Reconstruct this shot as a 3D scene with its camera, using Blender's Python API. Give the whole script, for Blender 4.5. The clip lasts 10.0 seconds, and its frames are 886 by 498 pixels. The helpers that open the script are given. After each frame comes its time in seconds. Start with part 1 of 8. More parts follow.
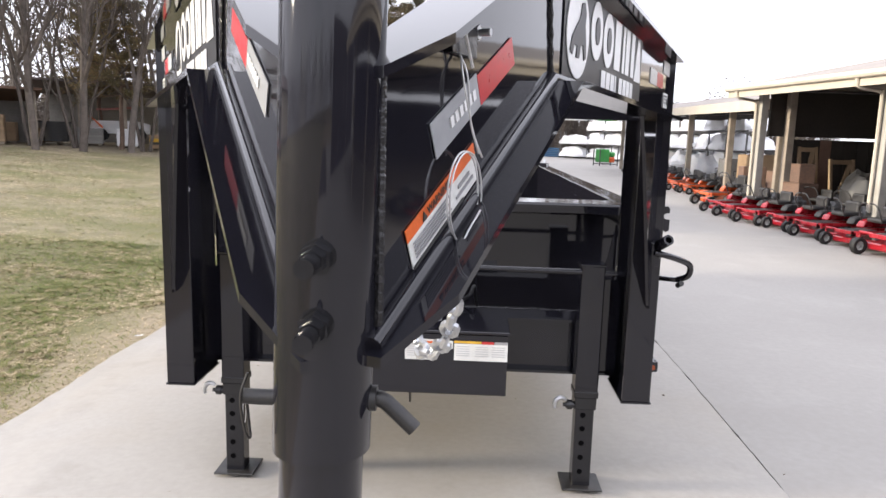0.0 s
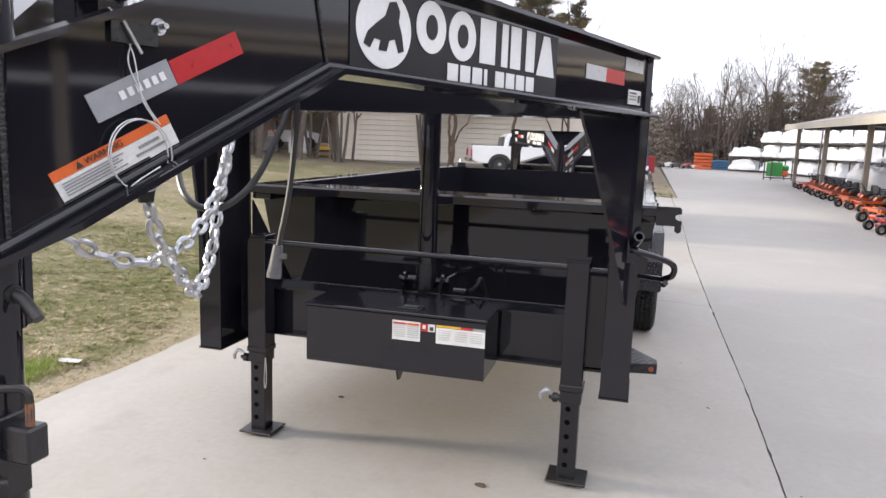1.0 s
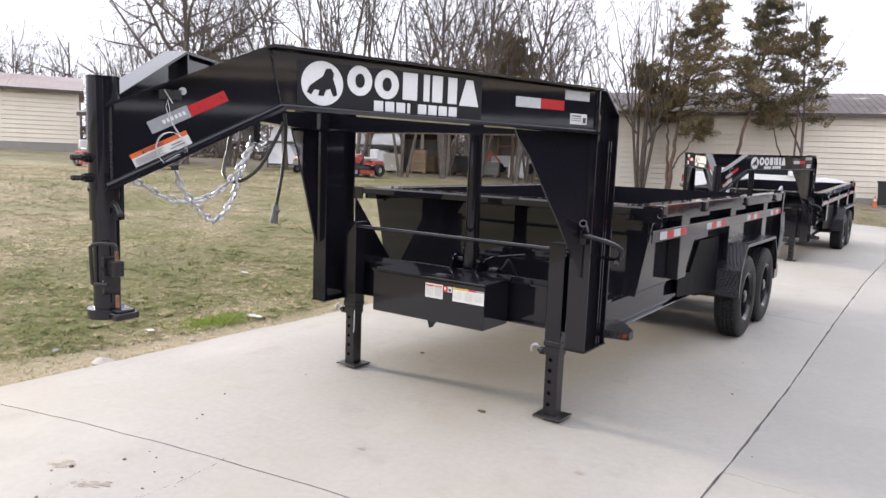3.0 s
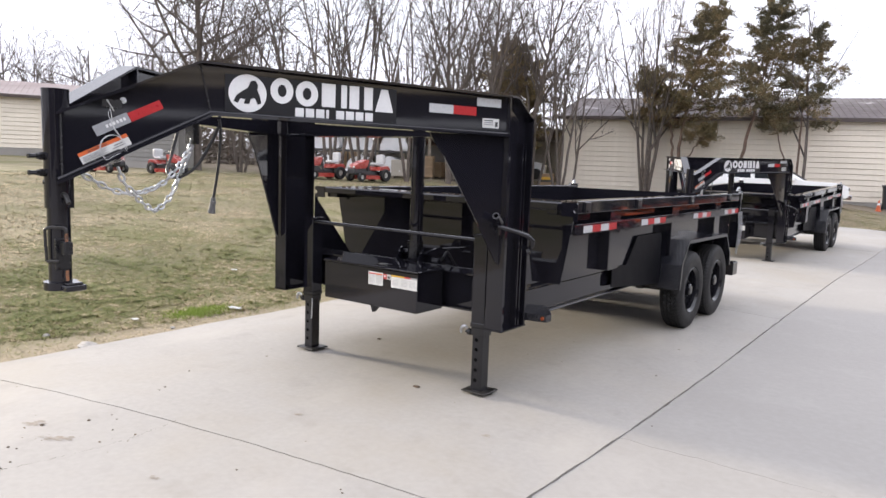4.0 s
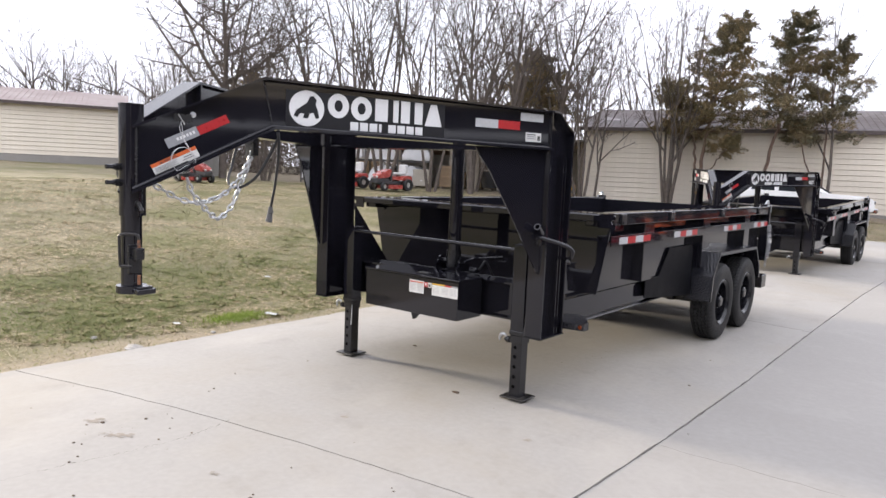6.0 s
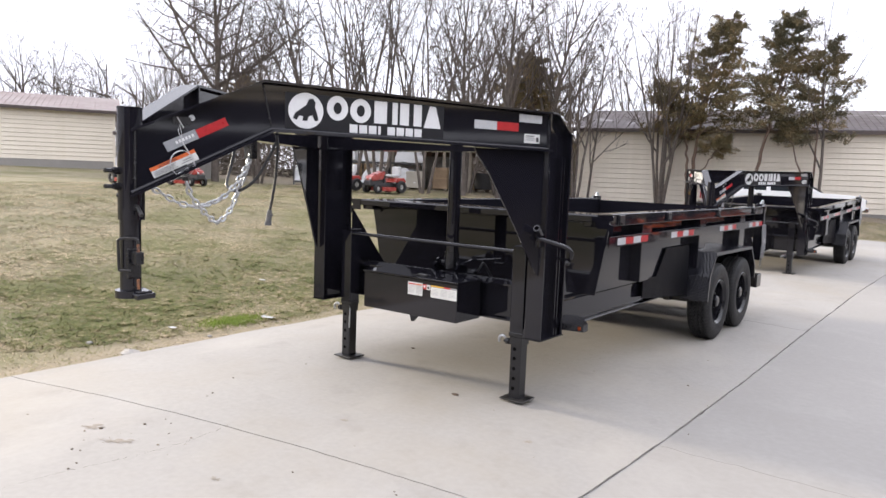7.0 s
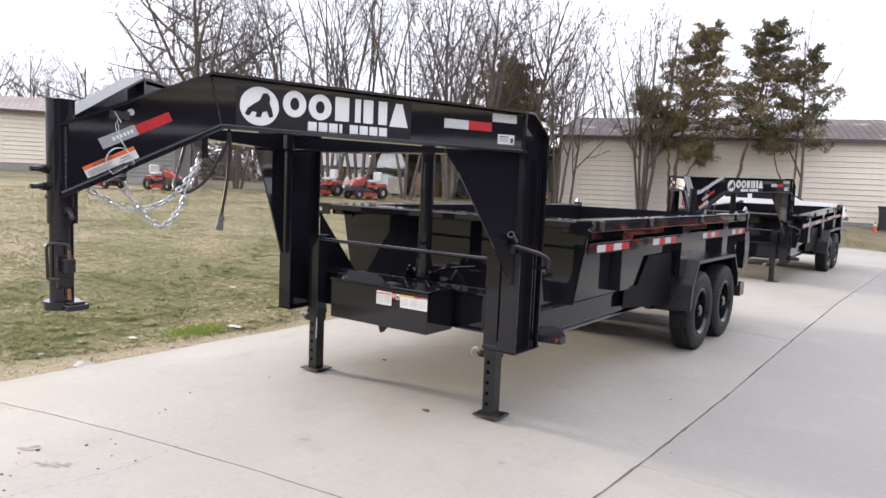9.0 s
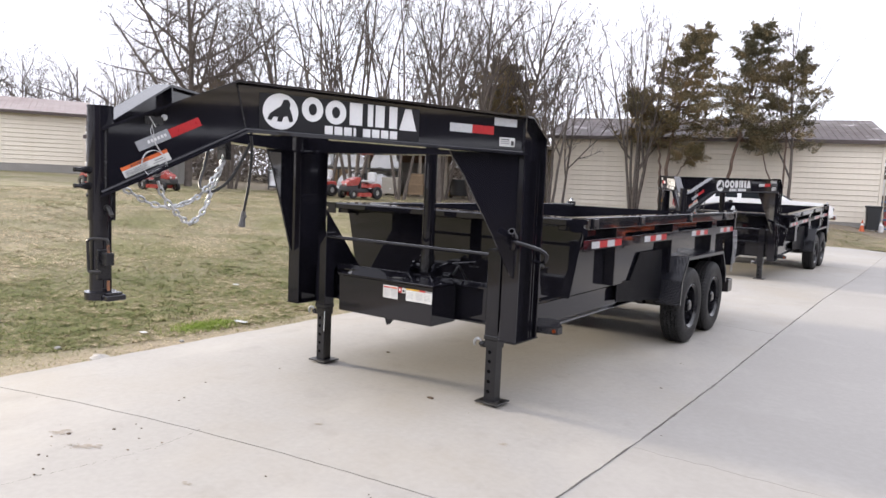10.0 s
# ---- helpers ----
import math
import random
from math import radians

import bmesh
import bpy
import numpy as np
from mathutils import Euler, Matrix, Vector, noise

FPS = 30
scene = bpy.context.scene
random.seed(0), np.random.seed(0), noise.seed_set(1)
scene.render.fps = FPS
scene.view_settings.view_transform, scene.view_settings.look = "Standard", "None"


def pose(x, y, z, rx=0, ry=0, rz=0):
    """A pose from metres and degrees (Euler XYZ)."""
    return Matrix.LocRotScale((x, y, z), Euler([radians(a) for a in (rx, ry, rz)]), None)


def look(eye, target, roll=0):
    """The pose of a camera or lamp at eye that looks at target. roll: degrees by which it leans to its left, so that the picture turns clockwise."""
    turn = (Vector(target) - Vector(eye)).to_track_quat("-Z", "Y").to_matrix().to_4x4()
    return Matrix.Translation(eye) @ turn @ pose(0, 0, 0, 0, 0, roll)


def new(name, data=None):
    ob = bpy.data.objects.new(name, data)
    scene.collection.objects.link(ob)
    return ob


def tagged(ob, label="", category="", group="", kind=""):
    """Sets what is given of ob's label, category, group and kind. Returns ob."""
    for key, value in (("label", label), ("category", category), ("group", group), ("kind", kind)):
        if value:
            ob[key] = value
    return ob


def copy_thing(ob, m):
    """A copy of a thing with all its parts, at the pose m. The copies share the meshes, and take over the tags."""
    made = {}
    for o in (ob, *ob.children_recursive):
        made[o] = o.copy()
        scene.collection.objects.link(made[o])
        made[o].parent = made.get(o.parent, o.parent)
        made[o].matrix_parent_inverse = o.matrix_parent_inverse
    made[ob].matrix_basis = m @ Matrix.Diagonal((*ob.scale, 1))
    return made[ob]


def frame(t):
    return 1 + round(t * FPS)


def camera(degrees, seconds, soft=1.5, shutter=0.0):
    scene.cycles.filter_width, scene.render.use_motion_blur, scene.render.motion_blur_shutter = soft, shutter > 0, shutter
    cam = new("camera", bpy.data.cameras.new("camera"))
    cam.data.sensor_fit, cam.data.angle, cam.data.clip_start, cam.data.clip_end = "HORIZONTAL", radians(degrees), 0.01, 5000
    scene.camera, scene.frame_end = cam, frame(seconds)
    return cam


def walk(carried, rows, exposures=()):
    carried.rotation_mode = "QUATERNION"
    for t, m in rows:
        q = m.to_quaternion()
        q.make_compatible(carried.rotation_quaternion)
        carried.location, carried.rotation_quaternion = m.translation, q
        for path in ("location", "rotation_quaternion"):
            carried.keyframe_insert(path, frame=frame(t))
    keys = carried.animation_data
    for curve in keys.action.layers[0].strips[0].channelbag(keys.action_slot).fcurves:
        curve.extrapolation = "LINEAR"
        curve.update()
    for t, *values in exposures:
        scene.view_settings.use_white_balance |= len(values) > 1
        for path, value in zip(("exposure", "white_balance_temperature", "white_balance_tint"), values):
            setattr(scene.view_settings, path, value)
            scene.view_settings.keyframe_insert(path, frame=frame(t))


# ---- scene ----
cam = camera(64.5, 10.0)
PATH = [
    (0, (0.26, 0.184, 1.611), (0.185, 2.156, 1.288), 1.6),
    (0.2, (0.403, 0.141, 1.602), (0.215, 2.102, 1.255), 1.5),
    (0.5, (0.656, 0.054, 1.599), (0.296, 1.996, 1.285), 1.9),
    (1, (1.058, 0.101, 1.573), (0.526, 2.004, 1.266), 2.0),
    (1.5, (1.463, -0.068, 1.55), (0.744, 1.775, 1.257), 1.8),
    (2, (1.818, -0.255, 1.587), (0.885, 1.492, 1.306), 2.0),
    (2.2, (1.972, -0.28, 1.577), (0.963, 1.423, 1.293), 2.1),
    (3.3, (2.806, -0.553, 1.526), (1.657, 1.064, 1.274), 2.1),
    (3.5, (2.943, -0.583, 1.544), (1.783, 1.027, 1.29), 2.1),
    (4, (3.308, -0.561, 1.512), (2.132, 1.039, 1.272), 2.0),
    (4.5, (3.504, -0.609, 1.501), (2.307, 0.978, 1.272), 2.1),
    (5, (3.487, -0.657, 1.506), (2.274, 0.918, 1.289), 2.3),
    (5.5, (3.33, -0.731, 1.521), (2.109, 0.838, 1.304), 2.5),
    (7, (3.231, -0.787, 1.52), (2.028, 0.797, 1.311), 2.1),
    (7.5, (3.179, -0.608, 1.514), (1.991, 0.987, 1.297), 2.1),
    (8, (3.135, -0.417, 1.516), (1.954, 1.182, 1.293), 2.1),
    (8.5, (3.121, -0.382, 1.499), (1.947, 1.224, 1.294), 2.3),
    (9, (3.143, -0.523, 1.501), (1.975, 1.09, 1.312), 2.4),
    (9.5, (3.196, -0.704, 1.5), (2.038, 0.916, 1.317), 2.6),
    (10, (3.235, -0.787, 1.497), (2.086, 0.839, 1.309), 2.4),
]
walk(cam, [(t, look(eye, target, roll)) for t, eye, target, roll in PATH], [(0.0, 0.37), (0.6, 0.24), (1.2, 0.22), (2.2, 0.25), (3.6, 0.29), (4.4, 0.16), (6.0, 0.18), (7.0, 0.23), (10.0, 0.24)])

# ---- light ----
world = bpy.data.worlds.new("overcast_sky")
scene.world = world
world.use_nodes = True
wn, wl = world.node_tree.nodes, world.node_tree.links
wn.clear()
w_out, w_bg = wn.new("ShaderNodeOutputWorld"), wn.new("ShaderNodeBackground")
w_sky = wn.new("ShaderNodeTexSky")
w_sky.sky_type, w_sky.sun_disc = "NISHITA", False
w_sky.sun_elevation, w_sky.sun_rotation = radians(14), radians(261)
w_gain = wn.new("ShaderNodeMixRGB")
w_gain.blend_type = "MULTIPLY"
w_gain.inputs[0].default_value = 1.0
w_gain.inputs[2].default_value = (0.13, 0.13, 0.13, 1)
w_tex, w_noise, w_ramp, w_mix = wn.new("ShaderNodeTexCoord"), wn.new("ShaderNodeTexNoise"), wn.new("ShaderNodeValToRGB"), wn.new("ShaderNodeMixRGB")
w_noise.inputs["Scale"].default_value = 2.2
w_noise.inputs["Detail"].default_value = 6
w_ramp.color_ramp.elements[0].position, w_ramp.color_ramp.elements[1].position = 0.36, 0.52
w_ramp.color_ramp.elements[0].color, w_ramp.color_ramp.elements[1].color = (0.8, 0.8, 0.8, 1), (1, 1, 1, 1)
w_mix.inputs[2].default_value = (0.995, 1.003, 1.12, 1)
wl.new(w_sky.outputs[0], w_gain.inputs[1])
wl.new(w_tex.outputs["Generated"], w_noise.inputs["Vector"])
wl.new(w_noise.outputs["Fac"], w_ramp.inputs[0])
wl.new(w_ramp.outputs[0], w_mix.inputs[0])
wl.new(w_gain.outputs[0], w_mix.inputs[1])
# thin bright overcast, half as bright again overhead as at the horizon
w_sep, w_rise, w_dome = wn.new("ShaderNodeSeparateXYZ"), wn.new("ShaderNodeMapRange"), wn.new("ShaderNodeMixRGB")
w_dome.blend_type = "MULTIPLY"
w_dome.inputs[0].default_value = 1.0
w_rise.inputs[3].default_value, w_rise.inputs[4].default_value = 1.46, 2.2
wl.new(w_tex.outputs["Generated"], w_sep.inputs[0])
wl.new(w_sep.outputs[2], w_rise.inputs[0])
wl.new(w_mix.outputs[0], w_dome.inputs[1])
wl.new(w_rise.outputs[0], w_dome.inputs[2])
wl.new(w_dome.outputs[0], w_bg.inputs["Color"])
w_bg.inputs["Strength"].default_value = 1.0
wl.new(w_bg.outputs[0], w_out.inputs[0])
sun_data = bpy.data.lights.new("sun", "SUN")
sun_data.energy, sun_data.angle, sun_data.color = 5.4, radians(8), (1.0, 0.88, 0.7)
sun = new("sun", sun_data)
sun.matrix_world = look((-10.5, -1.6, 2.65), (0, 0, 0))


# ---- materials ----
def material(name, colour, other=None, scale=6.0, rough=0.6, vary=0.1, metal=0.0, bump=0.0, bump_scale=60.0, coat=0.0, spec=0.5, per_piece=0.0, fine=None):
    """Two colours mixed by a broad and a fine noise, with roughness that varies and a fine relief."""
    m = bpy.data.materials.new(name)
    m.use_nodes = True
    n, l = m.node_tree.nodes, m.node_tree.links
    b = n["Principled BSDF"]
    other = other or tuple(c * 0.75 for c in colour)
    tc, big, small = n.new("ShaderNodeTexCoord"), n.new("ShaderNodeTexNoise"), n.new("ShaderNodeTexNoise")
    big.inputs["Scale"].default_value, big.inputs["Detail"].default_value = scale, 5
    small.inputs["Scale"].default_value, small.inputs["Detail"].default_value = fine or scale * 14, 4
    l.new(tc.outputs["Object"], big.inputs["Vector"])
    l.new(tc.outputs["Object"], small.inputs["Vector"])
    add = n.new("ShaderNodeMath")
    add.operation = "MULTIPLY_ADD"
    add.inputs[1].default_value = 0.4
    l.new(small.outputs["Fac"], add.inputs[0])
    half = n.new("ShaderNodeMath")
    half.operation = "MULTIPLY"
    half.inputs[1].default_value = 0.6
    l.new(big.outputs["Fac"], half.inputs[0])
    l.new(half.outputs[0], add.inputs[2])
    ramp = n.new("ShaderNodeValToRGB")
    ramp.color_ramp.elements[0].position, ramp.color_ramp.elements[1].position = 0.36, 0.64
    ramp.color_ramp.elements[0].color, ramp.color_ramp.elements[1].color = (*other, 1), (*colour, 1)
    l.new(add.outputs[0], ramp.inputs[0])
    last = ramp.outputs[0]
    if per_piece:
        info, hsv, span = n.new("ShaderNodeObjectInfo"), n.new("ShaderNodeHueSaturation"), n.new("ShaderNodeMapRange")
        span.inputs[3].default_value, span.inputs[4].default_value = 1 - per_piece, 1 + per_piece
        l.new(info.outputs["Random"], span.inputs[0])
        l.new(span.outputs[0], hsv.inputs["Value"])
        l.new(last, hsv.inputs["Color"])
        last = hsv.outputs[0]
    l.new(last, b.inputs["Base Color"])
    rr = n.new("ShaderNodeMapRange")
    rr.inputs[3].default_value, rr.inputs[4].default_value = max(0.02, rough - vary), min(1, rough + vary)
    l.new(big.outputs["Fac"], rr.inputs[0])
    l.new(rr.outputs[0], b.inputs["Roughness"])
    b.inputs["Metallic"].default_value, b.inputs["Coat Weight"].default_value = metal, coat
    b.inputs["Coat Roughness"].default_value = 0.06
    b.inputs["Specular IOR Level"].default_value = spec
    if bump:
        bn, bt = n.new("ShaderNodeBump"), n.new("ShaderNodeTexNoise")
        bt.inputs["Scale"].default_value, bt.inputs["Detail"].default_value = bump_scale, 3
        bn.inputs["Strength"].default_value, bn.inputs["Distance"].default_value = bump, 0.01
        l.new(tc.outputs["Object"], bt.inputs["Vector"])
        l.new(bt.outputs["Fac"], bn.inputs["Height"])
        l.new(bn.outputs[0], b.inputs["Normal"])
    return m


BLACK = material("gloss_black_paint", (0.0102, 0.0099, 0.014), (0.0082, 0.008, 0.0112), 1.6, 0.05, 0.03, bump=0.008, bump_scale=6, spec=0.46)
SATIN = material("satin_black_paint", (0.012, 0.012, 0.0145), (0.008, 0.008, 0.0095), 4, 0.26, 0.1, bump=0.08, bump_scale=70)
BLACK_STEEL = material("black_steel_hardware", (0.016, 0.016, 0.018), (0.03, 0.027, 0.024), 18, 0.42, 0.12, metal=0.2)
SET_STEEL = material("oiled_black_steel", (0.03, 0.03, 0.034), (0.02, 0.02, 0.022), 18, 0.2, 0.08, metal=0.7)
WELD_GREY = material("painted_weld_bead", (0.02, 0.019, 0.021), (0.011, 0.011, 0.012), 60, 0.25, 0.1, metal=0.3, bump=0.4, bump_scale=150)
DECAL_BLACK = material("matt_black_vinyl", (0.0105, 0.0105, 0.0135), None, 3, 0.4, 0.05, spec=0.3)
WHITE_VINYL = material("white_vinyl", (0.702, 0.702, 0.702), (0.63, 0.63, 0.639), 5, 0.4, 0.08)
REFLECT_WHITE = material("white_reflective_tape", (0.4712, 0.4788, 0.4864), (0.38, 0.3876, 0.4028), 60, 0.3, 0.08)
REFLECT_GREY = material("silver_grey_tape", (0.2736, 0.2812, 0.2964), (0.228, 0.2356, 0.2508), 40, 0.35, 0.08)
REFLECT_RED = material("red_reflective_tape", (0.418, 0.0091, 0.0137), (0.3192, 0.0061, 0.0106), 60, 0.3, 0.08)
LABEL_WHITE = material("white_label_paper", (0.666, 0.666, 0.648), None, 12, 0.45, 0.05)
LABEL_ORANGE = material("orange_label_band", (0.646, 0.1216, 0.0228), None, 20, 0.4, 0.05)
LABEL_YELLOW = material("yellow_label_band", (0.646, 0.38, 0.038), None, 20, 0.4, 0.05)
LABEL_RED = material("red_label_band", (0.456, 0.0228, 0.0228), None, 20, 0.4, 0.05)
INK = material("printed_ink", (0.03, 0.03, 0.03), None, 10, 0.5, 0.05)
LIGHT_INK = material("pale_print", (0.44, 0.44, 0.45), None, 10, 0.5, 0.05)
FAINT_INK = material("faint_grey_ink", (0.266, 0.266, 0.2736), None, 10, 0.5, 0.05)
ZINC = material("galvanised_steel", (0.55, 0.56, 0.58), (0.38, 0.39, 0.41), 45, 0.36, 0.1, metal=0.9, bump=0.1, bump_scale=160)
WIRE_MAT = material("coated_wire_rope", (0.62, 0.62, 0.62), (0.45, 0.45, 0.46), 80, 0.35, 0.1, metal=0.5)
RUST = material("rusty_pin", (0.3, 0.12, 0.05), (0.12, 0.07, 0.05), 60, 0.75, 0.1, metal=0.2, bump=0.2, bump_scale=120)
RUBBER = material("tyre_rubber", (0.0125, 0.0128, 0.0145), (0.021, 0.0205, 0.0205), 14, 0.6, 0.1, bump=0.15, bump_scale=180, spec=0.3)
RIM_BLACK = material("black_wheel_paint", (0.0095, 0.0095, 0.0125), (0.007, 0.007, 0.009), 9, 0.2, 0.08, spec=0.5)
PLUG_GREY = material("grey_plug_shell", (0.11, 0.11, 0.115), (0.08, 0.08, 0.085), 30, 0.35, 0.08)
CABLE = material("black_cable_sheath", (0.02, 0.02, 0.022), None, 30, 0.45, 0.1)
AMBER = material("amber_lens", (0.32, 0.06, 0.015), None, 30, 0.15, 0.05, coat=0.5)
RED_LENS = material("red_lens", (0.4, 0.01, 0.012), None, 30, 0.15, 0.05, coat=0.5)
CONCRETE = material("driveway_concrete", (0.31, 0.294, 0.272), (0.268, 0.253, 0.233), 0.55, 0.85, 0.08, bump=0.12, bump_scale=140, fine=26)
# slightly darker than CONCRETE; right-hand slabs and footings
CONCRETE_B = material("darker_concrete", (0.288, 0.273, 0.254), (0.25, 0.237, 0.22), 0.4, 0.86, 0.08, bump=0.12, bump_scale=120, fine=20)
HOLE_SHADE = material("pin_hole_shade", (0.0015, 0.0015, 0.002), None, 9, 0.9, 0.05, spec=0.05)
CRACK_MAT = material("joint_dirt", (0.0517, 0.0455, 0.0379), (0.0966, 0.0828, 0.069), 9, 0.95, 0.04)
SOIL = material("joint_soil", (0.018, 0.015, 0.012), (0.045, 0.037, 0.03), 5, 0.95, 0.03)
SIDING = material("cream_metal_siding", (0.7, 0.635, 0.53), (0.63, 0.57, 0.475), 0.5, 0.5, 0.1, bump=0.05, bump_scale=8, per_piece=0.025)
ROOF_METAL = material("weathered_metal_roof", (0.09, 0.076, 0.076), (0.145, 0.128, 0.128), 0.35, 0.7, 0.12, fine=3, spec=0.15)
ROOF_LEFT = material("faded_red_brown_roof", (0.26, 0.21, 0.2), (0.33, 0.285, 0.27), 0.4, 0.7, 0.12, fine=3, spec=0.2)
TRIM_DARK = material("dark_trim_metal", (0.07, 0.05, 0.045), None, 4, 0.5, 0.1)
BARK = material("grey_bark", (0.1292, 0.1064, 0.0912), (0.0646, 0.0532, 0.0456), 5, 0.9, 0.05, bump=0.5, bump_scale=30)
BARK_RED = material("cedar_bark", (0.152, 0.0988, 0.0722), (0.0836, 0.057, 0.0418), 6, 0.9, 0.05, bump=0.5, bump_scale=30)
TWIG = material("bare_twigs", (0.0912, 0.0722, 0.0623), (0.057, 0.0456, 0.0395), 0.8, 0.9, 0.05)


def stained(m, colour, scale, lo, hi, amount, stretch=(1, 1, 1)):
    """Lays broad uneven stains over a material's colour."""
    n, l = m.node_tree.nodes, m.node_tree.links
    b = n["Principled BSDF"]
    old = b.inputs["Base Color"].links[0].from_socket
    tc, mp, tex, ramp, mix = n.new("ShaderNodeTexCoord"), n.new("ShaderNodeMapping"), n.new("ShaderNodeTexNoise"), n.new("ShaderNodeMapRange"), n.new("ShaderNodeMixRGB")
    mp.inputs["Scale"].default_value = stretch
    tex.inputs["Scale"].default_value, tex.inputs["Detail"].default_value, tex.inputs["Roughness"].default_value = scale, 8, 0.62
    ramp.inputs[1].default_value, ramp.inputs[2].default_value, ramp.inputs[4].default_value = lo, hi, amount
    mix.inputs[2].default_value = (*colour, 1)
    l.new(tc.outputs["Object"], mp.inputs[0])
    l.new(mp.outputs[0], tex.inputs["Vector"])
    l.new(tex.outputs["Fac"], ramp.inputs[0])
    l.new(ramp.outputs[0], mix.inputs[0])
    l.new(old, mix.inputs[1])
    l.new(mix.outputs[0], b.inputs["Base Color"])


stained(CONCRETE, (0.265, 0.232, 0.182), 0.5, 0.46, 0.7, 0.6)
stained(CONCRETE, (0.2, 0.185, 0.165), 2.6, 0.55, 0.8, 0.6)
stained(CONCRETE, (0.36, 0.336, 0.302), 1.1, 0.52, 0.7, 0.5, (1, 0.5, 1))
stained(CONCRETE_B, (0.235, 0.22, 0.204), 0.7, 0.5, 0.75, 0.6)
stained(CONCRETE_B, (0.35, 0.333, 0.312), 1.6, 0.55, 0.75, 0.35)
stained(SIDING, (0.45, 0.4, 0.28), 0.5, 0.58, 0.78, 0.5)
stained(ROOF_METAL, (0.42, 0.4, 0.4), 0.8, 0.58, 0.68, 0.8)


# ---- mesh helpers ----
def finish(name, verts, faces, mat, smooth=False):
    me = bpy.data.meshes.new(name)
    me.from_pydata([tuple(v) for v in verts], [], [tuple(f) for f in faces])
    me.materials.append(mat)
    if smooth:
        me.polygons.foreach_set("use_smooth", [True] * len(me.polygons))
    me.update()
    return me


def from_bm(name, bm, mat, smooth=False):
    bmesh.ops.recalc_face_normals(bm, faces=bm.faces)
    me = bpy.data.meshes.new(name)
    bm.to_mesh(me)
    bm.free()
    for m in mat if isinstance(mat, (list, tuple)) else [mat]:
        me.materials.append(m)
    if smooth:
        me.polygons.foreach_set("use_smooth", [True] * len(me.polygons))
        me.set_sharp_from_angle(angle=radians(38))
    return me


PLACE = {}


def thing(name, at, label, category, group="", kind="", turn=0.0):
    ob = new(name)
    m = pose(*at, 0, 0, turn)
    ob.matrix_basis = m
    PLACE[ob.name] = m
    return tagged(ob, label, category, group, kind)


def part(name, bm, mat, parent, label="", smooth=False, kind=""):
    """One mesh under a thing or a part. The mesh is given in the thing's own space."""
    me = bm if isinstance(bm, bpy.types.Mesh) else from_bm(name, bm, mat, smooth)
    ob = new(name, me)
    ob.parent = parent
    return tagged(ob, label, kind=kind)


def solo(name, bm, mat, label, category, group="", kind="", smooth=False, at=None):
    me = bm if isinstance(bm, bpy.types.Mesh) else from_bm(name, bm, mat, smooth)
    ob = new(name, me)
    if at is not None:
        ob.matrix_basis = at
    return tagged(ob, label, category, group, kind)


def box(bm, x0, x1, y0, y1, z0, z1, bevel=0.0, m=None, seg=1):
    g = bmesh.ops.create_cube(bm, size=1)
    vs = g["verts"]
    for v in vs:
        v.co = Vector(((x0 + x1) / 2 + v.co.x * (x1 - x0), (y0 + y1) / 2 + v.co.y * (y1 - y0), (z0 + z1) / 2 + v.co.z * (z1 - z0)))
    if bevel:
        es = list({e for v in vs for e in v.link_edges})
        r = bmesh.ops.bevel(bm, geom=es, offset=bevel, segments=seg, profile=0.5, affect="EDGES", clamp_overlap=True)
        vs = list({v for v in r["verts"]} | {v for v in vs if v.is_valid})
    if m is not None:
        for v in vs:
            v.co = m @ v.co
    return bm


def boxes(*list_of):
    bm = bmesh.new()
    for b in list_of:
        box(bm, *b)
    return bm


def cyl(bm, p0, p1, r0, r1=None, seg=16, caps=True):
    p0, p1 = Vector(p0), Vector(p1)
    d = p1 - p0
    m = Matrix.Translation((p0 + p1) / 2) @ d.to_track_quat("Z", "Y").to_matrix().to_4x4()
    bmesh.ops.create_cone(bm, cap_ends=caps, segments=seg, radius1=r0, radius2=r0 if r1 is None else r1, depth=d.length, matrix=m)
    return bm


def ring(bm, p0, p1, r_out, r_in, seg=20):
    """A hollow tube from p0 to p1."""
    p0, p1 = Vector(p0), Vector(p1)
    q = (p1 - p0).to_track_quat("Z", "Y").to_matrix()
    loops = []
    for p, r in ((p0, r_out), (p1, r_out), (p1, r_in), (p0, r_in)):
        loops.append([bm.verts.new(p + q @ Vector((r * math.cos(a), r * math.sin(a), 0))) for a in (2 * math.pi * k / seg for k in range(seg))])
    for i in range(4):
        a, b = loops[i], loops[(i + 1) % 4]
        for k in range(seg):
            bm.faces.new((a[k], a[(k + 1) % seg], b[(k + 1) % seg], b[k]))
    return bm


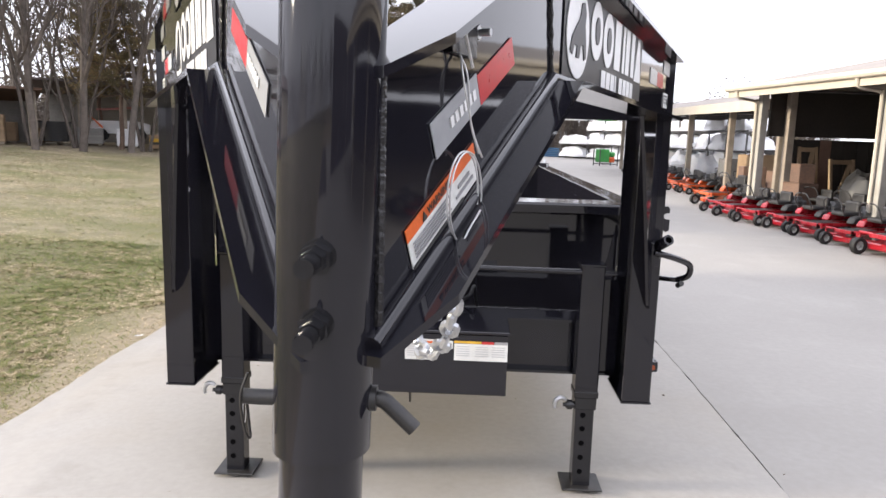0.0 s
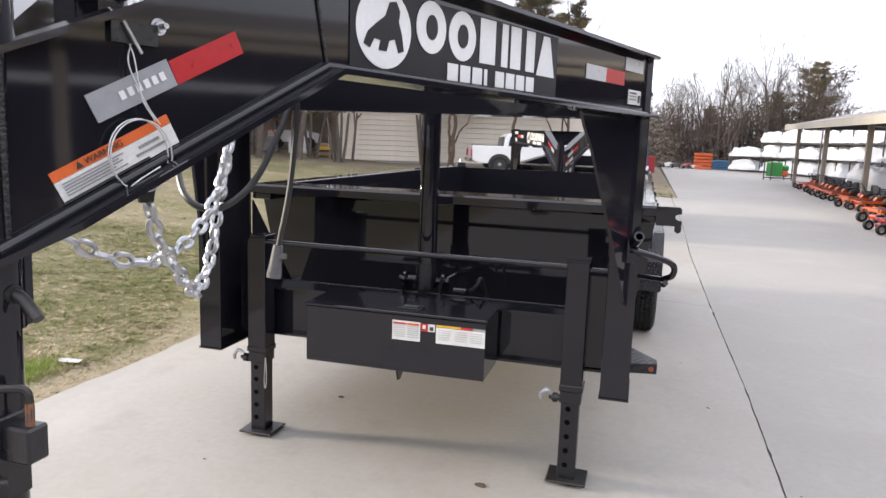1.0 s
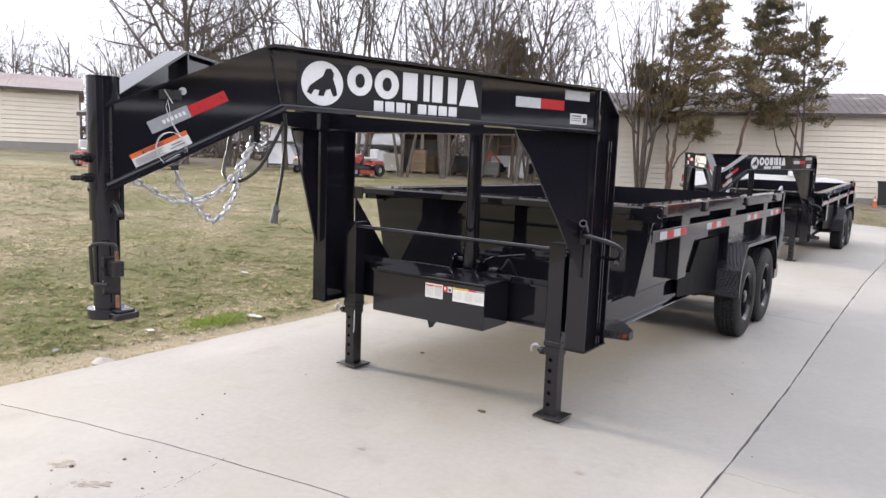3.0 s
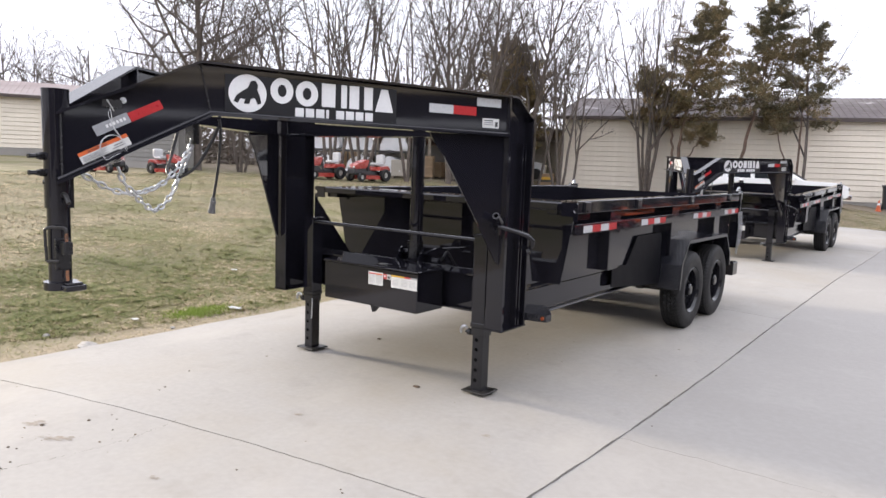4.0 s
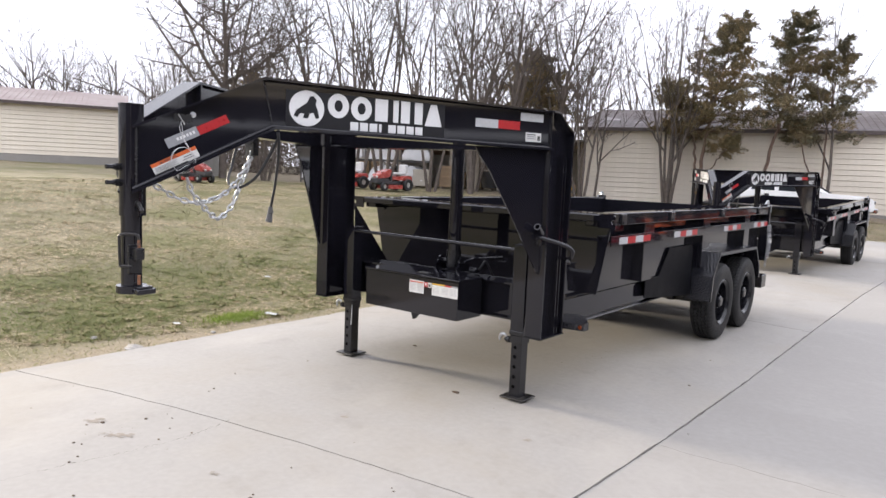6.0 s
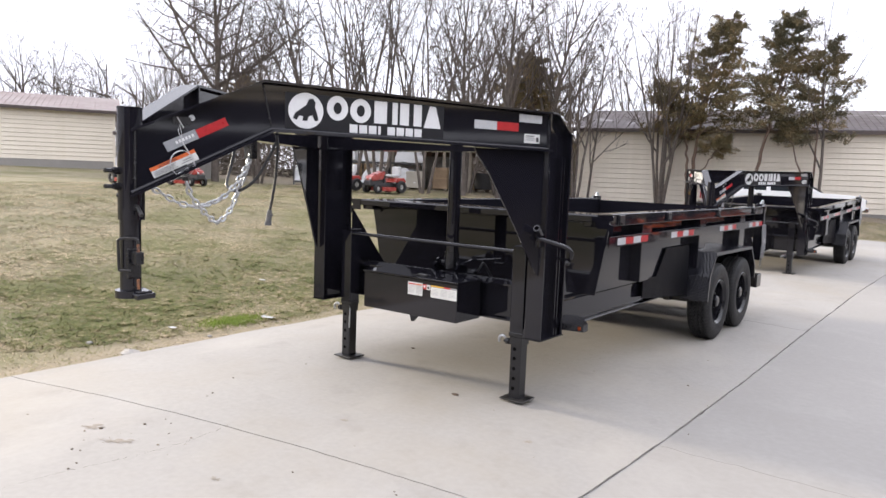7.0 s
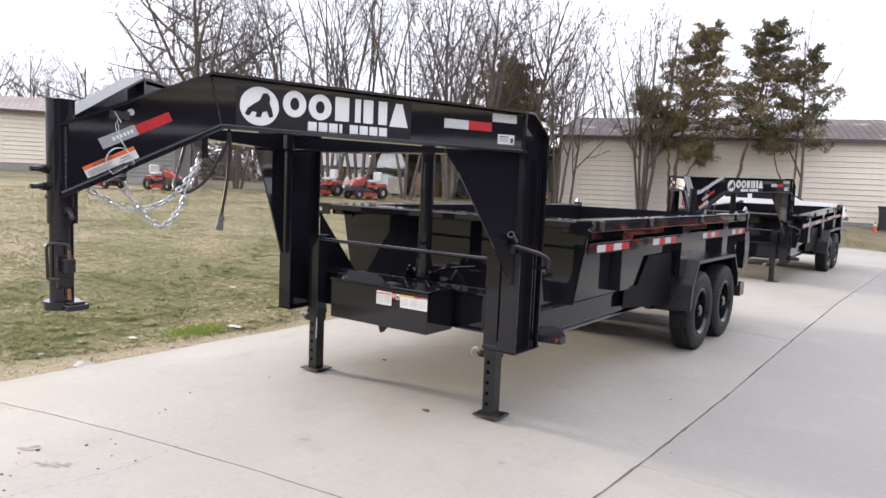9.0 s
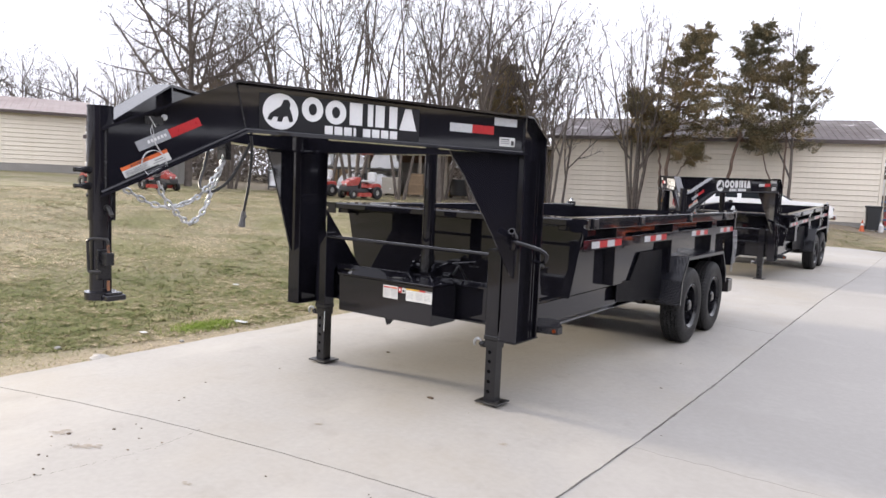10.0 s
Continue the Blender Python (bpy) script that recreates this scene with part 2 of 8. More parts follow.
def sweep(bm, pts, r, seg=8, closed=False):
    """A round bar along a line of points; r: one radius or one for each point."""
    pts = [Vector(p) for p in pts]
    n = len(pts)
    radii = r if isinstance(r, (list, tuple)) else [r] * n
    up, loops = None, []
    for i, p in enumerate(pts):
        a = pts[(i - 1) % n] if closed or i else p
        b = pts[(i + 1) % n] if closed or i < n - 1 else p
        t = (b - a).normalized()
        if up is None:
            up = t.orthogonal().normalized()
        up = (up - t * up.dot(t)).normalized()
        side = t.cross(up)
        loops.append([bm.verts.new(p + (up * math.cos(q) + side * math.sin(q)) * radii[i]) for q in (2 * math.pi * k / seg for k in range(seg))])
    for i in range(n if closed else n - 1):
        a, b = loops[i], loops[(i + 1) % n]
        for k in range(seg):
            bm.faces.new((a[k], a[(k + 1) % seg], b[(k + 1) % seg], b[k]))
    if not closed:
        bm.faces.new(list(reversed(loops[0])))
        bm.faces.new(loops[-1])
    return bm


def prism(bm, outline, m, t0, t1):
    """The outline (a, b) in the plane that m gives (its x and y), from t0 to t1 along m's z."""
    lo = [bm.verts.new(m @ Vector((a, b, t0))) for a, b in outline]
    hi = [bm.verts.new(m @ Vector((a, b, t1))) for a, b in outline]
    bm.faces.new(list(reversed(lo)))
    bm.faces.new(hi)
    k = len(outline)
    for i in range(k):
        bm.faces.new((lo[i], lo[(i + 1) % k], hi[(i + 1) % k], hi[i]))
    return bm


def plane_frame(origin, along, up=(0, 0, 1)):
    """x runs along, y runs up, z is their cross product."""
    x = Vector(along).normalized()
    y = Vector(up).normalized()
    z = x.cross(y)
    m = Matrix((x, y, z)).transposed().to_4x4()
    m.translation = Vector(origin)
    return m


def curve_pts(ctrl, n=10):
    """A smooth line through the control points."""
    P = [Vector(p) for p in ctrl]
    P = [P[0] * 2 - P[1]] + P + [P[-1] * 2 - P[-2]]
    out = []
    for i in range(1, len(P) - 2):
        a, b, c, d = P[i - 1:i + 3]
        for k in range(n):
            t = k / n
            out.append(0.5 * ((2 * b) + (c - a) * t + (2 * a - 5 * b + 4 * c - d) * t * t + (3 * b - a - 3 * c + d) * t ** 3))
    out.append(P[-2])
    return out


def arc(cx, cy, rx, ry, a0=0, a1=360, n=24):
    return [(cx + rx * math.cos(radians(a0 + (a1 - a0) * k / n)), cy + ry * math.sin(radians(a0 + (a1 - a0) * k / n))) for k in range(n + (0 if a1 - a0 == 360 else 1))]


# ---- ground ----
EDGE = -2.33       # the lawn's side of the concrete
SLAB_END = 24.4    # where the strip that the trailers stand on ends


def smooth01(a, b, v):
    t = np.clip((v - a) / (b - a), 0, 1)
    return t * t * (3 - 2 * t)


def ground_z(x, y):
    u = EDGE - x
    lawn = 0.82 * smooth01(-1, 18, u) + 0.7 * smooth01(18, 50, u)
    rise = 0.37 * smooth01(SLAB_END + 0.2, 29.0, y) * (1 - smooth01(-1.0, 2.0, x)) + 0.065
    back = rise * smooth01(SLAB_END, SLAB_END + 0.3, y) * (1 - smooth01(2.08, 2.2, x))
    return np.maximum(lawn, back) - 0.105


def slab_z(x):
    """The concrete is slightly crowned along the trailers' strip."""
    return -0.07 * np.minimum(np.abs(x) / 2.2, 1.0) ** 2


def grass_material():
    m = material("winter_lawn", (0.23, 0.19, 0.115), (0.125, 0.112, 0.058), 2.2, 0.95, 0.04, bump=1.0, bump_scale=26, fine=34)
    n, l = m.node_tree.nodes, m.node_tree.links
    b = n["Principled BSDF"]
    old = b.inputs["Base Color"].links[0].from_socket
    tc, patch, ramp, mix = n.new("ShaderNodeTexCoord"), n.new("ShaderNodeTexNoise"), n.new("ShaderNodeValToRGB"), n.new("ShaderNodeMixRGB")
    patch.inputs["Scale"].default_value, patch.inputs["Detail"].default_value = 0.55, 9
    ramp.color_ramp.elements[0].position, ramp.color_ramp.elements[1].position = 0.46, 0.62
    ramp.color_ramp.elements[0].color, ramp.color_ramp.elements[1].color = (0, 0, 0, 1), (0.75, 0.75, 0.75, 1)
    mix.inputs[2].default_value = (0.1, 0.1, 0.026, 1)
    l.new(tc.outputs["Object"], patch.inputs["Vector"])
    l.new(patch.outputs["Fac"], ramp.inputs[0])
    l.new(ramp.outputs[0], mix.inputs[0])
    l.new(old, mix.inputs[1])
    # brown litter under the trees and along the concrete's edge
    sep, dirt, tone = n.new("ShaderNodeSeparateXYZ"), n.new("ShaderNodeMixRGB"), n.new("ShaderNodeTexNoise")
    tone.inputs["Scale"].default_value, tone.inputs["Detail"].default_value = 1.3, 7
    l.new(tc.outputs["Object"], sep.inputs[0])
    l.new(tc.outputs["Object"], tone.inputs["Vector"])

    def calc(op, a, c):
        k = n.new("ShaderNodeMath")
        k.operation = op
        for i, v in enumerate((a, c)):
            if isinstance(v, float):
                k.inputs[i].default_value = v
            else:
                l.new(v, k.inputs[i])
        return k.outputs[0]

    def span(v, lo, hi):
        k = n.new("ShaderNodeMapRange")
        k.inputs[1].default_value, k.inputs[2].default_value = lo, hi
        l.new(v, k.inputs[0])
        return k.outputs[0]

    wild = calc("MULTIPLY", calc("SUBTRACT", tone.outputs["Fac"], 0.5), 9.0)
    trees = span(calc("ADD", calc("SUBTRACT", calc("SUBTRACT", sep.outputs[1], calc("MULTIPLY", sep.outputs[0], 0.274)), 36.8), wild), -8.5, -5.0)
    verge = span(calc("ADD", sep.outputs[0], calc("MULTIPLY", wild, 0.16)), EDGE - 0.75, EDGE - 0.2)
    l.new(calc("MULTIPLY", trees, 0.85), dirt.inputs[0])
    dirt.inputs[2].default_value = (0.125, 0.098, 0.066, 1)
    bare = n.new("ShaderNodeMixRGB")
    bare.inputs[2].default_value = (0.255, 0.205, 0.14, 1)
    l.new(calc("MULTIPLY", verge, 0.8), bare.inputs[0])
    l.new(mix.outputs[0], bare.inputs[1])
    l.new(bare.outputs[0], dirt.inputs[1])
    l.new(dirt.outputs[0], b.inputs["Base Color"])
    return m


def blade_material():
    m = bpy.data.materials.new("grass_blades")
    m.use_nodes = True
    n, l = m.node_tree.nodes, m.node_tree.links
    b = n["Principled BSDF"]
    geo, ramp = n.new("ShaderNodeNewGeometry"), n.new("ShaderNodeValToRGB")
    cols = [(0.0, (0.42, 0.335, 0.21)), (0.25, (0.31, 0.245, 0.145)), (0.45, (0.215, 0.178, 0.088)), (0.62, (0.185, 0.168, 0.055)), (0.8, (0.14, 0.142, 0.036)), (1.0, (0.1, 0.112, 0.022))]
    e = ramp.color_ramp.elements
    e[0].color, e[1].color = (*cols[0][1], 1), (*cols[-1][1], 1)
    for p, c in cols[1:-1]:
        k = e.new(p)
        k.color = (*c, 1)
    # green and tan clumps
    tc, clump, span, add = n.new("ShaderNodeTexCoord"), n.new("ShaderNodeTexNoise"), n.new("ShaderNodeMapRange"), n.new("ShaderNodeMath")
    clump.inputs["Scale"].default_value, clump.inputs["Detail"].default_value = 0.75, 5
    span.inputs[1].default_value, span.inputs[2].default_value, span.inputs[3].default_value, span.inputs[4].default_value = 0.38, 0.64, -0.12, 0.66
    add.operation = "MULTIPLY_ADD"
    add.inputs[1].default_value = 0.62
    l.new(tc.outputs["Object"], clump.inputs["Vector"])
    l.new(clump.outputs["Fac"], span.inputs[0])
    tuft, tadd = n.new("ShaderNodeTexNoise"), n.new("ShaderNodeMath")
    tuft.inputs["Scale"].default_value, tuft.inputs["Detail"].default_value = 12.0, 4
    tadd.operation = "MULTIPLY_ADD"
    tadd.inputs[1].default_value, tadd.inputs[2].default_value = 3.3, -1.72
    l.new(tc.outputs["Object"], tuft.inputs["Vector"])
    l.new(tuft.outputs["Fac"], tadd.inputs[0])
    # a damper, greener belt a little way from the concrete
    sep, rise, fall, belt, sum_ = n.new("ShaderNodeSeparateXYZ"), n.new("ShaderNodeMapRange"), n.new("ShaderNodeMapRange"), n.new("ShaderNodeMath"), n.new("ShaderNodeMath")
    wave = n.new("ShaderNodeMath")
    wave.operation = "MULTIPLY_ADD"
    wave.inputs[1].default_value, wave.inputs[2].default_value = 2.4, -1.2
    off = n.new("ShaderNodeMath")
    l.new(tc.outputs["Object"], sep.inputs[0])
    l.new(clump.outputs["Fac"], wave.inputs[0])
    l.new(sep.outputs[0], off.inputs[0])
    l.new(wave.outputs[0], off.inputs[1])
    rise.inputs[1].default_value, rise.inputs[2].default_value, rise.inputs[3].default_value, rise.inputs[4].default_value = EDGE - 5.5, EDGE - 3.2, 0.0, 1.0
    fall.inputs[1].default_value, fall.inputs[2].default_value, fall.inputs[3].default_value, fall.inputs[4].default_value = EDGE - 1.5, EDGE - 0.6, 1.0, 0.0
    l.new(off.outputs[0], rise.inputs[0])
    l.new(off.outputs[0], fall.inputs[0])
    belt.operation = "MULTIPLY"
    l.new(rise.outputs[0], belt.inputs[0])
    l.new(fall.outputs[0], belt.inputs[1])
    sum_.operation = "MULTIPLY_ADD"
    sum_.inputs[1].default_value = 0.42
    l.new(belt.outputs[0], sum_.inputs[0])
    l.new(span.outputs[0], sum_.inputs[2])
    both = n.new("ShaderNodeMath")
    l.new(sum_.outputs[0], both.inputs[0])
    l.new(tadd.outputs[0], both.inputs[1])
    l.new(geo.outputs["Random Per Island"], add.inputs[0])
    l.new(both.outputs[0], add.inputs[2])
    l.new(add.outputs[0], ramp.inputs[0])
    l.new(ramp.outputs[0], b.inputs["Base Color"])
    b.inputs["Roughness"].default_value = 0.8
    return m


LAWN, BLADES = grass_material(), blade_material()


def lawn_z(X, Y):
    """The lawn's height with its shallow hollows."""
    swell = 0.6 * np.sin(X * 0.83 + 1.3 * np.sin(Y * 0.41)) + 0.4 * np.sin(Y * 1.07 + X * 0.52 + 0.8)
    return ground_z(X, Y) + 0.014 * swell * smooth01(0.3, 2.5, EDGE - X)


def build_ground():
    xs = np.concatenate([[-1500, -400, -150, -90], np.arange(-64, -16, 2.0), np.arange(-16, -1.5, 0.35), [-1.0, -0.3, 0.4, 1, 1.5, 2, 2.08, 2.2, 3.6, 6, 12, 30, 80, 300, 1500]])
    ys = np.concatenate([[-1500, -300, -80, -40], np.arange(-20, -6, 2.0), np.arange(-6, 24.4, 0.5), np.arange(24.4, 26, 0.15), np.arange(26, 30, 0.5), np.arange(30, 70, 2.0), [90, 150, 400, 1500]])
    X, Y = np.meshgrid(xs, ys)
    Z = lawn_z(X, Y)
    n, k = len(ys), len(xs)
    verts = np.stack([X.ravel(), Y.ravel(), Z.ravel()], 1)
    faces = [(j * k + i, j * k + i + 1, (j + 1) * k + i + 1, (j + 1) * k + i) for j in range(n - 1) for i in range(k - 1)]
    solo("ground", finish("ground", verts, faces, LAWN, True), None, "dormant tan and green lawn rising gently from the concrete", "lawn", kind="structure")


build_ground()


def lawn_blades():
    rng = np.random.default_rng(4)
    n, m = 200000, 300000
    x = np.concatenate([EDGE - 0.02 - np.minimum(rng.exponential(2.3, n), 15 * rng.random(n) + 1), EDGE - 1.0 - rng.random(m) ** 1.3 * 21])
    y = np.concatenate([0.3 + rng.random(n) * 9.5, -2.5 + rng.random(m) ** 1.15 * 27 + rng.random(m) * 6])
    keep = np.array([noise.noise(Vector((a * 1.7, b * 1.7, 7))) for a, b in zip(x, y)]) * 0.55 + rng.random(n + m) > 0.12
    keep &= (EDGE - x + 0.25 * np.sin(y * 2.1 + 2 * np.sin(y * 0.9)) > 0.55) | (rng.random(n + m) < 0.22)
    x, y = x[keep], y[keep]
    # the verge between the concrete strip and the cream building
    vx, vy = -2.2 + 4.3 * rng.random(26000), SLAB_END + 0.15 + 8.0 * rng.random(26000) ** 1.4
    x, y = np.concatenate([x, vx]), np.concatenate([y, vy])
    n = len(x)
    z = lawn_z(x, y)
    far = np.where(y > SLAB_END, 2.4, 1 + np.clip((EDGE - x) / 8, 0, 1.6))
    clump = np.array([noise.noise(Vector((p * 6.0, q * 6.0, 3))) + 0.6 * noise.noise(Vector((p * 1.4, q * 1.4, 5))) for p, q in zip(x, y)])
    h = (0.005 + 0.012 * rng.random(n)) * (1 + 2.2 * np.clip(clump + 0.1, 0, 1))
    w = (0.0022 + 0.0032 * rng.random(n)) * far
    a = rng.random(n) * 6.283
    reach = h * far * (1.2 + 2.6 * rng.random(n))
    ca, sa = np.cos(a), np.sin(a)
    v = np.empty((n, 3, 3))
    v[:, 0] = np.stack([x - ca * w, y - sa * w, z + 0.001], 1)
    v[:, 1] = np.stack([x + ca * w, y + sa * w, z + 0.001], 1)
    v[:, 2] = np.stack([x - sa * reach, y + ca * reach, z + h], 1)
    me = finish("grass_blades", v.reshape(-1, 3), np.arange(3 * n).reshape(-1, 3), BLADES)
    solo("grass", me, None, "short dry winter grass blades on the lawn", "grass", kind="stuff")


lawn_blades()


def build_pavement():
    bed = bmesh.new()
    box(bed, EDGE + 0.05, 70, -30, SLAB_END - 0.05, -0.3, -0.095)
    box(bed, 2.25, 70, SLAB_END - 0.05, 64, -0.3, -0.095)
    pave = solo("pavement", bed, SOIL, "pale broom-finished concrete driveway with dark joints", "driveway", kind="structure")
    gap = 0.0045
    jx = [(-30, 1.66), (1.97, 1.775), (2.77, 1.805), (3.5, 1.825), (5.0, 1.845), (8.0, 1.837), (11.6, 1.85), (15.8, 1.95), (SLAB_END, 2.02)]

    def long_joint(y):
        for (ya, xa), (yb, xb) in zip(jx, jx[1:]):
            if ya <= y <= yb:
                return xa + (xb - xa) * (y - ya) / (yb - ya)

    def wobble(y, k):
        return 0.007 * noise.noise(Vector((k, y * 4.3, 2))) + 0.006 * noise.noise(Vector((k, y * 23.0, 8))) + (1 if k == 41 else -1 if k == 40 else 0) * 0.03 * max(0.0, noise.noise(Vector((k, y * 6.0, 5))) - 0.28)

    # cross joints of the trailers' strip: y at the lawn, y at the long joint
    cross = [(-12.0, -12.0), (-4.6, -4.4), (1.32, 1.96), (7.6, 7.75), (17.0, 17.1), (SLAB_END, SLAB_END)]
    for k in range(len(cross) - 1):
        (a, b), (c, d) = cross[k], cross[k + 1]
        nx, ny = 110, max(12, int((c - a) / 0.12))
        verts, faces = [], []
        for j in range(ny + 1):
            for i in range(nx + 1):
                u, v = i / nx, j / ny
                lo, hi = a + (b - a) * u + gap + wobble(u * 3, k), c + (d - c) * u - gap + wobble(u * 3, k + 1)
                y = lo + (hi - lo) * v
                x0 = EDGE + 0.03 * noise.noise(Vector((0, y * 1.3, 5))) + 0.015 * noise.noise(Vector((0, y * 6, 9)))
                x1 = long_joint(min(SLAB_END, max(-30, y))) - gap + wobble(y, 40)
                x = x0 + (x1 - x0) * u
                verts.append((x, y, float(slab_z(x))))
        n = nx + 1
        faces = [(j * n + i, j * n + i + 1, (j + 1) * n + i + 1, (j + 1) * n + i) for j in range(ny) for i in range(nx)]
        ringv = [i for i in range(n)] + [j * n + nx for j in range(1, ny + 1)] + [ny * n + i for i in range(nx - 1, -1, -1)] + [j * n for j in range(ny - 1, 0, -1)]
        base = len(verts)
        verts += [(verts[q][0], verts[q][1], -0.25) for q in ringv]
        m = len(ringv)
        faces += [(ringv[(q + 1) % m], ringv[q], base + q, base + (q + 1) % m) for q in range(m)]
        part("concrete_slab", finish("concrete_slab", verts, faces, CONCRETE), None, pave)

    def slab(outline, mat):
        bm = bmesh.new()
        prism(bm, outline, Matrix.Translation((0, 0, -0.052)), -0.2, 0.0)
        part("concrete_slab", bm, mat, pave)

    right = [-30, -12, -3.2, 3.28, 12.4, 18.5, SLAB_END]
    for k in range(len(right) - 1):
        y0, y1 = right[k] + gap * 0.4, right[k + 1] - gap * 0.4
        side = [(long_joint(y) + gap + wobble(y, 41), y) for y in np.arange(y1 - 0.05, y0 + 0.05, -0.06)]
        lo = [(long_joint(right[k]) + gap + (12 - long_joint(right[k])) * i / 180, y0 + 3 * wobble(i * 0.1, 60 + k) + 0.03 * noise.noise(Vector((i * 0.053, k, 4)))) for i in range(181)]
        hi = [(long_joint(right[k + 1]) + gap + (12 - long_joint(right[k + 1])) * i / 180, y1 + 3 * wobble(i * 0.1, 61 + k) + 0.03 * noise.noise(Vector((i * 0.053, k + 1, 4)))) for i in range(181)]
        slab(lo + list(reversed(hi)) + side, CONCRETE_B)
        slab([(12 + gap, y0), (70, y0), (70, y1), (12 + gap, y1)], CONCRETE_B)
    slab([(2.2, SLAB_END + gap), (70, SLAB_END + gap), (70, 64), (2.5, 64)], CONCRETE_B)
    # hairline cracks
    for seed, line in enumerate(([(-0.27, 0.4), (-0.23, 0.76), (-0.2, 0.9), (-0.16, 1.08), (-0.14, 1.25), (-0.14, 1.39), (-0.16, 1.52), (-0.19, 1.69)],)):
        r = random.Random(seed)
        pts = []
        for (xa, ya), (xb, yb) in zip(line, line[1:]):
            for i in range(20):
                pts.append((xa + (xb - xa) * i / 20 + r.uniform(-0.007, 0.007), ya + (yb - ya) * i / 20 + r.uniform(-0.007, 0.007)))
        bm = bmesh.new()
        vs = []
        for q, (x, y) in enumerate(pts):
            w = 0.0022 * max(0.0, 0.3 + 1.3 * noise.noise(Vector((q * 0.23, seed, 1)))) + 0.0001
            vs.append((bm.verts.new((x - w, y, float(slab_z(x)) + 0.0015)), bm.verts.new((x + w, y + w, float(slab_z(x)) + 0.0015))))
        for (a, b), (c, d) in zip(vs, vs[1:]):
            bm.faces.new((a, b, d, c))
        part("crack", bm, CRACK_MAT, pave, "hairline crack in the concrete")


build_pavement()

# ---- the gooseneck trailer ----
POST = (0.127, 0.912)
NEAR_D = Vector((0.3709, 0.9287, 0))
NEAR_B = Vector((0.316, 1.3, 0))
FAR_END = Vector((-1.043, 3.12, 0))


def diamond_material():
    m = material("black_tread_plate", (0.0105, 0.0108, 0.0155), (0.0078, 0.008, 0.0112), 3, 0.16, 0.06, spec=0.5)
    n, l = m.node_tree.nodes, m.node_tree.links
    b = n["Principled BSDF"]
    tc, mp, vo, bump = n.new("ShaderNodeTexCoord"), n.new("ShaderNodeMapping"), n.new("ShaderNodeTexVoronoi"), n.new("ShaderNodeBump")
    mp.inputs["Scale"].default_value = (46, 46, 46)
    mp.inputs["Rotation"].default_value = (radians(45), radians(20), radians(45))
    vo.feature, vo.distance = "F1", "CHEBYCHEV"
    vo.inputs["Randomness"].default_value = 0.0
    vo.inputs["Scale"].default_value = 1
    bump.inputs["Strength"].default_value, bump.inputs["Distance"].default_value = 1.0, 0.005
    bump.invert = True
    l.new(tc.outputs["Object"], mp.inputs[0])
    l.new(mp.outputs[0], vo.inputs["Vector"])
    l.new(vo.outputs["Distance"], bump.inputs["Height"])
    l.new(bump.outputs[0], b.inputs["Normal"])
    return m


TREAD_PLATE = diamond_material()
# skirt's black, dulled and darkened to stand in for a dark reflection
DARK_REFLECTION = material("dark_reflection_black", (0.0055, 0.0055, 0.0075), (0.004, 0.004, 0.0055), 9, 0.5, 0.1, bump=0.2, bump_scale=120, spec=0.12)


def revolve(profile, axis_m, seg, mat, name, dip=None):
    """Turns (radius, along) pairs about the axis; dip(i, k) lowers a radius."""
    verts, faces = [], []
    n = len(profile)
    for k in range(seg):
        a = 2 * math.pi * k / seg
        for i, (r, t) in enumerate(profile):
            rr = r - (dip(i, k) if dip else 0)
            verts.append(axis_m @ Vector((rr * math.cos(a), rr * math.sin(a), t)))
    for k in range(seg):
        k2 = (k + 1) % seg
        for i in range(n - 1):
            faces.append((k * n + i, k * n + i + 1, k2 * n + i + 1, k2 * n + i))
    me = finish(name, verts, faces, mat, True)
    me.set_sharp_from_angle(angle=radians(35))
    return me


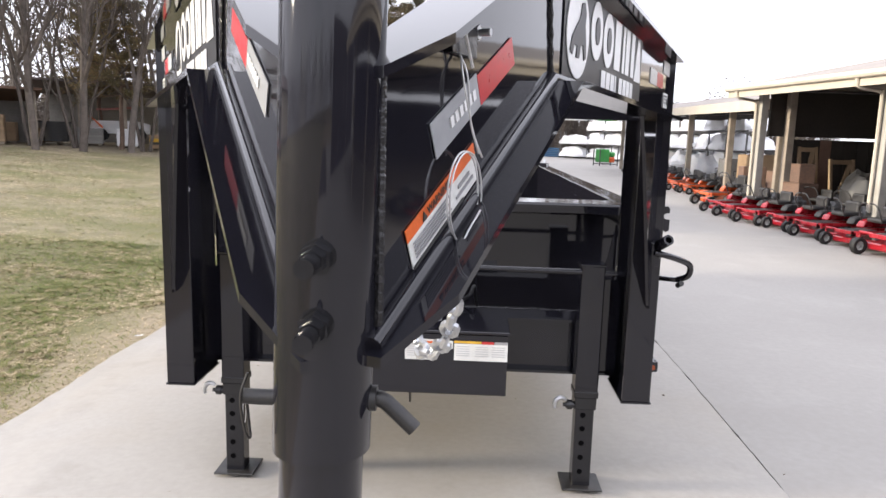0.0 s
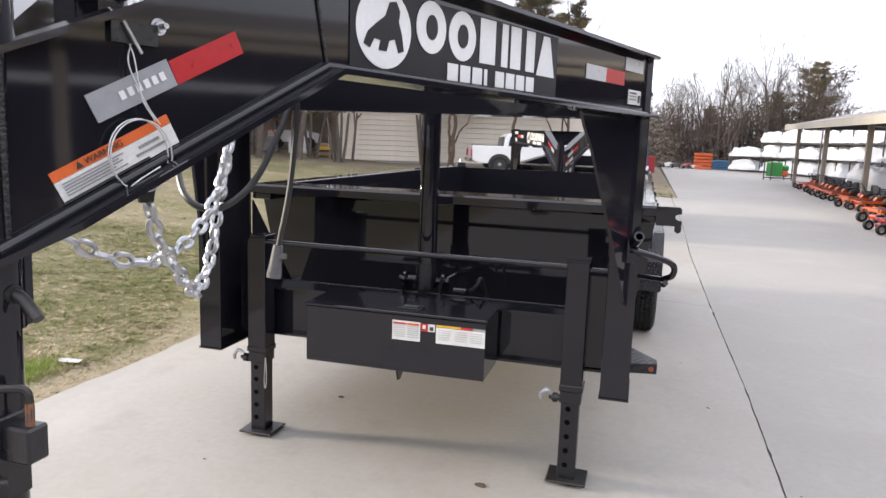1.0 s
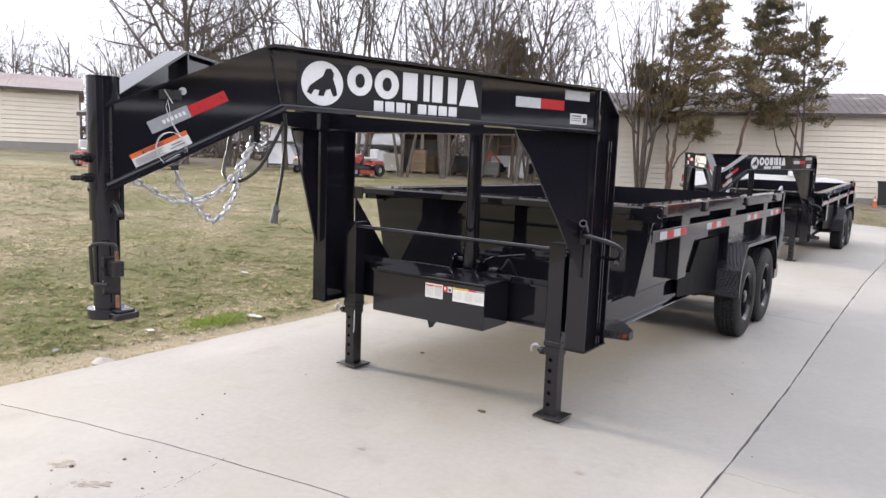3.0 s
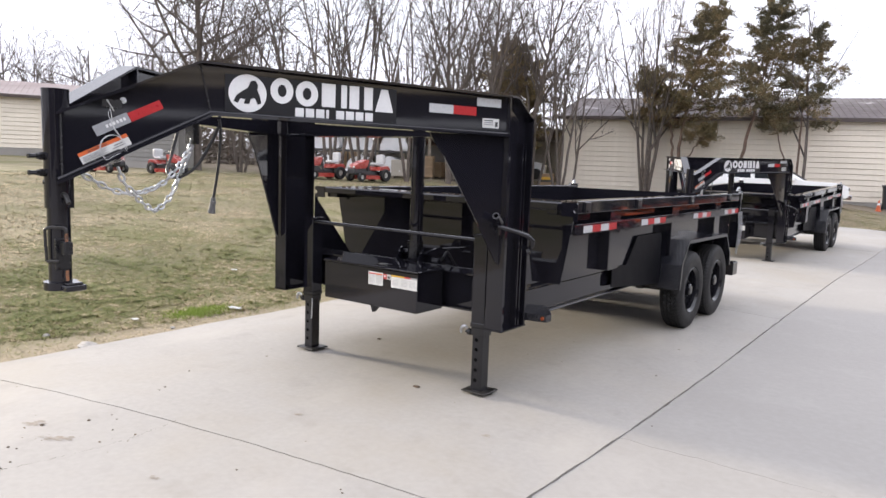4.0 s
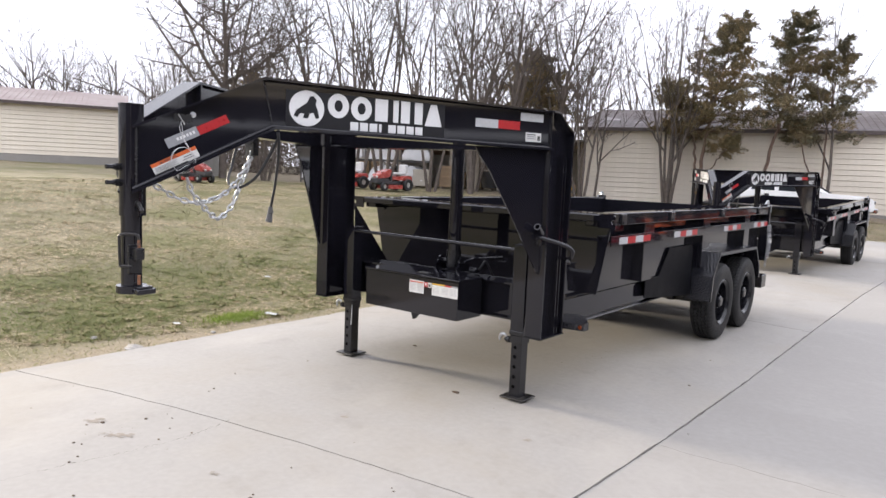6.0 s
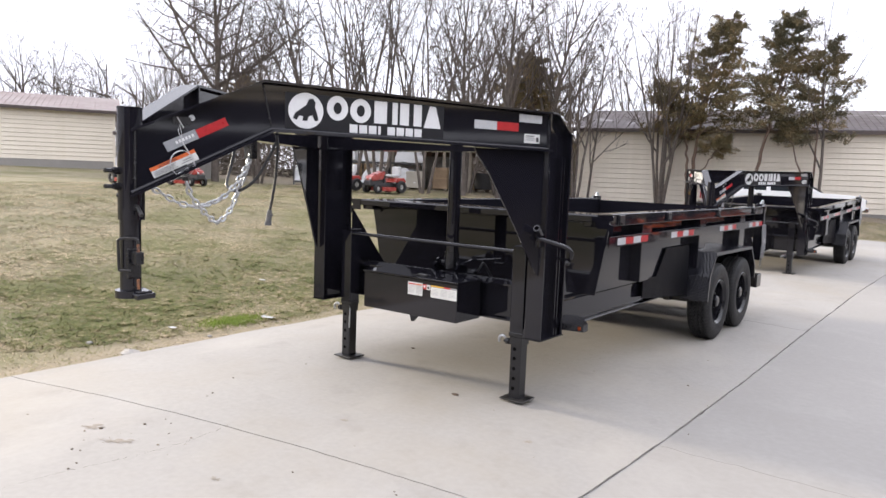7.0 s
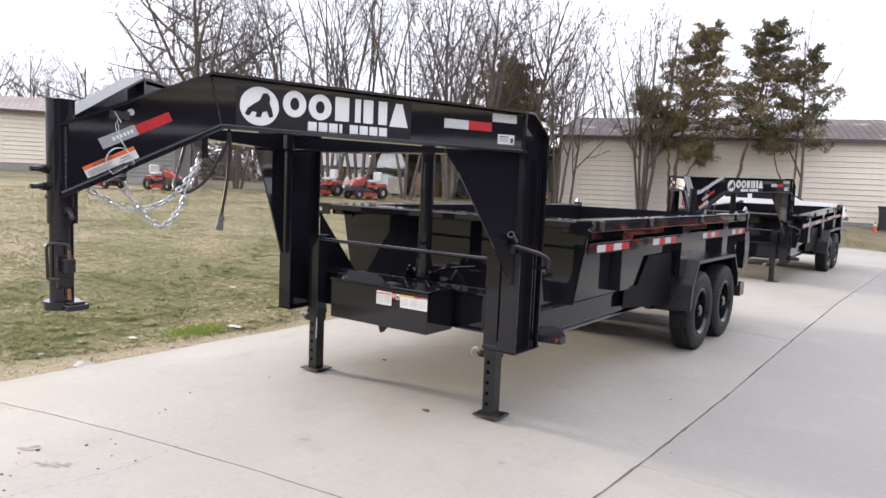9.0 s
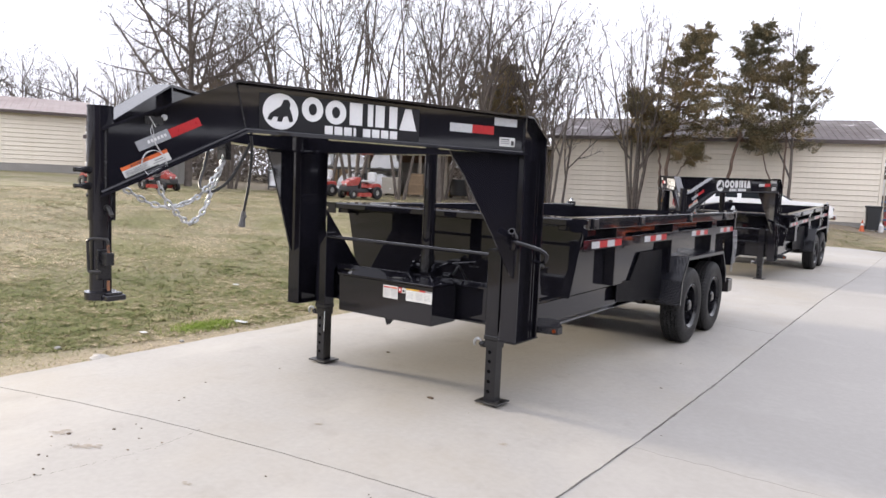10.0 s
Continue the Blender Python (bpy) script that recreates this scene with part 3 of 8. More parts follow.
def wheel_meshes(radius=0.386, width=0.22, rim=0.215):
    """A tyre with four grooves and lugs, and a black steel wheel with eight windows; the axis is z, outside is +z."""
    w = width / 2
    prof = [(rim, -w + 0.03), (rim + 0.02, -w + 0.005), (rim + 0.07, -w), (radius - 0.055, -w + 0.002), (radius - 0.02, -w + 0.018), (radius - 0.004, -w + 0.035)]
    tread0 = len(prof)
    for g in (-0.055, -0.018, 0.018, 0.055):
        prof += [(radius, g - 0.006), (radius - 0.012, g - 0.004), (radius - 0.012, g + 0.004), (radius, g + 0.006)]
    tread1 = len(prof)
    prof += [(radius - 0.004, w - 0.035), (radius - 0.02, w - 0.018), (radius - 0.055, w - 0.002), (radius - 0.085, w + 0.001), (rim + 0.05, w), (rim + 0.02, w - 0.006), (rim, w - 0.03)]
    tyre = revolve(prof, Matrix(), 180, RUBBER, "tyre", lambda i, k: 0.014 if (tread0 - 1 <= i <= tread1) and (k + (i - tread0) // 4) % 3 == 0 else 0)
    steel = revolve([(rim + 0.004, -w + 0.02), (rim - 0.012, -w + 0.03), (rim - 0.02, 0.0), (rim - 0.02, w - 0.06), (rim - 0.006, w - 0.035), (rim + 0.012, w - 0.012), (rim + 0.006, w - 0.006), (rim - 0.02, w - 0.03), (rim - 0.03, w - 0.115),
                     (0.158, w - 0.12), (0.13, w - 0.09), (0.088, w - 0.098), (0.062, w - 0.098), (0.058, w - 0.03), (0.045, w - 0.018), (0.0, w - 0.016)], Matrix(), 48, RIM_BLACK, "wheel")
    hole = bmesh.new()
    bmesh.ops.create_cone(hole, cap_ends=True, segments=12, radius1=0.019, radius2=0.019, depth=0.006)
    holes = [Matrix.Translation((0.162 * math.cos(a), 0.162 * math.sin(a), w - 0.106)) for a in (2 * math.pi * (k + 0.5) / 8 for k in range(8))]
    nuts = []
    one = bmesh.new()
    bmesh.ops.create_cone(one, cap_ends=True, segments=6, radius1=0.014, radius2=0.011, depth=0.03)
    nut = from_bm("lug_nut", one, BLACK_STEEL)
    for k in range(8):
        a = 2 * math.pi * k / 8
        nuts.append(Matrix.Translation((0.098 * math.cos(a), 0.098 * math.sin(a), w - 0.084)))
    return tyre, steel, (from_bm("wheel_window", hole, INK), holes), nut, nuts


def ibeam(bm, frame_m, top, bottom, outward, flange=0.1, web=0.01, thick=0.012):
    """Web and flanges along the lines top and bottom, given as (s, z) pairs; outward is +1 or -1 along the frame's z."""
    t0, t1 = sorted((0, -outward * web))
    prism(bm, top + list(reversed(bottom)), frame_m, t0, t1)
    for line, sgn, reach in ((top, 1, 0.05), (bottom, -1, 0.062)):
        for k, ((a, za), (b, zb)) in enumerate(zip(line, line[1:])):
            steps = [(0.0, 0.3), (0.16, 1.0), (1.0, 1.0)] if k == 0 else [(0.0, 1.0), (1.0, 1.0)]
            rows = []
            for u, w in steps:
                s, z = a + (b - a) * u, za + (zb - za) * u
                rows.append([bm.verts.new(frame_m @ Vector((s, z + dz, n))) for dz in (0, sgn * thick) for n in (outward * reach * w, -outward * 0.05)])
            for p, q in zip(rows, rows[1:]):
                for i, j in ((0, 1), (1, 3), (3, 2), (2, 0)):
                    bm.faces.new((p[i], p[j], q[j], q[i]))
            for r in (rows[0], rows[-1]):
                bm.faces.new((r[0], r[1], r[3], r[2]))
    return bm


def rect(a0, b0, a1, b1):
    return [(a0, b0), (a1, b0), (a1, b1), (a0, b1)]


def rounded(a0, b0, a1, b1, r, n=4):
    out = []
    for cx, cy, st in ((a1 - r, b1 - r, 0), (a0 + r, b1 - r, 90), (a0 + r, b0 + r, 180), (a1 - r, b0 + r, 270)):
        out += [(cx + r * math.cos(radians(st + 90 * k / n)), cy + r * math.sin(radians(st + 90 * k / n))) for k in range(n + 1)]
    return out


def chain_links(bm, pts, wire=0.0058, length=0.046, width=0.032):
    """Real links, one after another, each turned a quarter, along a line."""
    P = [Vector(p) for p in pts]
    run, acc = [0.0], 0.0
    for a, b in zip(P, P[1:]):
        acc += (b - a).length
        run.append(acc)
    pitch = length - 2 * wire
    k = 0
    while (k + 0.5) * pitch < acc:
        s = (k + 0.5) * pitch
        i = max(j for j in range(len(run)) if run[j] <= s)
        i = min(i, len(P) - 2)
        u = (s - run[i]) / max(1e-6, run[i + 1] - run[i])
        c, t = P[i].lerp(P[i + 1], u), (P[i + 1] - P[i]).normalized()
        side = t.cross(Vector((0.31, 0.52, 0.8))).normalized()
        nrm = t.cross(side)
        if k % 2:
            side, nrm = nrm, side
        half, r = length / 2 - width / 2, width / 2 - wire
        loop = []
        for st, sg in ((-90, 1), (90, -1)):
            for q in range(5):
                a = radians(st + 45 * q)
                loop.append(c + t * (sg * half + r * math.cos(a)) + side * (r * math.sin(a)))
        sweep(bm, loop, wire, 6, True)
        k += 1
    return bm


def build_trailer():
    T = thing("gooseneck_dump_trailer", (0, 0, 0), "gloss black tandem-axle gooseneck dump trailer standing on jacks", "trailer", "dump trailers")
    near = plane_frame(NEAR_B, NEAR_D)
    v = FAR_END - Vector((*POST, 0))
    turn = math.asin(0.035 / v.length)
    far_d = Matrix.Rotation(-turn, 3, "Z") @ v.normalized()
    far_len = v.length
    far = plane_frame(FAR_END - far_d * (far_len - 0.41), far_d)

    # neck beams: slanted from the hitch post, then level back to the uprights
    for nm, fm, out, end in (("near_neck_beam", near, 1, 1.965), ("far_neck_beam", far, -1, far_len - 0.43)):
        bm = bmesh.new()
        ibeam(bm, fm, [(-0.432, 1.664), (0.165, 1.938), (end, 1.918)], [(-0.437, 1.378), (0.215, 1.712), (end, 1.70)], out)
        beam = part("neck_beam", bm, BLACK, T)
        weld = bmesh.new()
        sweep(weld, [fm @ Vector((0.168 + 0.048 * k / 14 + 0.0015 * (k % 2), 1.935 - 0.222 * k / 14, out * 0.002)) for k in range(15)], [0.0035 + 0.0015 * (k % 2) for k in range(15)], 6)
        if out > 0:
            sweep(weld, [fm @ Vector((-0.414, 1.395 + 0.275 * k / 90, out * 0.003)) for k in range(91)], [0.005 + 0.0009 * noise.noise(Vector((k * 0.9, 0, 0))) + 0.0003 * (k % 3) for k in range(91)], 8)
        part("weld_seam", weld, WELD_GREY, beam, "", True, "stuff")
        fillet = bmesh.new()
        sweep(fillet, [fm @ Vector((s, z, out * 0.005)) for s, z in ((-0.43, 1.388), (0.213, 1.717), (end, 1.705))], 0.011, 10)
        part("fillet_weld", fillet, BLACK, beam, "", True)
        stiff = bmesh.new()
        prism(stiff, rect(0.16, 1.715, 0.172, 1.935), fm, *sorted((-out * 0.012, -out * 0.055)))
        part("stiffener", stiff, BLACK, beam)
        dress_beam(beam, fm, out, end)
    # gusset between beam and upright, one a side
    for fm, out, end in ((near, 1, 1.965), (far, -1, far_len - 0.43)):
        bm = bmesh.new()
        e = end - 0.03
        prism(bm, [(e - 0.5, 1.69), (e + 0.03, 1.69), (e + 0.03, 0.90), (e, 0.92), (e - 0.19, 1.235), (e - 0.40, 1.56), (e - 0.47, 1.64)], fm, *sorted((-out * 0.012, -out * 0.024)))
        part("gusset", bm, BLACK, T)
    # uprights: I-section columns with a sloped shoulder behind
    for sg in (1, -1):
        bm = bmesh.new()
        xa, xb, ya, yb = 0.945 * sg, 1.066 * sg, 3.127, 3.428
        xa, xb = min(xa, xb), max(xa, xb)
        box(bm, xa, xb, ya, ya + 0.014, 0.483, 1.925, 0.003)
        box(bm, xa, xb, yb - 0.014, yb, 0.483, 1.80, 0.003)
        mid = (xa + xb) / 2
        side = plane_frame((mid - 0.006, 0, 0), (0, 1, 0))
        prism(bm, [(ya + 0.014, 0.483), (yb - 0.014, 0.483), (yb - 0.014, 1.80), (ya + 0.10, 1.925), (ya + 0.014, 1.925)], side, 0, 0.012)
        sl = plane_frame((xa, 0, 0), (0, 1, 0))
        prism(bm, [(yb - 0.002, 1.80), (yb, 1.81), (ya + 0.10, 1.937), (ya - 0.0, 1.937), (ya, 1.925), (ya + 0.10, 1.925)], sl, 0, xb - xa)
        for st in (0.2, 0.235):
            box(bm, mid + (0.006 if sg > 0 else -0.05), mid + (0.05 if sg > 0 else -0.006), ya + st - 0.008, ya + st, 0.483, 1.66)
        up = part("upright", bm, BLACK, T)
        foot = bmesh.new()
        box(foot, xa - 0.004, xb + 0.004, ya - 0.004, yb + 0.004, 0.475, 0.483)
        part("end_plate", foot, BLACK, up)
        wing = bmesh.new()
        fr = plane_frame((0.93 * sg, 0, 0), (0, 1, 0))
        prism(wing, [(yb, 0.5), (yb + 0.47, 0.5), (yb + 0.47, 0.66), (yb, 1.22)], fr, *sorted((0, 0.01 * sg)))
        part("brace_plate", wing, BLACK, T)
    # cross member between the uprights
    bm = bmesh.new()
    box(bm, -0.95, 0.95, 3.15, 3.165, 1.70, 1.915)
    box(bm, -0.95, 0.95, 3.10, 3.30, 1.685, 1.70, 0.002)
    box(bm, -0.95, 0.95, 3.10, 3.22, 1.915, 1.928, 0.002)
    part("cross_member", bm, BLACK, T)
    build_hitch(T)
    # the post stands slightly out of plumb
    for o in [c for c in T.children if c.name.startswith("hitch_post")]:
        for q in (o, *o.children):
            for v in q.data.vertices:
                lean = 0.012 + 0.027 * (1.77 - v.co.z) / 0.85
                v.co.x -= 0.91 * lean
                v.co.y += 0.41 * lean
    build_jacks(T)
    build_bed(T)
    return T


WORD_TOP = [("o", 0.0, 0.118), ("o", 0.13, 0.25), ("b", 0.27, 0.365), ("b", 0.378, 0.41), ("b", 0.425, 0.50), ("b", 0.51, 0.58), ("t", 0.575, 0.685)]


def dress_beam(beam, fm, out, end):
    """Decals and tape on the outer face of a neck beam."""
    far_side = out < 0
    lift = 0.0012

    def put(name, outline, mat, level, label=""):
        if far_side:
            outline = [(1.49 - a if 0.28 < a < 1.21 else a, b) for a, b in outline]
        bm = bmesh.new()
        z0 = lift + 0.0022 * level
        prism(bm, outline, fm, *sorted((out * z0, out * (z0 + 0.0015))))
        return part(name, bm, mat, beam, label)

    put("decal_panel", rect(0.282, 1.722, 1.208, 1.906), DECAL_BLACK, 0, "matt black decal panel with white lettering blocks")
    put("decal_disc", arc(0.391, 1.82, 0.093, 0.09, 0, 360, 36), WHITE_VINYL, 1, "white round emblem")
    figure = [(-0.07, -0.04), (-0.056, -0.012), (-0.03, 0.008), (0.0, 0.028), (0.014, 0.06), (0.036, 0.064), (0.05, 0.044), (0.046, 0.02), (0.058, -0.008), (0.066, -0.044), (0.048, -0.05), (0.034, -0.02), (0.014, -0.026), (0.006, -0.05), (-0.02, -0.05), (-0.014, -0.028), (-0.036, -0.026), (-0.05, -0.048)]
    put("emblem_shape", [(0.391 + a, 1.82 + b) for a, b in figure], DECAL_BLACK, 2, "dark plain emblem shape")
    for kind, a, b in WORD_TOP:
        a, b = 0.503 + a, 0.503 + b
        if kind == "o":
            mid, zz = (a + b) / 2, 1.846 if a < 0.52 else 1.842
            put("lettering_block", arc(mid, zz, (b - a) / 2, 0.063, 0, 360, 22), WHITE_VINYL, 1)
            put("lettering_eye", arc(mid, zz, (b - a) * 0.19, 0.03, 0, 360, 18), DECAL_BLACK, 2)
        elif kind == "b":
            put("lettering_block", rect(a, 1.784, b - (0.02 if b - a > 0.06 else 0), 1.902), WHITE_VINYL, 1)
        else:
            put("lettering_block", [(a, 1.779), (b, 1.779), (b - 0.036, 1.899), (a + 0.036, 1.899)], WHITE_VINYL, 1)
    for k in range(8):
        a = 0.632 + k * 0.0555
        put("lettering_block", rect(a, 1.722 + 0.004, a + (0.015 if k == 3 else 0.045), 1.769), WHITE_VINYL, 1)
    # tape and small label near the upright
    put("tape_white", rect(1.418, 1.800, 1.578, 1.85), REFLECT_WHITE, 0, "white reflective tape")
    put("tape_red", rect(1.5795, 1.800, 1.738, 1.85), REFLECT_RED, 0, "red reflective tape")
    put("tape_white", rect(1.741, 1.858, 1.915, 1.906), REFLECT_WHITE, 0, "white reflective tape")
    put("small_label", rect(1.785, 1.735, 1.904, 1.79), LABEL_WHITE, 0, "small white printed label")
    for k in range(3):
        put("print_bar", rect(1.795, 1.775 - 0.012 * k, 1.86, 1.781 - 0.012 * k), INK if k == 0 else FAINT_INK, 1)
    put("print_bar", rect(1.875, 1.744, 1.894, 1.772), INK, 1)
    # tape and warning label on the slope
    along, up = Vector((0.279, 0.141)).normalized(), Vector((-0.45, 0.893)).normalized()
    o = Vector((-0.274, 1.58)) + (along * 0.1 if far_side else Vector((0, 0)))

    def sl(a, b, c, d):
        return [tuple(o + along * p + up * q) for p, q in ((a, b), (c, b), (c, d), (a, d))]

    put("tape_grey", sl(0, 0, 0.158, 0.047), REFLECT_GREY, 0, "silver grey reflective tape")
    put("tape_red", sl(0.1595, 0, 0.312, 0.042), REFLECT_RED, 0, "red reflective tape")
    for k in range(6):
        put("print_bar", sl(0.052 + 0.016 * k, 0.017, 0.062 + 0.016 * k, 0.031), WHITE_VINYL, 1)
    if far_side:
        return
    o = Vector((-0.331, 1.453))
    put("warning_label", sl(0, 0, 0.222, 0.036), LABEL_WHITE, 0, "white warning label with an orange band")
    put("warning_band", sl(0, 0.0365, 0.222, 0.053), LABEL_ORANGE, 0, "orange warning band")
    for k in range(5):
        put("print_bar", sl(0.01, 0.0285 - 0.0048 * k, (0.12, 0.11, 0.115, 0.1, 0.12)[k], 0.0305 - 0.0048 * k), FAINT_INK, 1)
    put("print_bar", sl(0.0, 0.0, 0.16, 0.004), INK, 1)
    put("print_bar", sl(0.14, 0.012, 0.2, 0.016), FAINT_INK, 1)
    put("print_bar", sl(0.15, 0.022, 0.19, 0.027), FAINT_INK, 1)
    tri_at = o + along * 0.048 + up * 0.0445
    put("warning_sign", [tuple(tri_at + along * a + up * b) for a, b in ((-0.006, -0.005), (0.006, -0.005), (0, 0.006))], INK, 1, "black warning triangle")
    fc = bpy.data.curves.new("warning_word", "FONT")
    fc.body, fc.size, fc.extrude, fc.align_x, fc.align_y = "WARNING", 0.0145, 0.0004, "LEFT", "CENTER"
    word = new("warning_word", fc)
    p = fm @ Vector((*(o + along * 0.058 + up * 0.0445), lift + 0.003))
    rot = Matrix((fm.to_3x3() @ Vector((*along, 0)), fm.to_3x3() @ Vector((*up, 0)), fm.to_3x3() @ Vector((0, 0, 1)))).transposed().to_4x4()
    rot.translation = p
    word.matrix_basis = rot
    dg = bpy.context.evaluated_depsgraph_get()
    me = bpy.data.meshes.new_from_object(word.evaluated_get(dg))
    bpy.data.objects.remove(word)
    me.transform(rot)
    me.materials.clear()
    me.materials.append(INK)
    part("warning_word", me, INK, beam)
    # bolt, hole and the coiled safety wire
    bm = bmesh.new()
    c = fm @ Vector((-0.166, 1.744, 0))
    n3 = fm.to_3x3() @ Vector((0, 0, 1))
    cyl(bm, c, c + n3 * 0.01, 0.01, seg=6)
    cyl(bm, c + n3 * 0.01, c + n3 * 0.026, 0.005, seg=10)
    cyl(bm, c, c + n3 * 0.003, 0.014, seg=16)
    part("bolt", bm, ZINC, beam, "zinc-plated bolt")
    hang, low = fm @ Vector((-0.222, 1.715, 0.004)), fm @ Vector((-0.214, 1.532, 0.014))
    xx, yy = fm.to_3x3() @ Vector((1, 0, 0)), Vector((0, 0, 1))
    bm = bmesh.new()
    for k in range(2):
        c = low + n3 * (0.003 * k) + xx * (0.004 * (k % 2)) - yy * (0.003 * k)
        sweep(bm, [c + xx * (0.052 + 0.002 * k) * math.cos(a) + yy * (0.058 + 0.002 * k) * math.sin(a) for a in (2 * math.pi * q / 30 for q in range(30))], 0.0013, 6, True)
    sweep(bm, curve_pts([hang, hang - yy * 0.03 + xx * 0.004 + n3 * 0.012, hang - yy * 0.09 + xx * 0.012 + n3 * 0.016, low + yy * 0.055 + xx * 0.025 + n3 * 0.01]), 0.0013, 6)
    sweep(bm, curve_pts([hang + xx * 0.006, hang - yy * 0.04 - xx * 0.006 + n3 * 0.012, hang - yy * 0.1 + xx * 0.02 + n3 * 0.016, low + yy * 0.05 + xx * 0.032 + n3 * 0.012]), 0.0013, 6)
    sweep(bm, curve_pts([low - yy * 0.05 + n3 * 0.012 + xx * 0.01, low - yy * 0.075 - xx * 0.03 + n3 * 0.014, low - yy * 0.085 - xx * 0.05 + n3 * 0.012, low - yy * 0.05 - xx * 0.02 + n3 * 0.013, low - yy * 0.02 + xx * 0.03 + n3 * 0.013]), 0.0013, 6)
    sweep(bm, [hang + yy * 0.028 - xx * 0.012 + n3 * 0.012, hang - yy * 0.02 + xx * 0.016 + n3 * 0.014], 0.0024, 6)
    part("breakaway_wire", bm, WIRE_MAT, beam, "coiled silver breakaway wire", True)
    bm = bmesh.new()
    fq = plane_frame(hang - n3 * 0.004, xx)
    prism(bm, rect(-0.03, -0.005, 0.05, 0.03), fq, 0, 0.01)
    part("breakaway_switch", bm, SATIN, beam)


def build_hitch(T):
    px, py = POST
    bm = bmesh.new()
    cyl(bm, (px, py, 1.262), (px, py, 1.773), 0.0545, seg=48)
    post = part("hitch_post", bm, BLACK, T, "", True)
    bm = bmesh.new()
    cyl(bm, (px, py, 0.93), (px, py, 1.30), 0.0472, seg=40)
    part("inner_post", bm, BLACK, post, "", True)
    bm = bmesh.new()
    cyl(bm, (px, py, 0.897), (px, py, 0.932), 0.069, seg=48)
    box(bm, px - 0.02, px + 0.112, py - 0.03, py + 0.062, 0.898, 0.924, 0.004)
    box(bm, px + 0.05, px + 0.104, py - 0.02, py + 0.05, 0.924, 0.935, 0.003)
    part("coupler_base", bm, BLACK, post, "", True)
    bm = bmesh.new()
    cyl(bm, (px, py, 1.768), (px, py, 1.776), 0.0558, seg=48)
    part("post_cap", bm, BLACK, post, "", True)
    d = Vector((0.03, -1, 0)).normalized()
    for z in (1.487, 1.416):
        bm = bmesh.new()
        c = Vector((px, py, z)) + d * 0.05
        cyl(bm, c, c + d * 0.006, 0.0185, 0.0185, 24)
        cyl(bm, c + d * 0.006, c + d * 0.024, 0.0165, 0.0165, 6)
        cyl(bm, c + d * 0.024, c + d * 0.038, 0.014, 0.012, seg=6)
        cyl(bm, c + d * 0.04, c + d * 0.072, 0.0095, seg=12)
        cyl(bm, c + d * 0.062, c + d * 0.068, 0.0105, seg=12)
        part("set_bolt", bm, SET_STEEL, post, "black steel set bolt")
    bm = bmesh.new()
    sweep(bm, curve_pts([(px - 0.092, py + 0.0, 1.316), (px - 0.05, py, 1.316), (px + 0.05, py, 1.32), (px + 0.066, py, 1.318), (px + 0.076, py, 1.311), (px + 0.104, py - 0.004, 1.287)], 6), 0.0092, 10)
    cyl(bm, (px + 0.052, py, 1.32), (px + 0.06, py, 1.32), 0.0145, seg=14)
    part("height_pin", bm, BLACK_STEEL, post, "bent black height pin", True)
    bm = bmesh.new()
    sweep(bm, curve_pts([(px - 0.084, py - 0.004, 1.345), (px - 0.09, py - 0.01, 1.318), (px - 0.084, py - 0.012, 1.28), (px - 0.08, py - 0.006, 1.27), (px - 0.084, py, 1.29), (px - 0.087, py, 1.32)], 6), 0.0018, 6)
    part("pin_clip", bm, BLACK_STEEL, post)
    bm = bmesh.new()
    box(bm, px + 0.04, px + 0.1, py - 0.028, py + 0.012, 1.06, 1.118, 0.004)
    box(bm, px + 0.035, px + 0.05, py - 0.04, py + 0.025, 0.99, 1.13, 0.003)
    part("latch_box", bm, SATIN, post)
    bm = bmesh.new()
    sweep(bm, curve_pts([(px + 0.012, py - 0.062, 1.03), (px + 0.012, py - 0.066, 1.15), (px + 0.018, py - 0.066, 1.172), (px + 0.035, py - 0.05, 1.18), (px + 0.07, py - 0.022, 1.18), (px + 0.083, py - 0.012, 1.172), (px + 0.086, py - 0.01, 1.15), (px + 0.086, py - 0.01, 1.125)], 5), 0.0068, 8)
    sweep(bm, [(px + 0.012, py - 0.062, 1.03), (px + 0.06, py - 0.03, 1.03)], 0.0065, 8)
    part("latch_handle", bm, BLACK_STEEL, post, "black bent-rod latch handle", True)
    bm = bmesh.new()
    cyl(bm, (px + 0.086, py - 0.01, 1.08), (px + 0.086, py - 0.01, 1.155), 0.0068, seg=12)
    part("latch_rod", bm, RUST, post, "rusty latch rod", True)
    bm = bmesh.new()
    cyl(bm, (px + 0.086, py - 0.01, 0.945), (px + 0.086, py - 0.01, 0.99), 0.0068, seg=12)
    part("latch_rod", bm, RUST, post, "rusty latch rod", True)
    bm = bmesh.new()
    box(bm, px + 0.02, px + 0.04, py + 0.035, py + 0.05, 1.262, 1.70)
    part("weld_rib", bm, BLACK, post)
    # safety chains slung under the neck
    top = Vector((0.10, 1.60, 1.60))
    for pts in ([(0.245, 1.12, 1.45), (0.24, 1.15, 1.38), (0.235, 1.20, 1.325), (0.215, 1.27, 1.27), (0.185, 1.34, 1.245), (0.155, 1.43, 1.30), (0.13, 1.5, 1.40), (0.11, 1.57, 1.52), top],
                [(0.07, 1.02, 1.42), (0.10, 1.08, 1.385), (0.13, 1.14, 1.345), (0.165, 1.21, 1.325), (0.165, 1.3, 1.335), (0.155, 1.4, 1.375), (0.14, 1.49, 1.45), (0.115, 1.57, 1.54), tuple(top + Vector((-0.03, 0.03, 0)))]):
        bm = bmesh.new()
        chain_links(bm, curve_pts(pts, 12))
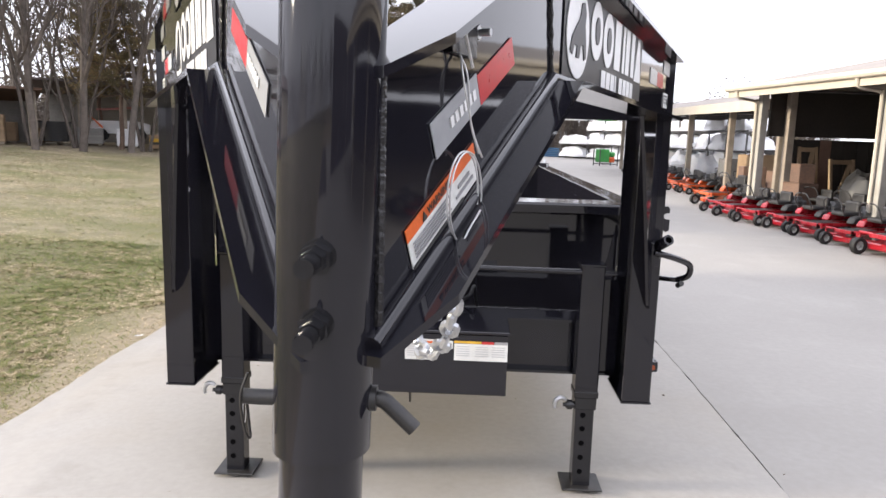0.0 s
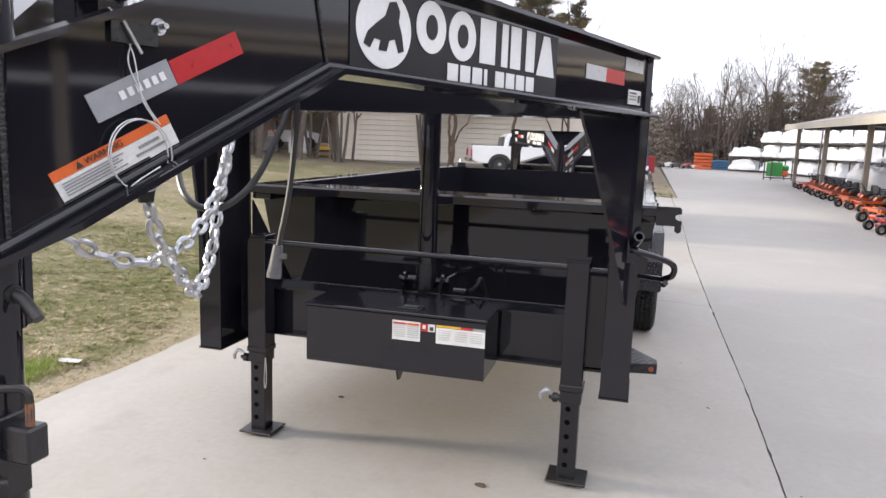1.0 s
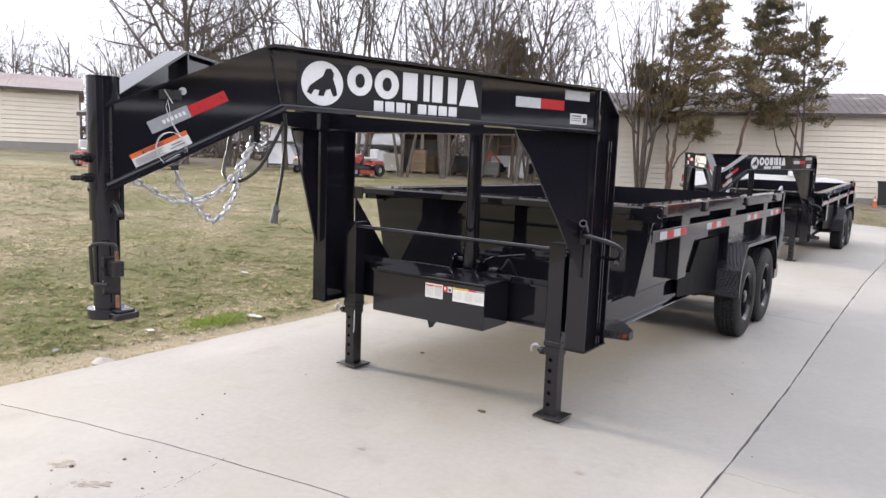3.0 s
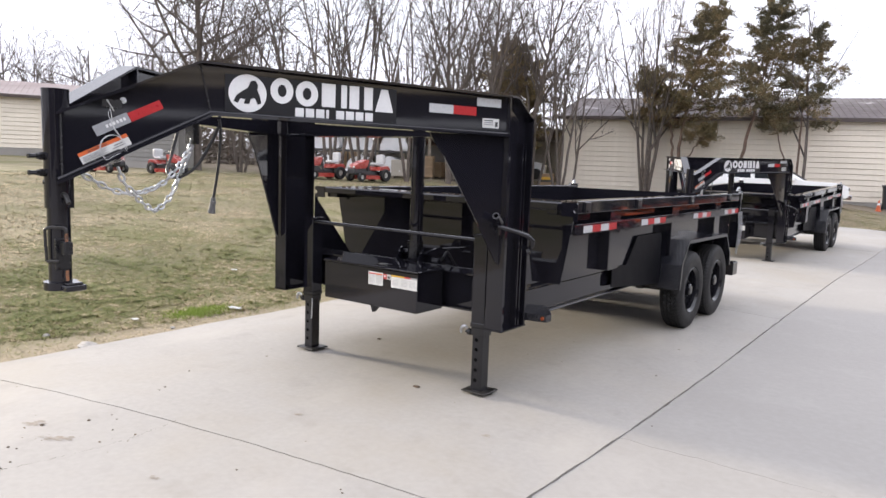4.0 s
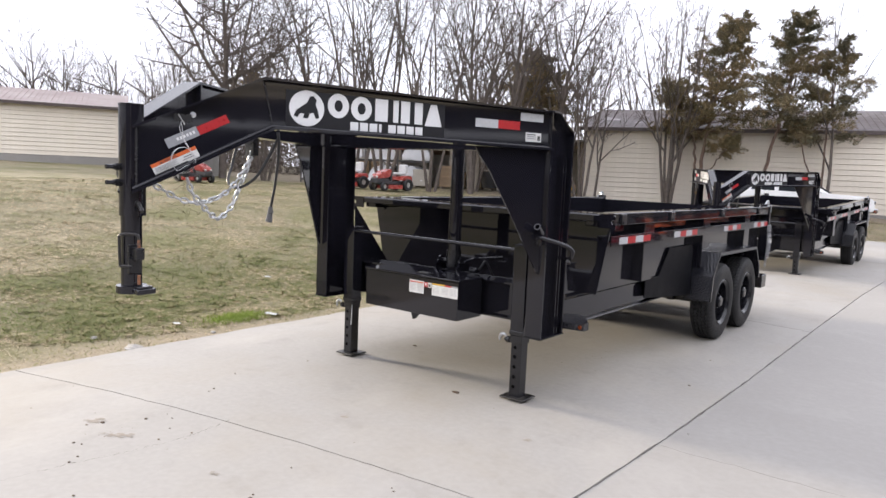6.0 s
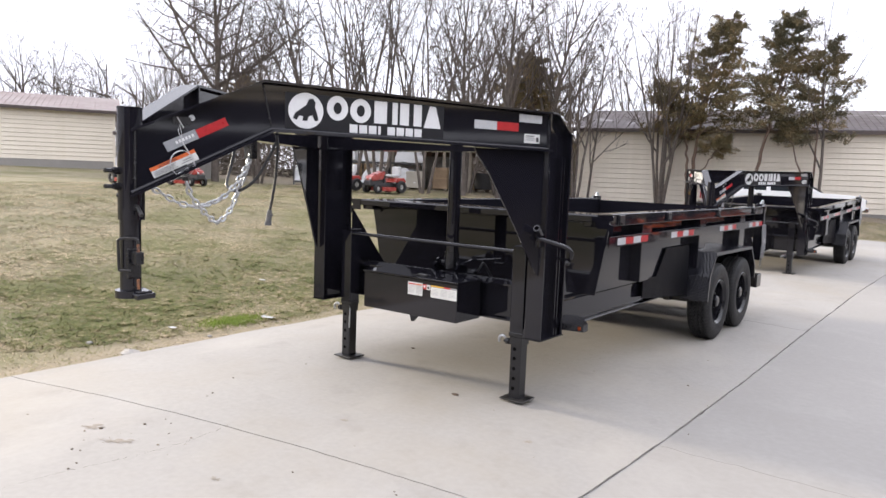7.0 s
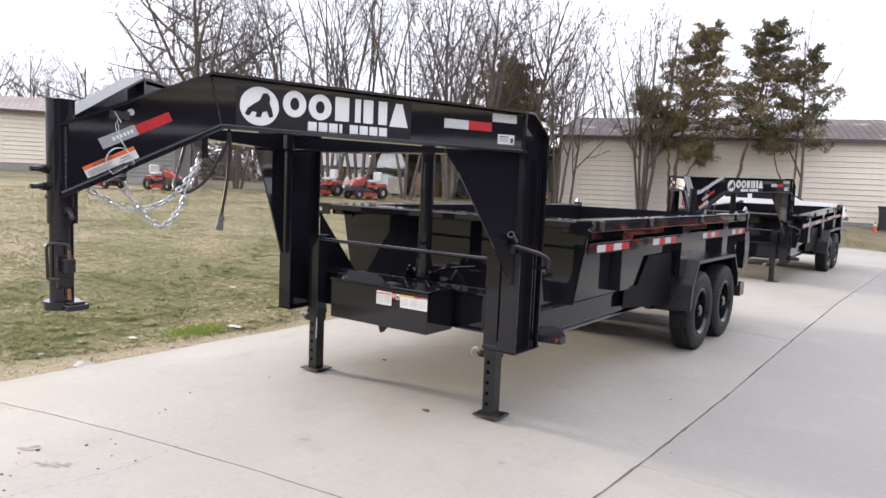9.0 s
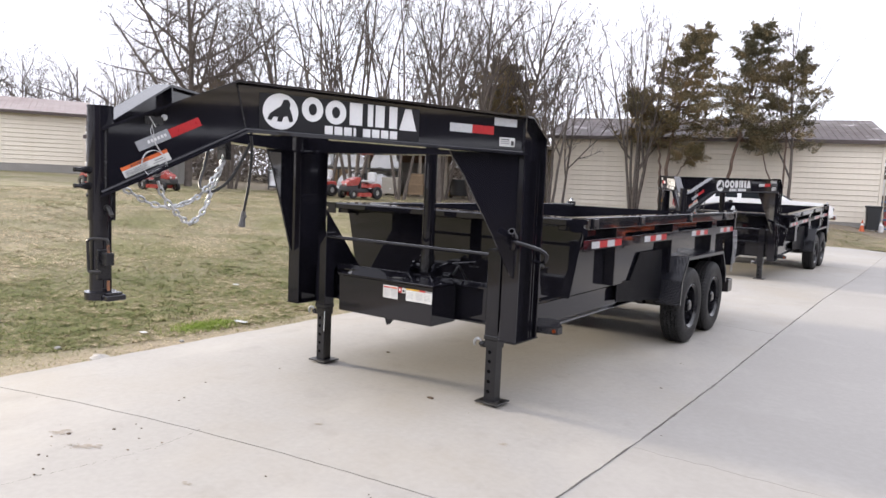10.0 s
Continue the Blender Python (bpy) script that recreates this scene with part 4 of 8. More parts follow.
        part("safety_chain", bm, ZINC, T, "bright galvanised safety chain", True)
    bm = bmesh.new()
    prism(bm, [(-0.02, 0), (0.02, 0), (0.012, -0.05), (-0.012, -0.05)], plane_frame((0.245, 1.115, 1.50), NEAR_D), -0.004, 0.004)
    part("chain_lug", bm, SATIN, T)
    bm = bmesh.new()
    box(bm, 0.06, 0.13, 1.585, 1.62, 1.57, 1.70)
    part("chain_lug", bm, SATIN, T)
    # wiring loom: a loop below the beams and the hanging plug
    bm = bmesh.new()
    sweep(bm, curve_pts([(-0.05, 1.62, 1.66), (-0.02, 1.56, 1.52), (0.06, 1.48, 1.425), (0.13, 1.5, 1.40), (0.18, 1.57, 1.46), (0.215, 1.63, 1.58), (0.235, 1.66, 1.66)], 10), 0.008, 8)
    sweep(bm, curve_pts([(0.235, 1.665, 1.70), (0.24, 1.668, 1.62), (0.226, 1.662, 1.45), (0.205, 1.655, 1.33), (0.196, 1.652, 1.285)], 10), 0.0075, 8)
    loom = part("wiring_loom", bm, CABLE, T, "black looped wiring cable", True)
    bm = bmesh.new()
    cyl(bm, (0.198, 1.653, 1.30), (0.19, 1.65, 1.235), 0.012, 0.017, 12)
    cyl(bm, (0.19, 1.65, 1.235), (0.188, 1.649, 1.218), 0.0185, seg=12)
    box(bm, 0.19, 0.222, 1.642, 1.654, 1.268, 1.28)
    part("plug", bm, PLUG_GREY, loom, "grey trailer wiring plug", True)


def build_jacks(T):
    for sg in (1, -1):
        x, y = 0.812 * sg, 3.298
        bm = bmesh.new()
        box(bm, x - 0.052, x + 0.052, y - 0.052, y + 0.052, 0.46, 1.055, 0.006, seg=2)
        jack = part("jack_tube", bm, BLACK, T)
        bm = bmesh.new()
        box(bm, x - 0.056, x + 0.056, y - 0.056, y + 0.056, 1.05, 1.064, 0.003)
        part("jack_cap", bm, BLACK, jack)
        bm = bmesh.new()
        box(bm, x - 0.055, x + 0.055, y - 0.055, y + 0.055, 0.445, 0.475, 0.003)
        box(bm, x - 0.049, x + 0.049, y - 0.049, y + 0.049, 0.388, 0.445, 0.003)
        part("jack_collar", bm, SATIN, jack)
        bm = bmesh.new()
        box(bm, x - 0.042, x + 0.042, y - 0.042, y + 0.042, 0.012, 0.45, 0.004)
        leg = part("drop_leg", bm, RIM_BLACK, jack)
        for z in (0.085, 0.155, 0.225, 0.295, 0.36):
            # flat near-black disc; the hole's inner shade is its colour
            bm = bmesh.new()
            cyl(bm, (x - 0.008, y - 0.0435, z), (x - 0.008, y - 0.0415, z), 0.0125, seg=16)
            part("pin_hole", bm, HOLE_SHADE, leg)
        bm = bmesh.new()
        box(bm, x - 0.09, x + 0.095, y - 0.082, y + 0.088, 0.0, 0.01, 0.003)
        for v in bm.verts:
            if abs(v.co.x - x) > 0.08:
                v.co.z += 0.006
        part("foot_plate", bm, BLACK_STEEL, leg)
        bm = bmesh.new()
        cyl(bm, (x - 0.04, y - 0.03, 0.405), (x - 0.088, y - 0.034, 0.405), 0.016, 0.013, 14)
        cyl(bm, (x - 0.088, y - 0.034, 0.405), (x - 0.1, y - 0.035, 0.405), 0.009, 0.009, 12)
        cyl(bm, (x - 0.06, y - 0.032, 0.405), (x - 0.082, y - 0.032, 0.405), 0.022, 0.022, 16)
        part("spring_pin", bm, SATIN, jack, "", True)
        bm = bmesh.new()
        arc = [(x - 0.11 + 0.03 * math.cos(q), y - 0.036, 0.405 + 0.034 * math.sin(q)) for q in [0.7 + 0.3 * k for k in range(11)]]
        sweep(bm, arc, [0.007 + 0.004 * math.sin(math.pi * k / 10) for k in range(11)], 8)
        part("pin_grip", bm, ZINC, jack, "bright bent pin handle", True)
        if sg < 0:
            bm = bmesh.new()
            sweep(bm, curve_pts([(x + 0.05, y - 0.05, 0.42), (x + 0.062, y - 0.06, 0.36), (x + 0.06, y - 0.06, 0.28), (x + 0.05, y - 0.055, 0.26), (x + 0.044, y - 0.05, 0.30), (x + 0.05, y - 0.05, 0.40)], 6), 0.0026, 6)
            part("lynch_pin", bm, ZINC, jack, "bent wire clip", True)
        bm = bmesh.new()
        box(bm, min(x, 0.95 * sg), max(x, 0.95 * sg), y + 0.03, y + 0.045, 0.55, 0.98)
        part("jack_bracket", bm, BLACK, T)
    bm = bmesh.new()
    sweep(bm, [(-0.77, 3.262, 1.03), (0.77, 3.262, 1.025)], 0.0135, 12)
    part("drive_shaft", bm, BLACK, T, "", True)
    bm = bmesh.new()
    cyl(bm, (0.86, 3.262, 1.02), (0.95, 3.262, 1.02), 0.012, seg=12)
    part("drive_coupling", bm, BLACK, T, "", True)
    # crank with its folded handle on the outer side
    bm = bmesh.new()
    ring(bm, (1.062, 3.02, 1.215), (1.035, 3.13, 1.16), 0.022, 0.014)
    box(bm, 1.0, 1.05, 3.09, 3.128, 1.09, 1.19, 0.004)
    crank = part("crank_tube", bm, BLACK, T, "", True)
    bm = bmesh.new()
    sweep(bm, curve_pts([(1.03, 3.085, 1.15), (1.07, 3.08, 1.142), (1.14, 3.13, 1.118), (1.196, 3.18, 1.092), (1.216, 3.205, 1.064), (1.208, 3.215, 1.03), (1.175, 3.25, 1.008)], 6), 0.0135, 10)
    sweep(bm, [(1.07, 3.30, 1.006), (1.19, 3.245, 1.006)], 0.011, 10)
    part("crank_handle", bm, BLACK, crank, "", True)
    bm = bmesh.new()
    cyl(bm, (1.185, 3.21, 1.0), (1.178, 3.24, 0.984), 0.012, seg=10)
    part("handle_bolt", bm, BLACK_STEEL, crank)


def build_bed(T):
    # front cross channel and the tool box before it
    bm = bmesh.new()
    prism(bm, [(3.36, 0.518), (3.412, 0.518), (3.412, 0.777), (3.36, 0.777), (3.36, 0.765), (3.40, 0.765), (3.40, 0.53), (3.36, 0.53)], plane_frame((-0.99, 0, 0), (0, 1, 0)), 0, 1.98)
    part("front_channel", bm, BLACK, T)
    bm = bmesh.new()
    box(bm, -0.437, 0.437, 3.068, 3.36, 0.505, 0.775, 0.004)
    tool = part("tool_box", bm, BLACK, T)
    bm = bmesh.new()
    box(bm, -0.445, 0.445, 3.06, 3.366, 0.776, 0.79, 0.003)
    lid = part("lid", bm, BLACK, tool)
    bm = bmesh.new()
    box(bm, 0.0, 0.12, 3.12, 3.19, 0.7905, 0.796, 0.002)
    part("lid_latch", bm, SATIN, lid)
    bm = bmesh.new()
    box(bm, 0.025, 0.095, 3.135, 3.175, 0.7965, 0.8)
    part("latch_recess", bm, INK, lid)
    fr = plane_frame((0, 3.068, 0), (1, 0, 0))
    y = 0.0015

    def lab(name, a0, b0, a1, b1, mat, k=0, label=""):
        b = bmesh.new()
        prism(b, rect(a0, b0, a1, b1), fr, y + 0.002 * k, y + 0.002 * k + 0.0015)
        part(name, b, mat, tool, label)

    lab("label", 0.0, 0.658, 0.135, 0.749, LABEL_WHITE, 0, "white printed instruction label")
    lab("label_band", 0.006, 0.732, 0.066, 0.741, LABEL_RED, 1)
    lab("label_band", 0.072, 0.732, 0.129, 0.741, LABEL_ORANGE, 1)
    for k in range(6):
        lab("print_bar", 0.008, 0.724 - 0.01 * k, 0.062, 0.728 - 0.01 * k, LIGHT_INK, 1)
        lab("print_bar", 0.074, 0.724 - 0.01 * k, 0.128, 0.728 - 0.01 * k, LIGHT_INK, 1)
    lab("label", 0.14, 0.71, 0.17, 0.745, LABEL_RED, 0, "small red label")
    lab("label", 0.172, 0.71, 0.205, 0.745, LABEL_WHITE)
    lab("print_bar", 0.147, 0.722, 0.16, 0.738, WHITE_VINYL, 1)
    lab("print_bar", 0.18, 0.716, 0.197, 0.733, INK, 1)
    lab("label", 0.21, 0.66, 0.437, 0.734, LABEL_WHITE, 0, "long white printed label")
    lab("label_band", 0.21, 0.736, 0.325, 0.746, LABEL_YELLOW)
    lab("label_band", 0.327, 0.734, 0.378, 0.746, LABEL_RED)
    lab("label_band", 0.38, 0.734, 0.437, 0.746, FAINT_INK)
    for k in range(5):
        for a in (0.22, 0.3, 0.37):
            lab("print_bar", a, 0.72 - 0.01 * k, a + 0.055, 0.7235 - 0.01 * k, LIGHT_INK, 1)
    bm = bmesh.new()
    prism(bm, [(3.07, 0.505), (3.2, 0.505), (3.12, 0.455), (3.09, 0.455)], plane_frame((0.02, 0, 0), (0, 1, 0)), 0, 0.008)
    part("bracket_under_box", bm, BLACK, T)
    # hoist cylinder
    bm = bmesh.new()
    cyl(bm, (0.0, 3.585, 0.86), (0.0, 3.59, 1.70), 0.05, seg=32)
    hoist = part("hoist_cylinder", bm, BLACK, T, "", True)
    bm = bmesh.new()
    cyl(bm, (0.0, 3.585, 0.80), (0.0, 3.585, 0.93), 0.058, seg=32)
    part("cylinder_base", bm, SATIN, hoist, "", True)
    for x in (-0.115, 0.095):
        bm = bmesh.new()
        prism(bm, [(3.5, 0.70), (3.66, 0.70), (3.66, 0.80)] + arc(3.58, 0.835, 0.045, 0.045, 10, 170, 8) + [(3.5, 0.80)], plane_frame((x - 0.007, 0, 0), (0, 1, 0)), 0, 0.014)
        ear = part("cylinder_mount", bm, BLACK, hoist)
        bm = bmesh.new()
        cyl(bm, (x - 0.03, 3.58, 0.84), (x + 0.03, 3.58, 0.84), 0.017, seg=14)
        part("mount_bolt", bm, BLACK, ear, "", True)
        bm = bmesh.new()
        cyl(bm, (x - 0.012, 3.5, 0.715), (x - 0.012, 3.478, 0.715), 0.011, seg=6)
        part("mount_bolt", bm, ZINC, ear)
    bm = bmesh.new()
    cyl(bm, (-0.13, 3.585, 0.84), (0.11, 3.585, 0.84), 0.02, seg=14)
    part("trunnion_pin", bm, SATIN, hoist, "", True)
    bm = bmesh.new()
    sweep(bm, curve_pts([(0.1, 3.6, 0.845), (0.16, 3.68, 0.875), (0.27, 3.86, 0.885)], 6), 0.011, 8)
    part("prop_rod", bm, BLACK, hoist, "", True)
    bm = bmesh.new()
    box(bm, 0.14, 0.22, 3.58, 3.63, 0.755, 0.81, 0.008)
    part("valve_block", bm, BLACK, hoist)
    bm = bmesh.new()
    sweep(bm, curve_pts([(0.235, 3.6, 0.8), (0.27, 3.58, 0.83), (0.29, 3.6, 0.87), (0.3, 3.66, 0.8), (0.32, 3.72, 0.7)], 6), 0.009, 8)
    part("hydraulic_hose", bm, CABLE, hoist, "", True)
    bm = bmesh.new()
    box(bm, -0.97, 0.97, 3.413, 3.545, 0.764, 0.777, 0.002)
    deck = part("front_deck", bm, BLACK, T)
    bm = bmesh.new()
    sweep(bm, [(-0.95 + 0.03 * k, 3.546, 0.777 + 0.004 * noise.noise(Vector((k * 0.8, 0, 3)))) for k in range(64)], 0.004, 6)
    part("weld_seam", bm, WELD_GREY, deck, "", True)
    # main frame rails
    for sg in (1, -1):
        bm = bmesh.new()
        xa, xb = sorted((0.90 * sg, 1.0 * sg))
        fa, fb = sorted((0.90 * sg, 1.032 * sg))
        box(bm, fa, fb, 3.43, 6.4, 0.50, 0.512, 0.003)
        box(bm, xa, xb, 6.4, 8.5, 0.50, 0.512)
        box(bm, xa, xb, 3.43, 8.5, 0.665, 0.68)
        xm = 0.985 * sg
        box(bm, min(xm, xm + 0.01 * sg), max(xm, xm + 0.01 * sg), 3.43, 8.5, 0.515, 0.665)
        part("frame_rail", bm, BLACK, T)
    bm = bmesh.new()
    box(bm, -0.98, 0.98, 3.5, 8.4, 0.655, 0.69)
    part("sub_deck", bm, BLACK, T)
    # tipping body: floor, sides, front
    Y0, Y1, H = 3.80, 8.42, 1.285
    bm = bmesh.new()
    box(bm, -1.02, 1.02, Y0 + 0.17, Y1, 0.695, 0.72)
    part("bed_floor", bm, SATIN, T)
    for sg in (1, -1):
        bm = bmesh.new()
        xa, xb = sorted((1.02 * sg, 1.032 * sg))
        box(bm, xa, xb, Y0 + 0.165, Y1, 0.70, H - 0.02)
        side = part("bed_side", bm, BLACK, T)
        bm = bmesh.new()
        xa, xb = sorted((1.015 * sg, 1.136 * sg))
        box(bm, xa, xb, Y0 - 0.04, Y1, 1.195, H, 0.006, seg=2)
        part("top_rail", bm, BLACK, side)
        for yy in (4.70, 6.14, 7.56):
            bm = bmesh.new()
            xa, xb = sorted((1.033 * sg, 1.122 * sg))
            box(bm, xa, xb, yy - 0.1, yy + 0.1, 0.725, 1.194, 0.004)
            part("stake_rib", bm, BLACK, side)
        bm = bmesh.new()
        xa, xb = sorted((1.1235 * sg, 1.131 * sg))
        box(bm, xa, xb, 3.96, Y1, 1.04, 1.118, 0.001)
        strip = part("side_band", bm, BLACK, side)
        fr2 = plane_frame((1.131 * sg, 0, 0), (0, 1, 0))
        for y0 in (4.10, 5.235, 6.66, 7.80):
            for k in range(4):
                b = bmesh.new()
                t0, t1 = sorted((sg * 0.0015, sg * 0.003))
                prism(b, rect(y0 + 0.15 * k, 1.052, y0 + 0.15 * k + 0.1485, 1.104), fr2, t0, t1)
                part("tape_red" if k % 2 else "tape_white", b, REFLECT_RED if k % 2 else REFLECT_WHITE, strip, "red reflective tape" if k % 2 else "white reflective tape")
        for yy in (4.08, 5.08, 6.5, 7.9):
            bm = bmesh.new()
            xa, xb = sorted((1.1365 * sg, 1.152 * sg))
            box(bm, xa, xb, yy, yy + 0.09, 1.2, 1.275, 0.003)
            box(bm, xa, xb + (0.012 if sg > 0 else 0), yy + 0.015, yy + 0.03, 1.205, 1.22)
            part("tie_hook", bm, SATIN, side)
    # spreader chains and latch hooks at the tailgate's corners
    for sg in (1, -1):
        for dx, dy, z0 in ((1.15, -0.03, 0.56), (1.155, 0.05, 0.64)):
            bm = bmesh.new()
            chain_links(bm, [(sg * dx, Y1 + dy, 1.06), (sg * (dx + 0.012), Y1 + dy + 0.004, 0.85), (sg * dx, Y1 + dy, z0)], 0.005, 0.044, 0.03)
            part("spreader_chain", bm, ZINC, T, "hanging galvanised spreader chain", True)
        bm = bmesh.new()
        sweep(bm, curve_pts([(sg * 1.13, Y1 - 0.02, H + 0.005), (sg * 1.13, Y1 + 0.06, H + 0.012), (sg * 1.13, Y1 + 0.09, H - 0.02), (sg * 1.13, Y1 + 0.085, H - 0.07)], 5), 0.013, 8)
        part("gate_hook", bm, ZINC, T, "", True)
    # front bulkhead with sloped lower corners
    bm = bmesh.new()
    fr3 = plane_frame((0, Y0 + 0.135, 0), (1, 0, 0))
    prism(bm, [(-1.165, H - 0.03), (-1.165, 1.2), (-1.055, 0.685), (1.055, 0.685), (1.14, 1.2), (1.14, H - 0.03)], fr3, -0.006, 0.006)
    head = part("bulkhead", bm, BLACK, T)
    bm = bmesh.new()
    prism(bm, [(Y0 - 0.06, H), (Y0 - 0.07, H - 0.012), (Y0 - 0.07, H - 0.05), (Y0 - 0.05, H - 0.055), (Y0 + 0.03, 1.215), (Y0 + 0.17, 1.215), (Y0 + 0.17, H)], plane_frame((-1.136, 0, 0), (0, 1, 0)), 0, 2.272)
    part("front_rail", bm, BLACK, head)
    for sg in (1, -1):
        # tarp bracket
        bm = bmesh.new()
        br = plane_frame((1.136 * sg, 3.73, 0), (sg, 0, 0))
        out = [(0.0, 1.285), (0.11, 1.285), (0.12, 1.275), (0.12, 1.25)] + [(0.12 - 0.03 * math.cos(radians(q)), 1.235 + 0.018 * math.sin(radians(q))) for q in (60, 30, 0, -30, -60)] + [(0.122, 1.218), (0.122, 1.165), (0.105, 1.155), (0.09, 1.165), (0.09, 1.19), (0.0, 1.19)]
        prism(bm, out, br, -0.004, 0.004)
        part("tarp_bracket", bm, BLACK, head)
    # tailgate, rear posts and chains
    bm = bmesh.new()
    box(bm, -1.03, 1.03, Y1 - 0.03, Y1, 0.72, H - 0.03)
    gate = part("tailgate", bm, BLACK, T)
    for x in (-0.6, 0, 0.6):
        bm = bmesh.new()
        box(bm, x - 0.04, x + 0.04, Y1 + 0.001, Y1 + 0.05, 0.74, 1.2)
        part("gate_rib", bm, BLACK, gate)
    for sg in (1, -1):
        bm = bmesh.new()
        xa, xb = sorted((1.034 * sg, 1.145 * sg))
        box(bm, xa, xb, Y1, Y1 + 0.06, 0.62, 1.31, 0.004)
        post = part("rear_post", bm, BLACK, T)
        bm = bmesh.new()
        sweep(bm, curve_pts([(1.09 * sg, Y1 + 0.02, 1.31), (1.1 * sg, Y1 + 0.04, 1.345), (1.1 * sg, Y1 + 0.09, 1.34), (1.1 * sg, Y1 + 0.1, 1.29)], 5), 0.012, 8)
        part("gate_hook", bm, ZINC, post, "", True)
        bm = bmesh.new()
        chain_links(bm, [(1.12 * sg, Y1 + 0.1, 1.28 - 0.05 * k) for k in range(12)], 0.006, 0.055, 0.036)
        part("gate_chain", bm, BLACK_STEEL, post)
        bm = bmesh.new()
        xa, xb = sorted((0.96 * sg, 1.13 * sg))
        box(bm, xa, xb, 8.4, 8.6, 0.28, 0.44, 0.006)
        bar = part("light_box", bm, BLACK, T)
        bm = bmesh.new()
        cyl(bm, (1.05 * sg, 8.6, 0.36), (1.05 * sg, 8.612, 0.36), 0.05, seg=20)
        part("tail_lamp", bm, RED_LENS, bar, "red tail lamp")
    bm = bmesh.new()
    box(bm, -0.98, 0.98, 8.42, 8.5, 0.42, 0.68, 0.006)
    part("rear_bumper", bm, BLACK, T)
    # tread-plate step with its marker lamp
    for sg in (1, -1):
        bm = bmesh.new()
        pts = [(0.985, 3.45), (1.19, 3.49), (1.19, 3.56), (1.06, 3.75), (0.985, 3.8)]
        prism(bm, [(a * sg, b) for a, b in pts], Matrix(), 0.502, 0.55)
        step = part("step", bm, TREAD_PLATE, T, "black tread-plate step")
        bm = bmesh.new()
        cyl(bm, (1.165 * sg, 3.487, 0.526), (1.163 * sg, 3.479, 0.526), 0.013, seg=14)
        part("marker_lamp", bm, AMBER, step, "small amber marker lamp")
    # axles, fenders and wheels
    tyre, steel, windows, nut, nuts = wheel_meshes()
    for sg in (1, -1):
        for yc in (6.44, 7.29):
            m = Matrix.Translation((1.137 * sg, yc, 0.36)) @ (Matrix.Rotation(radians(90), 4, "Y") if sg > 0 else Matrix.Rotation(radians(-90), 4, "Y"))
            w = new("wheel", steel)
            w.parent = T
            w.matrix_basis = m
            o = new("tyre", tyre)
            o.parent = w
            for nm in windows[1]:
                o = new("wheel_window", windows[0])
                o.parent = w
                o.matrix_basis = nm
            for nm in nuts:
                o = new("lug_nut", nut)
                o.parent = w
                o.matrix_basis = nm
        bm = bmesh.new()
        side = plane_frame((0, 0, 0), (0, 1, 0))
        outer = [(5.96, 0.42), (5.99, 0.65), (6.17, 0.872), (7.47, 0.862), (7.66, 0.64), (7.69, 0.5)]
        inner = [(a + (0.012 if i < 3 else -0.012), b - 0.012) for i, (a, b) in enumerate(outer)]
        t0, t1 = sorted((1.0 * sg, 1.262 * sg))
        prism(bm, outer + list(reversed(inner)), side, t0, t1)
        fend = part("fender", bm, TREAD_PLATE, T, "black tread-plate fender over both wheels")
        bm = bmesh.new()
        t0, t1 = sorted((1.258 * sg, 1.266 * sg))
        lip = [(a, b - 0.03) if 1 < i < 4 else (a + (0.03 if i < 3 else -0.03), b) for i, (a, b) in enumerate(outer)]
        prism(bm, outer + list(reversed(lip)), side, t0, t1)
        part("fender_lip", bm, BLACK, fend)
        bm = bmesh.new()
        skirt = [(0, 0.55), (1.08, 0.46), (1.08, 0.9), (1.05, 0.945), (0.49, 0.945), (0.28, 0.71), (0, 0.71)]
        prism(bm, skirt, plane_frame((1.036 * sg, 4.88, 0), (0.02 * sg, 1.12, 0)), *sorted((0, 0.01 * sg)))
        part("fender_skirt", bm, DARK_REFLECTION, fend)
    for yc in (6.44, 7.29):
        bm = bmesh.new()
        cyl(bm, (-1.03, yc, 0.36), (1.03, yc, 0.36), 0.045, seg=16)
        part("axle", bm, SATIN, T, "", True)
    for sg in (1, -1):
        for yc in (6.44, 7.29):
            bm = bmesh.new()
            for k in range(4):
                box(bm, 0.86 * sg - 0.03, 0.86 * sg + 0.03, yc - 0.38 + 0.07 * k, yc + 0.38 - 0.07 * k, 0.44 - 0.012 * k, 0.45 - 0.012 * k)
            box(bm, 0.86 * sg - 0.035, 0.86 * sg + 0.035, yc - 0.06, yc + 0.06, 0.33, 0.46, 0.004)
            part("leaf_spring", bm, SATIN, T)
        bm = bmesh.new()
        box(bm, 0.86 * sg - 0.03, 0.86 * sg + 0.03, 6.0, 6.08, 0.38, 0.5)
        part("spring_hanger", bm, SATIN, T)
    for k in range(7):
        bm = bmesh.new()
        box(bm, -0.95, 0.95, 3.9 + 0.7 * k, 3.95 + 0.7 * k, 0.52, 0.65)
        part("cross_bar", bm, SATIN, T)


trailer = build_trailer()
about = Matrix.Translation((0, 6.85, 0.36))
second = copy_thing(trailer, Matrix.Translation((-0.13, 9.6, 0)) @ about @ pose(0, 0, 0, 2.0, 0, -1.0) @ about.inverted())
tagged(second, "gloss black gooseneck dump trailer parked nose-down behind the first", "trailer", "dump trailers")
for ob in second.children_recursive:
    if ob.name.startswith("drop_leg"):
        ob.location.z += 0.118

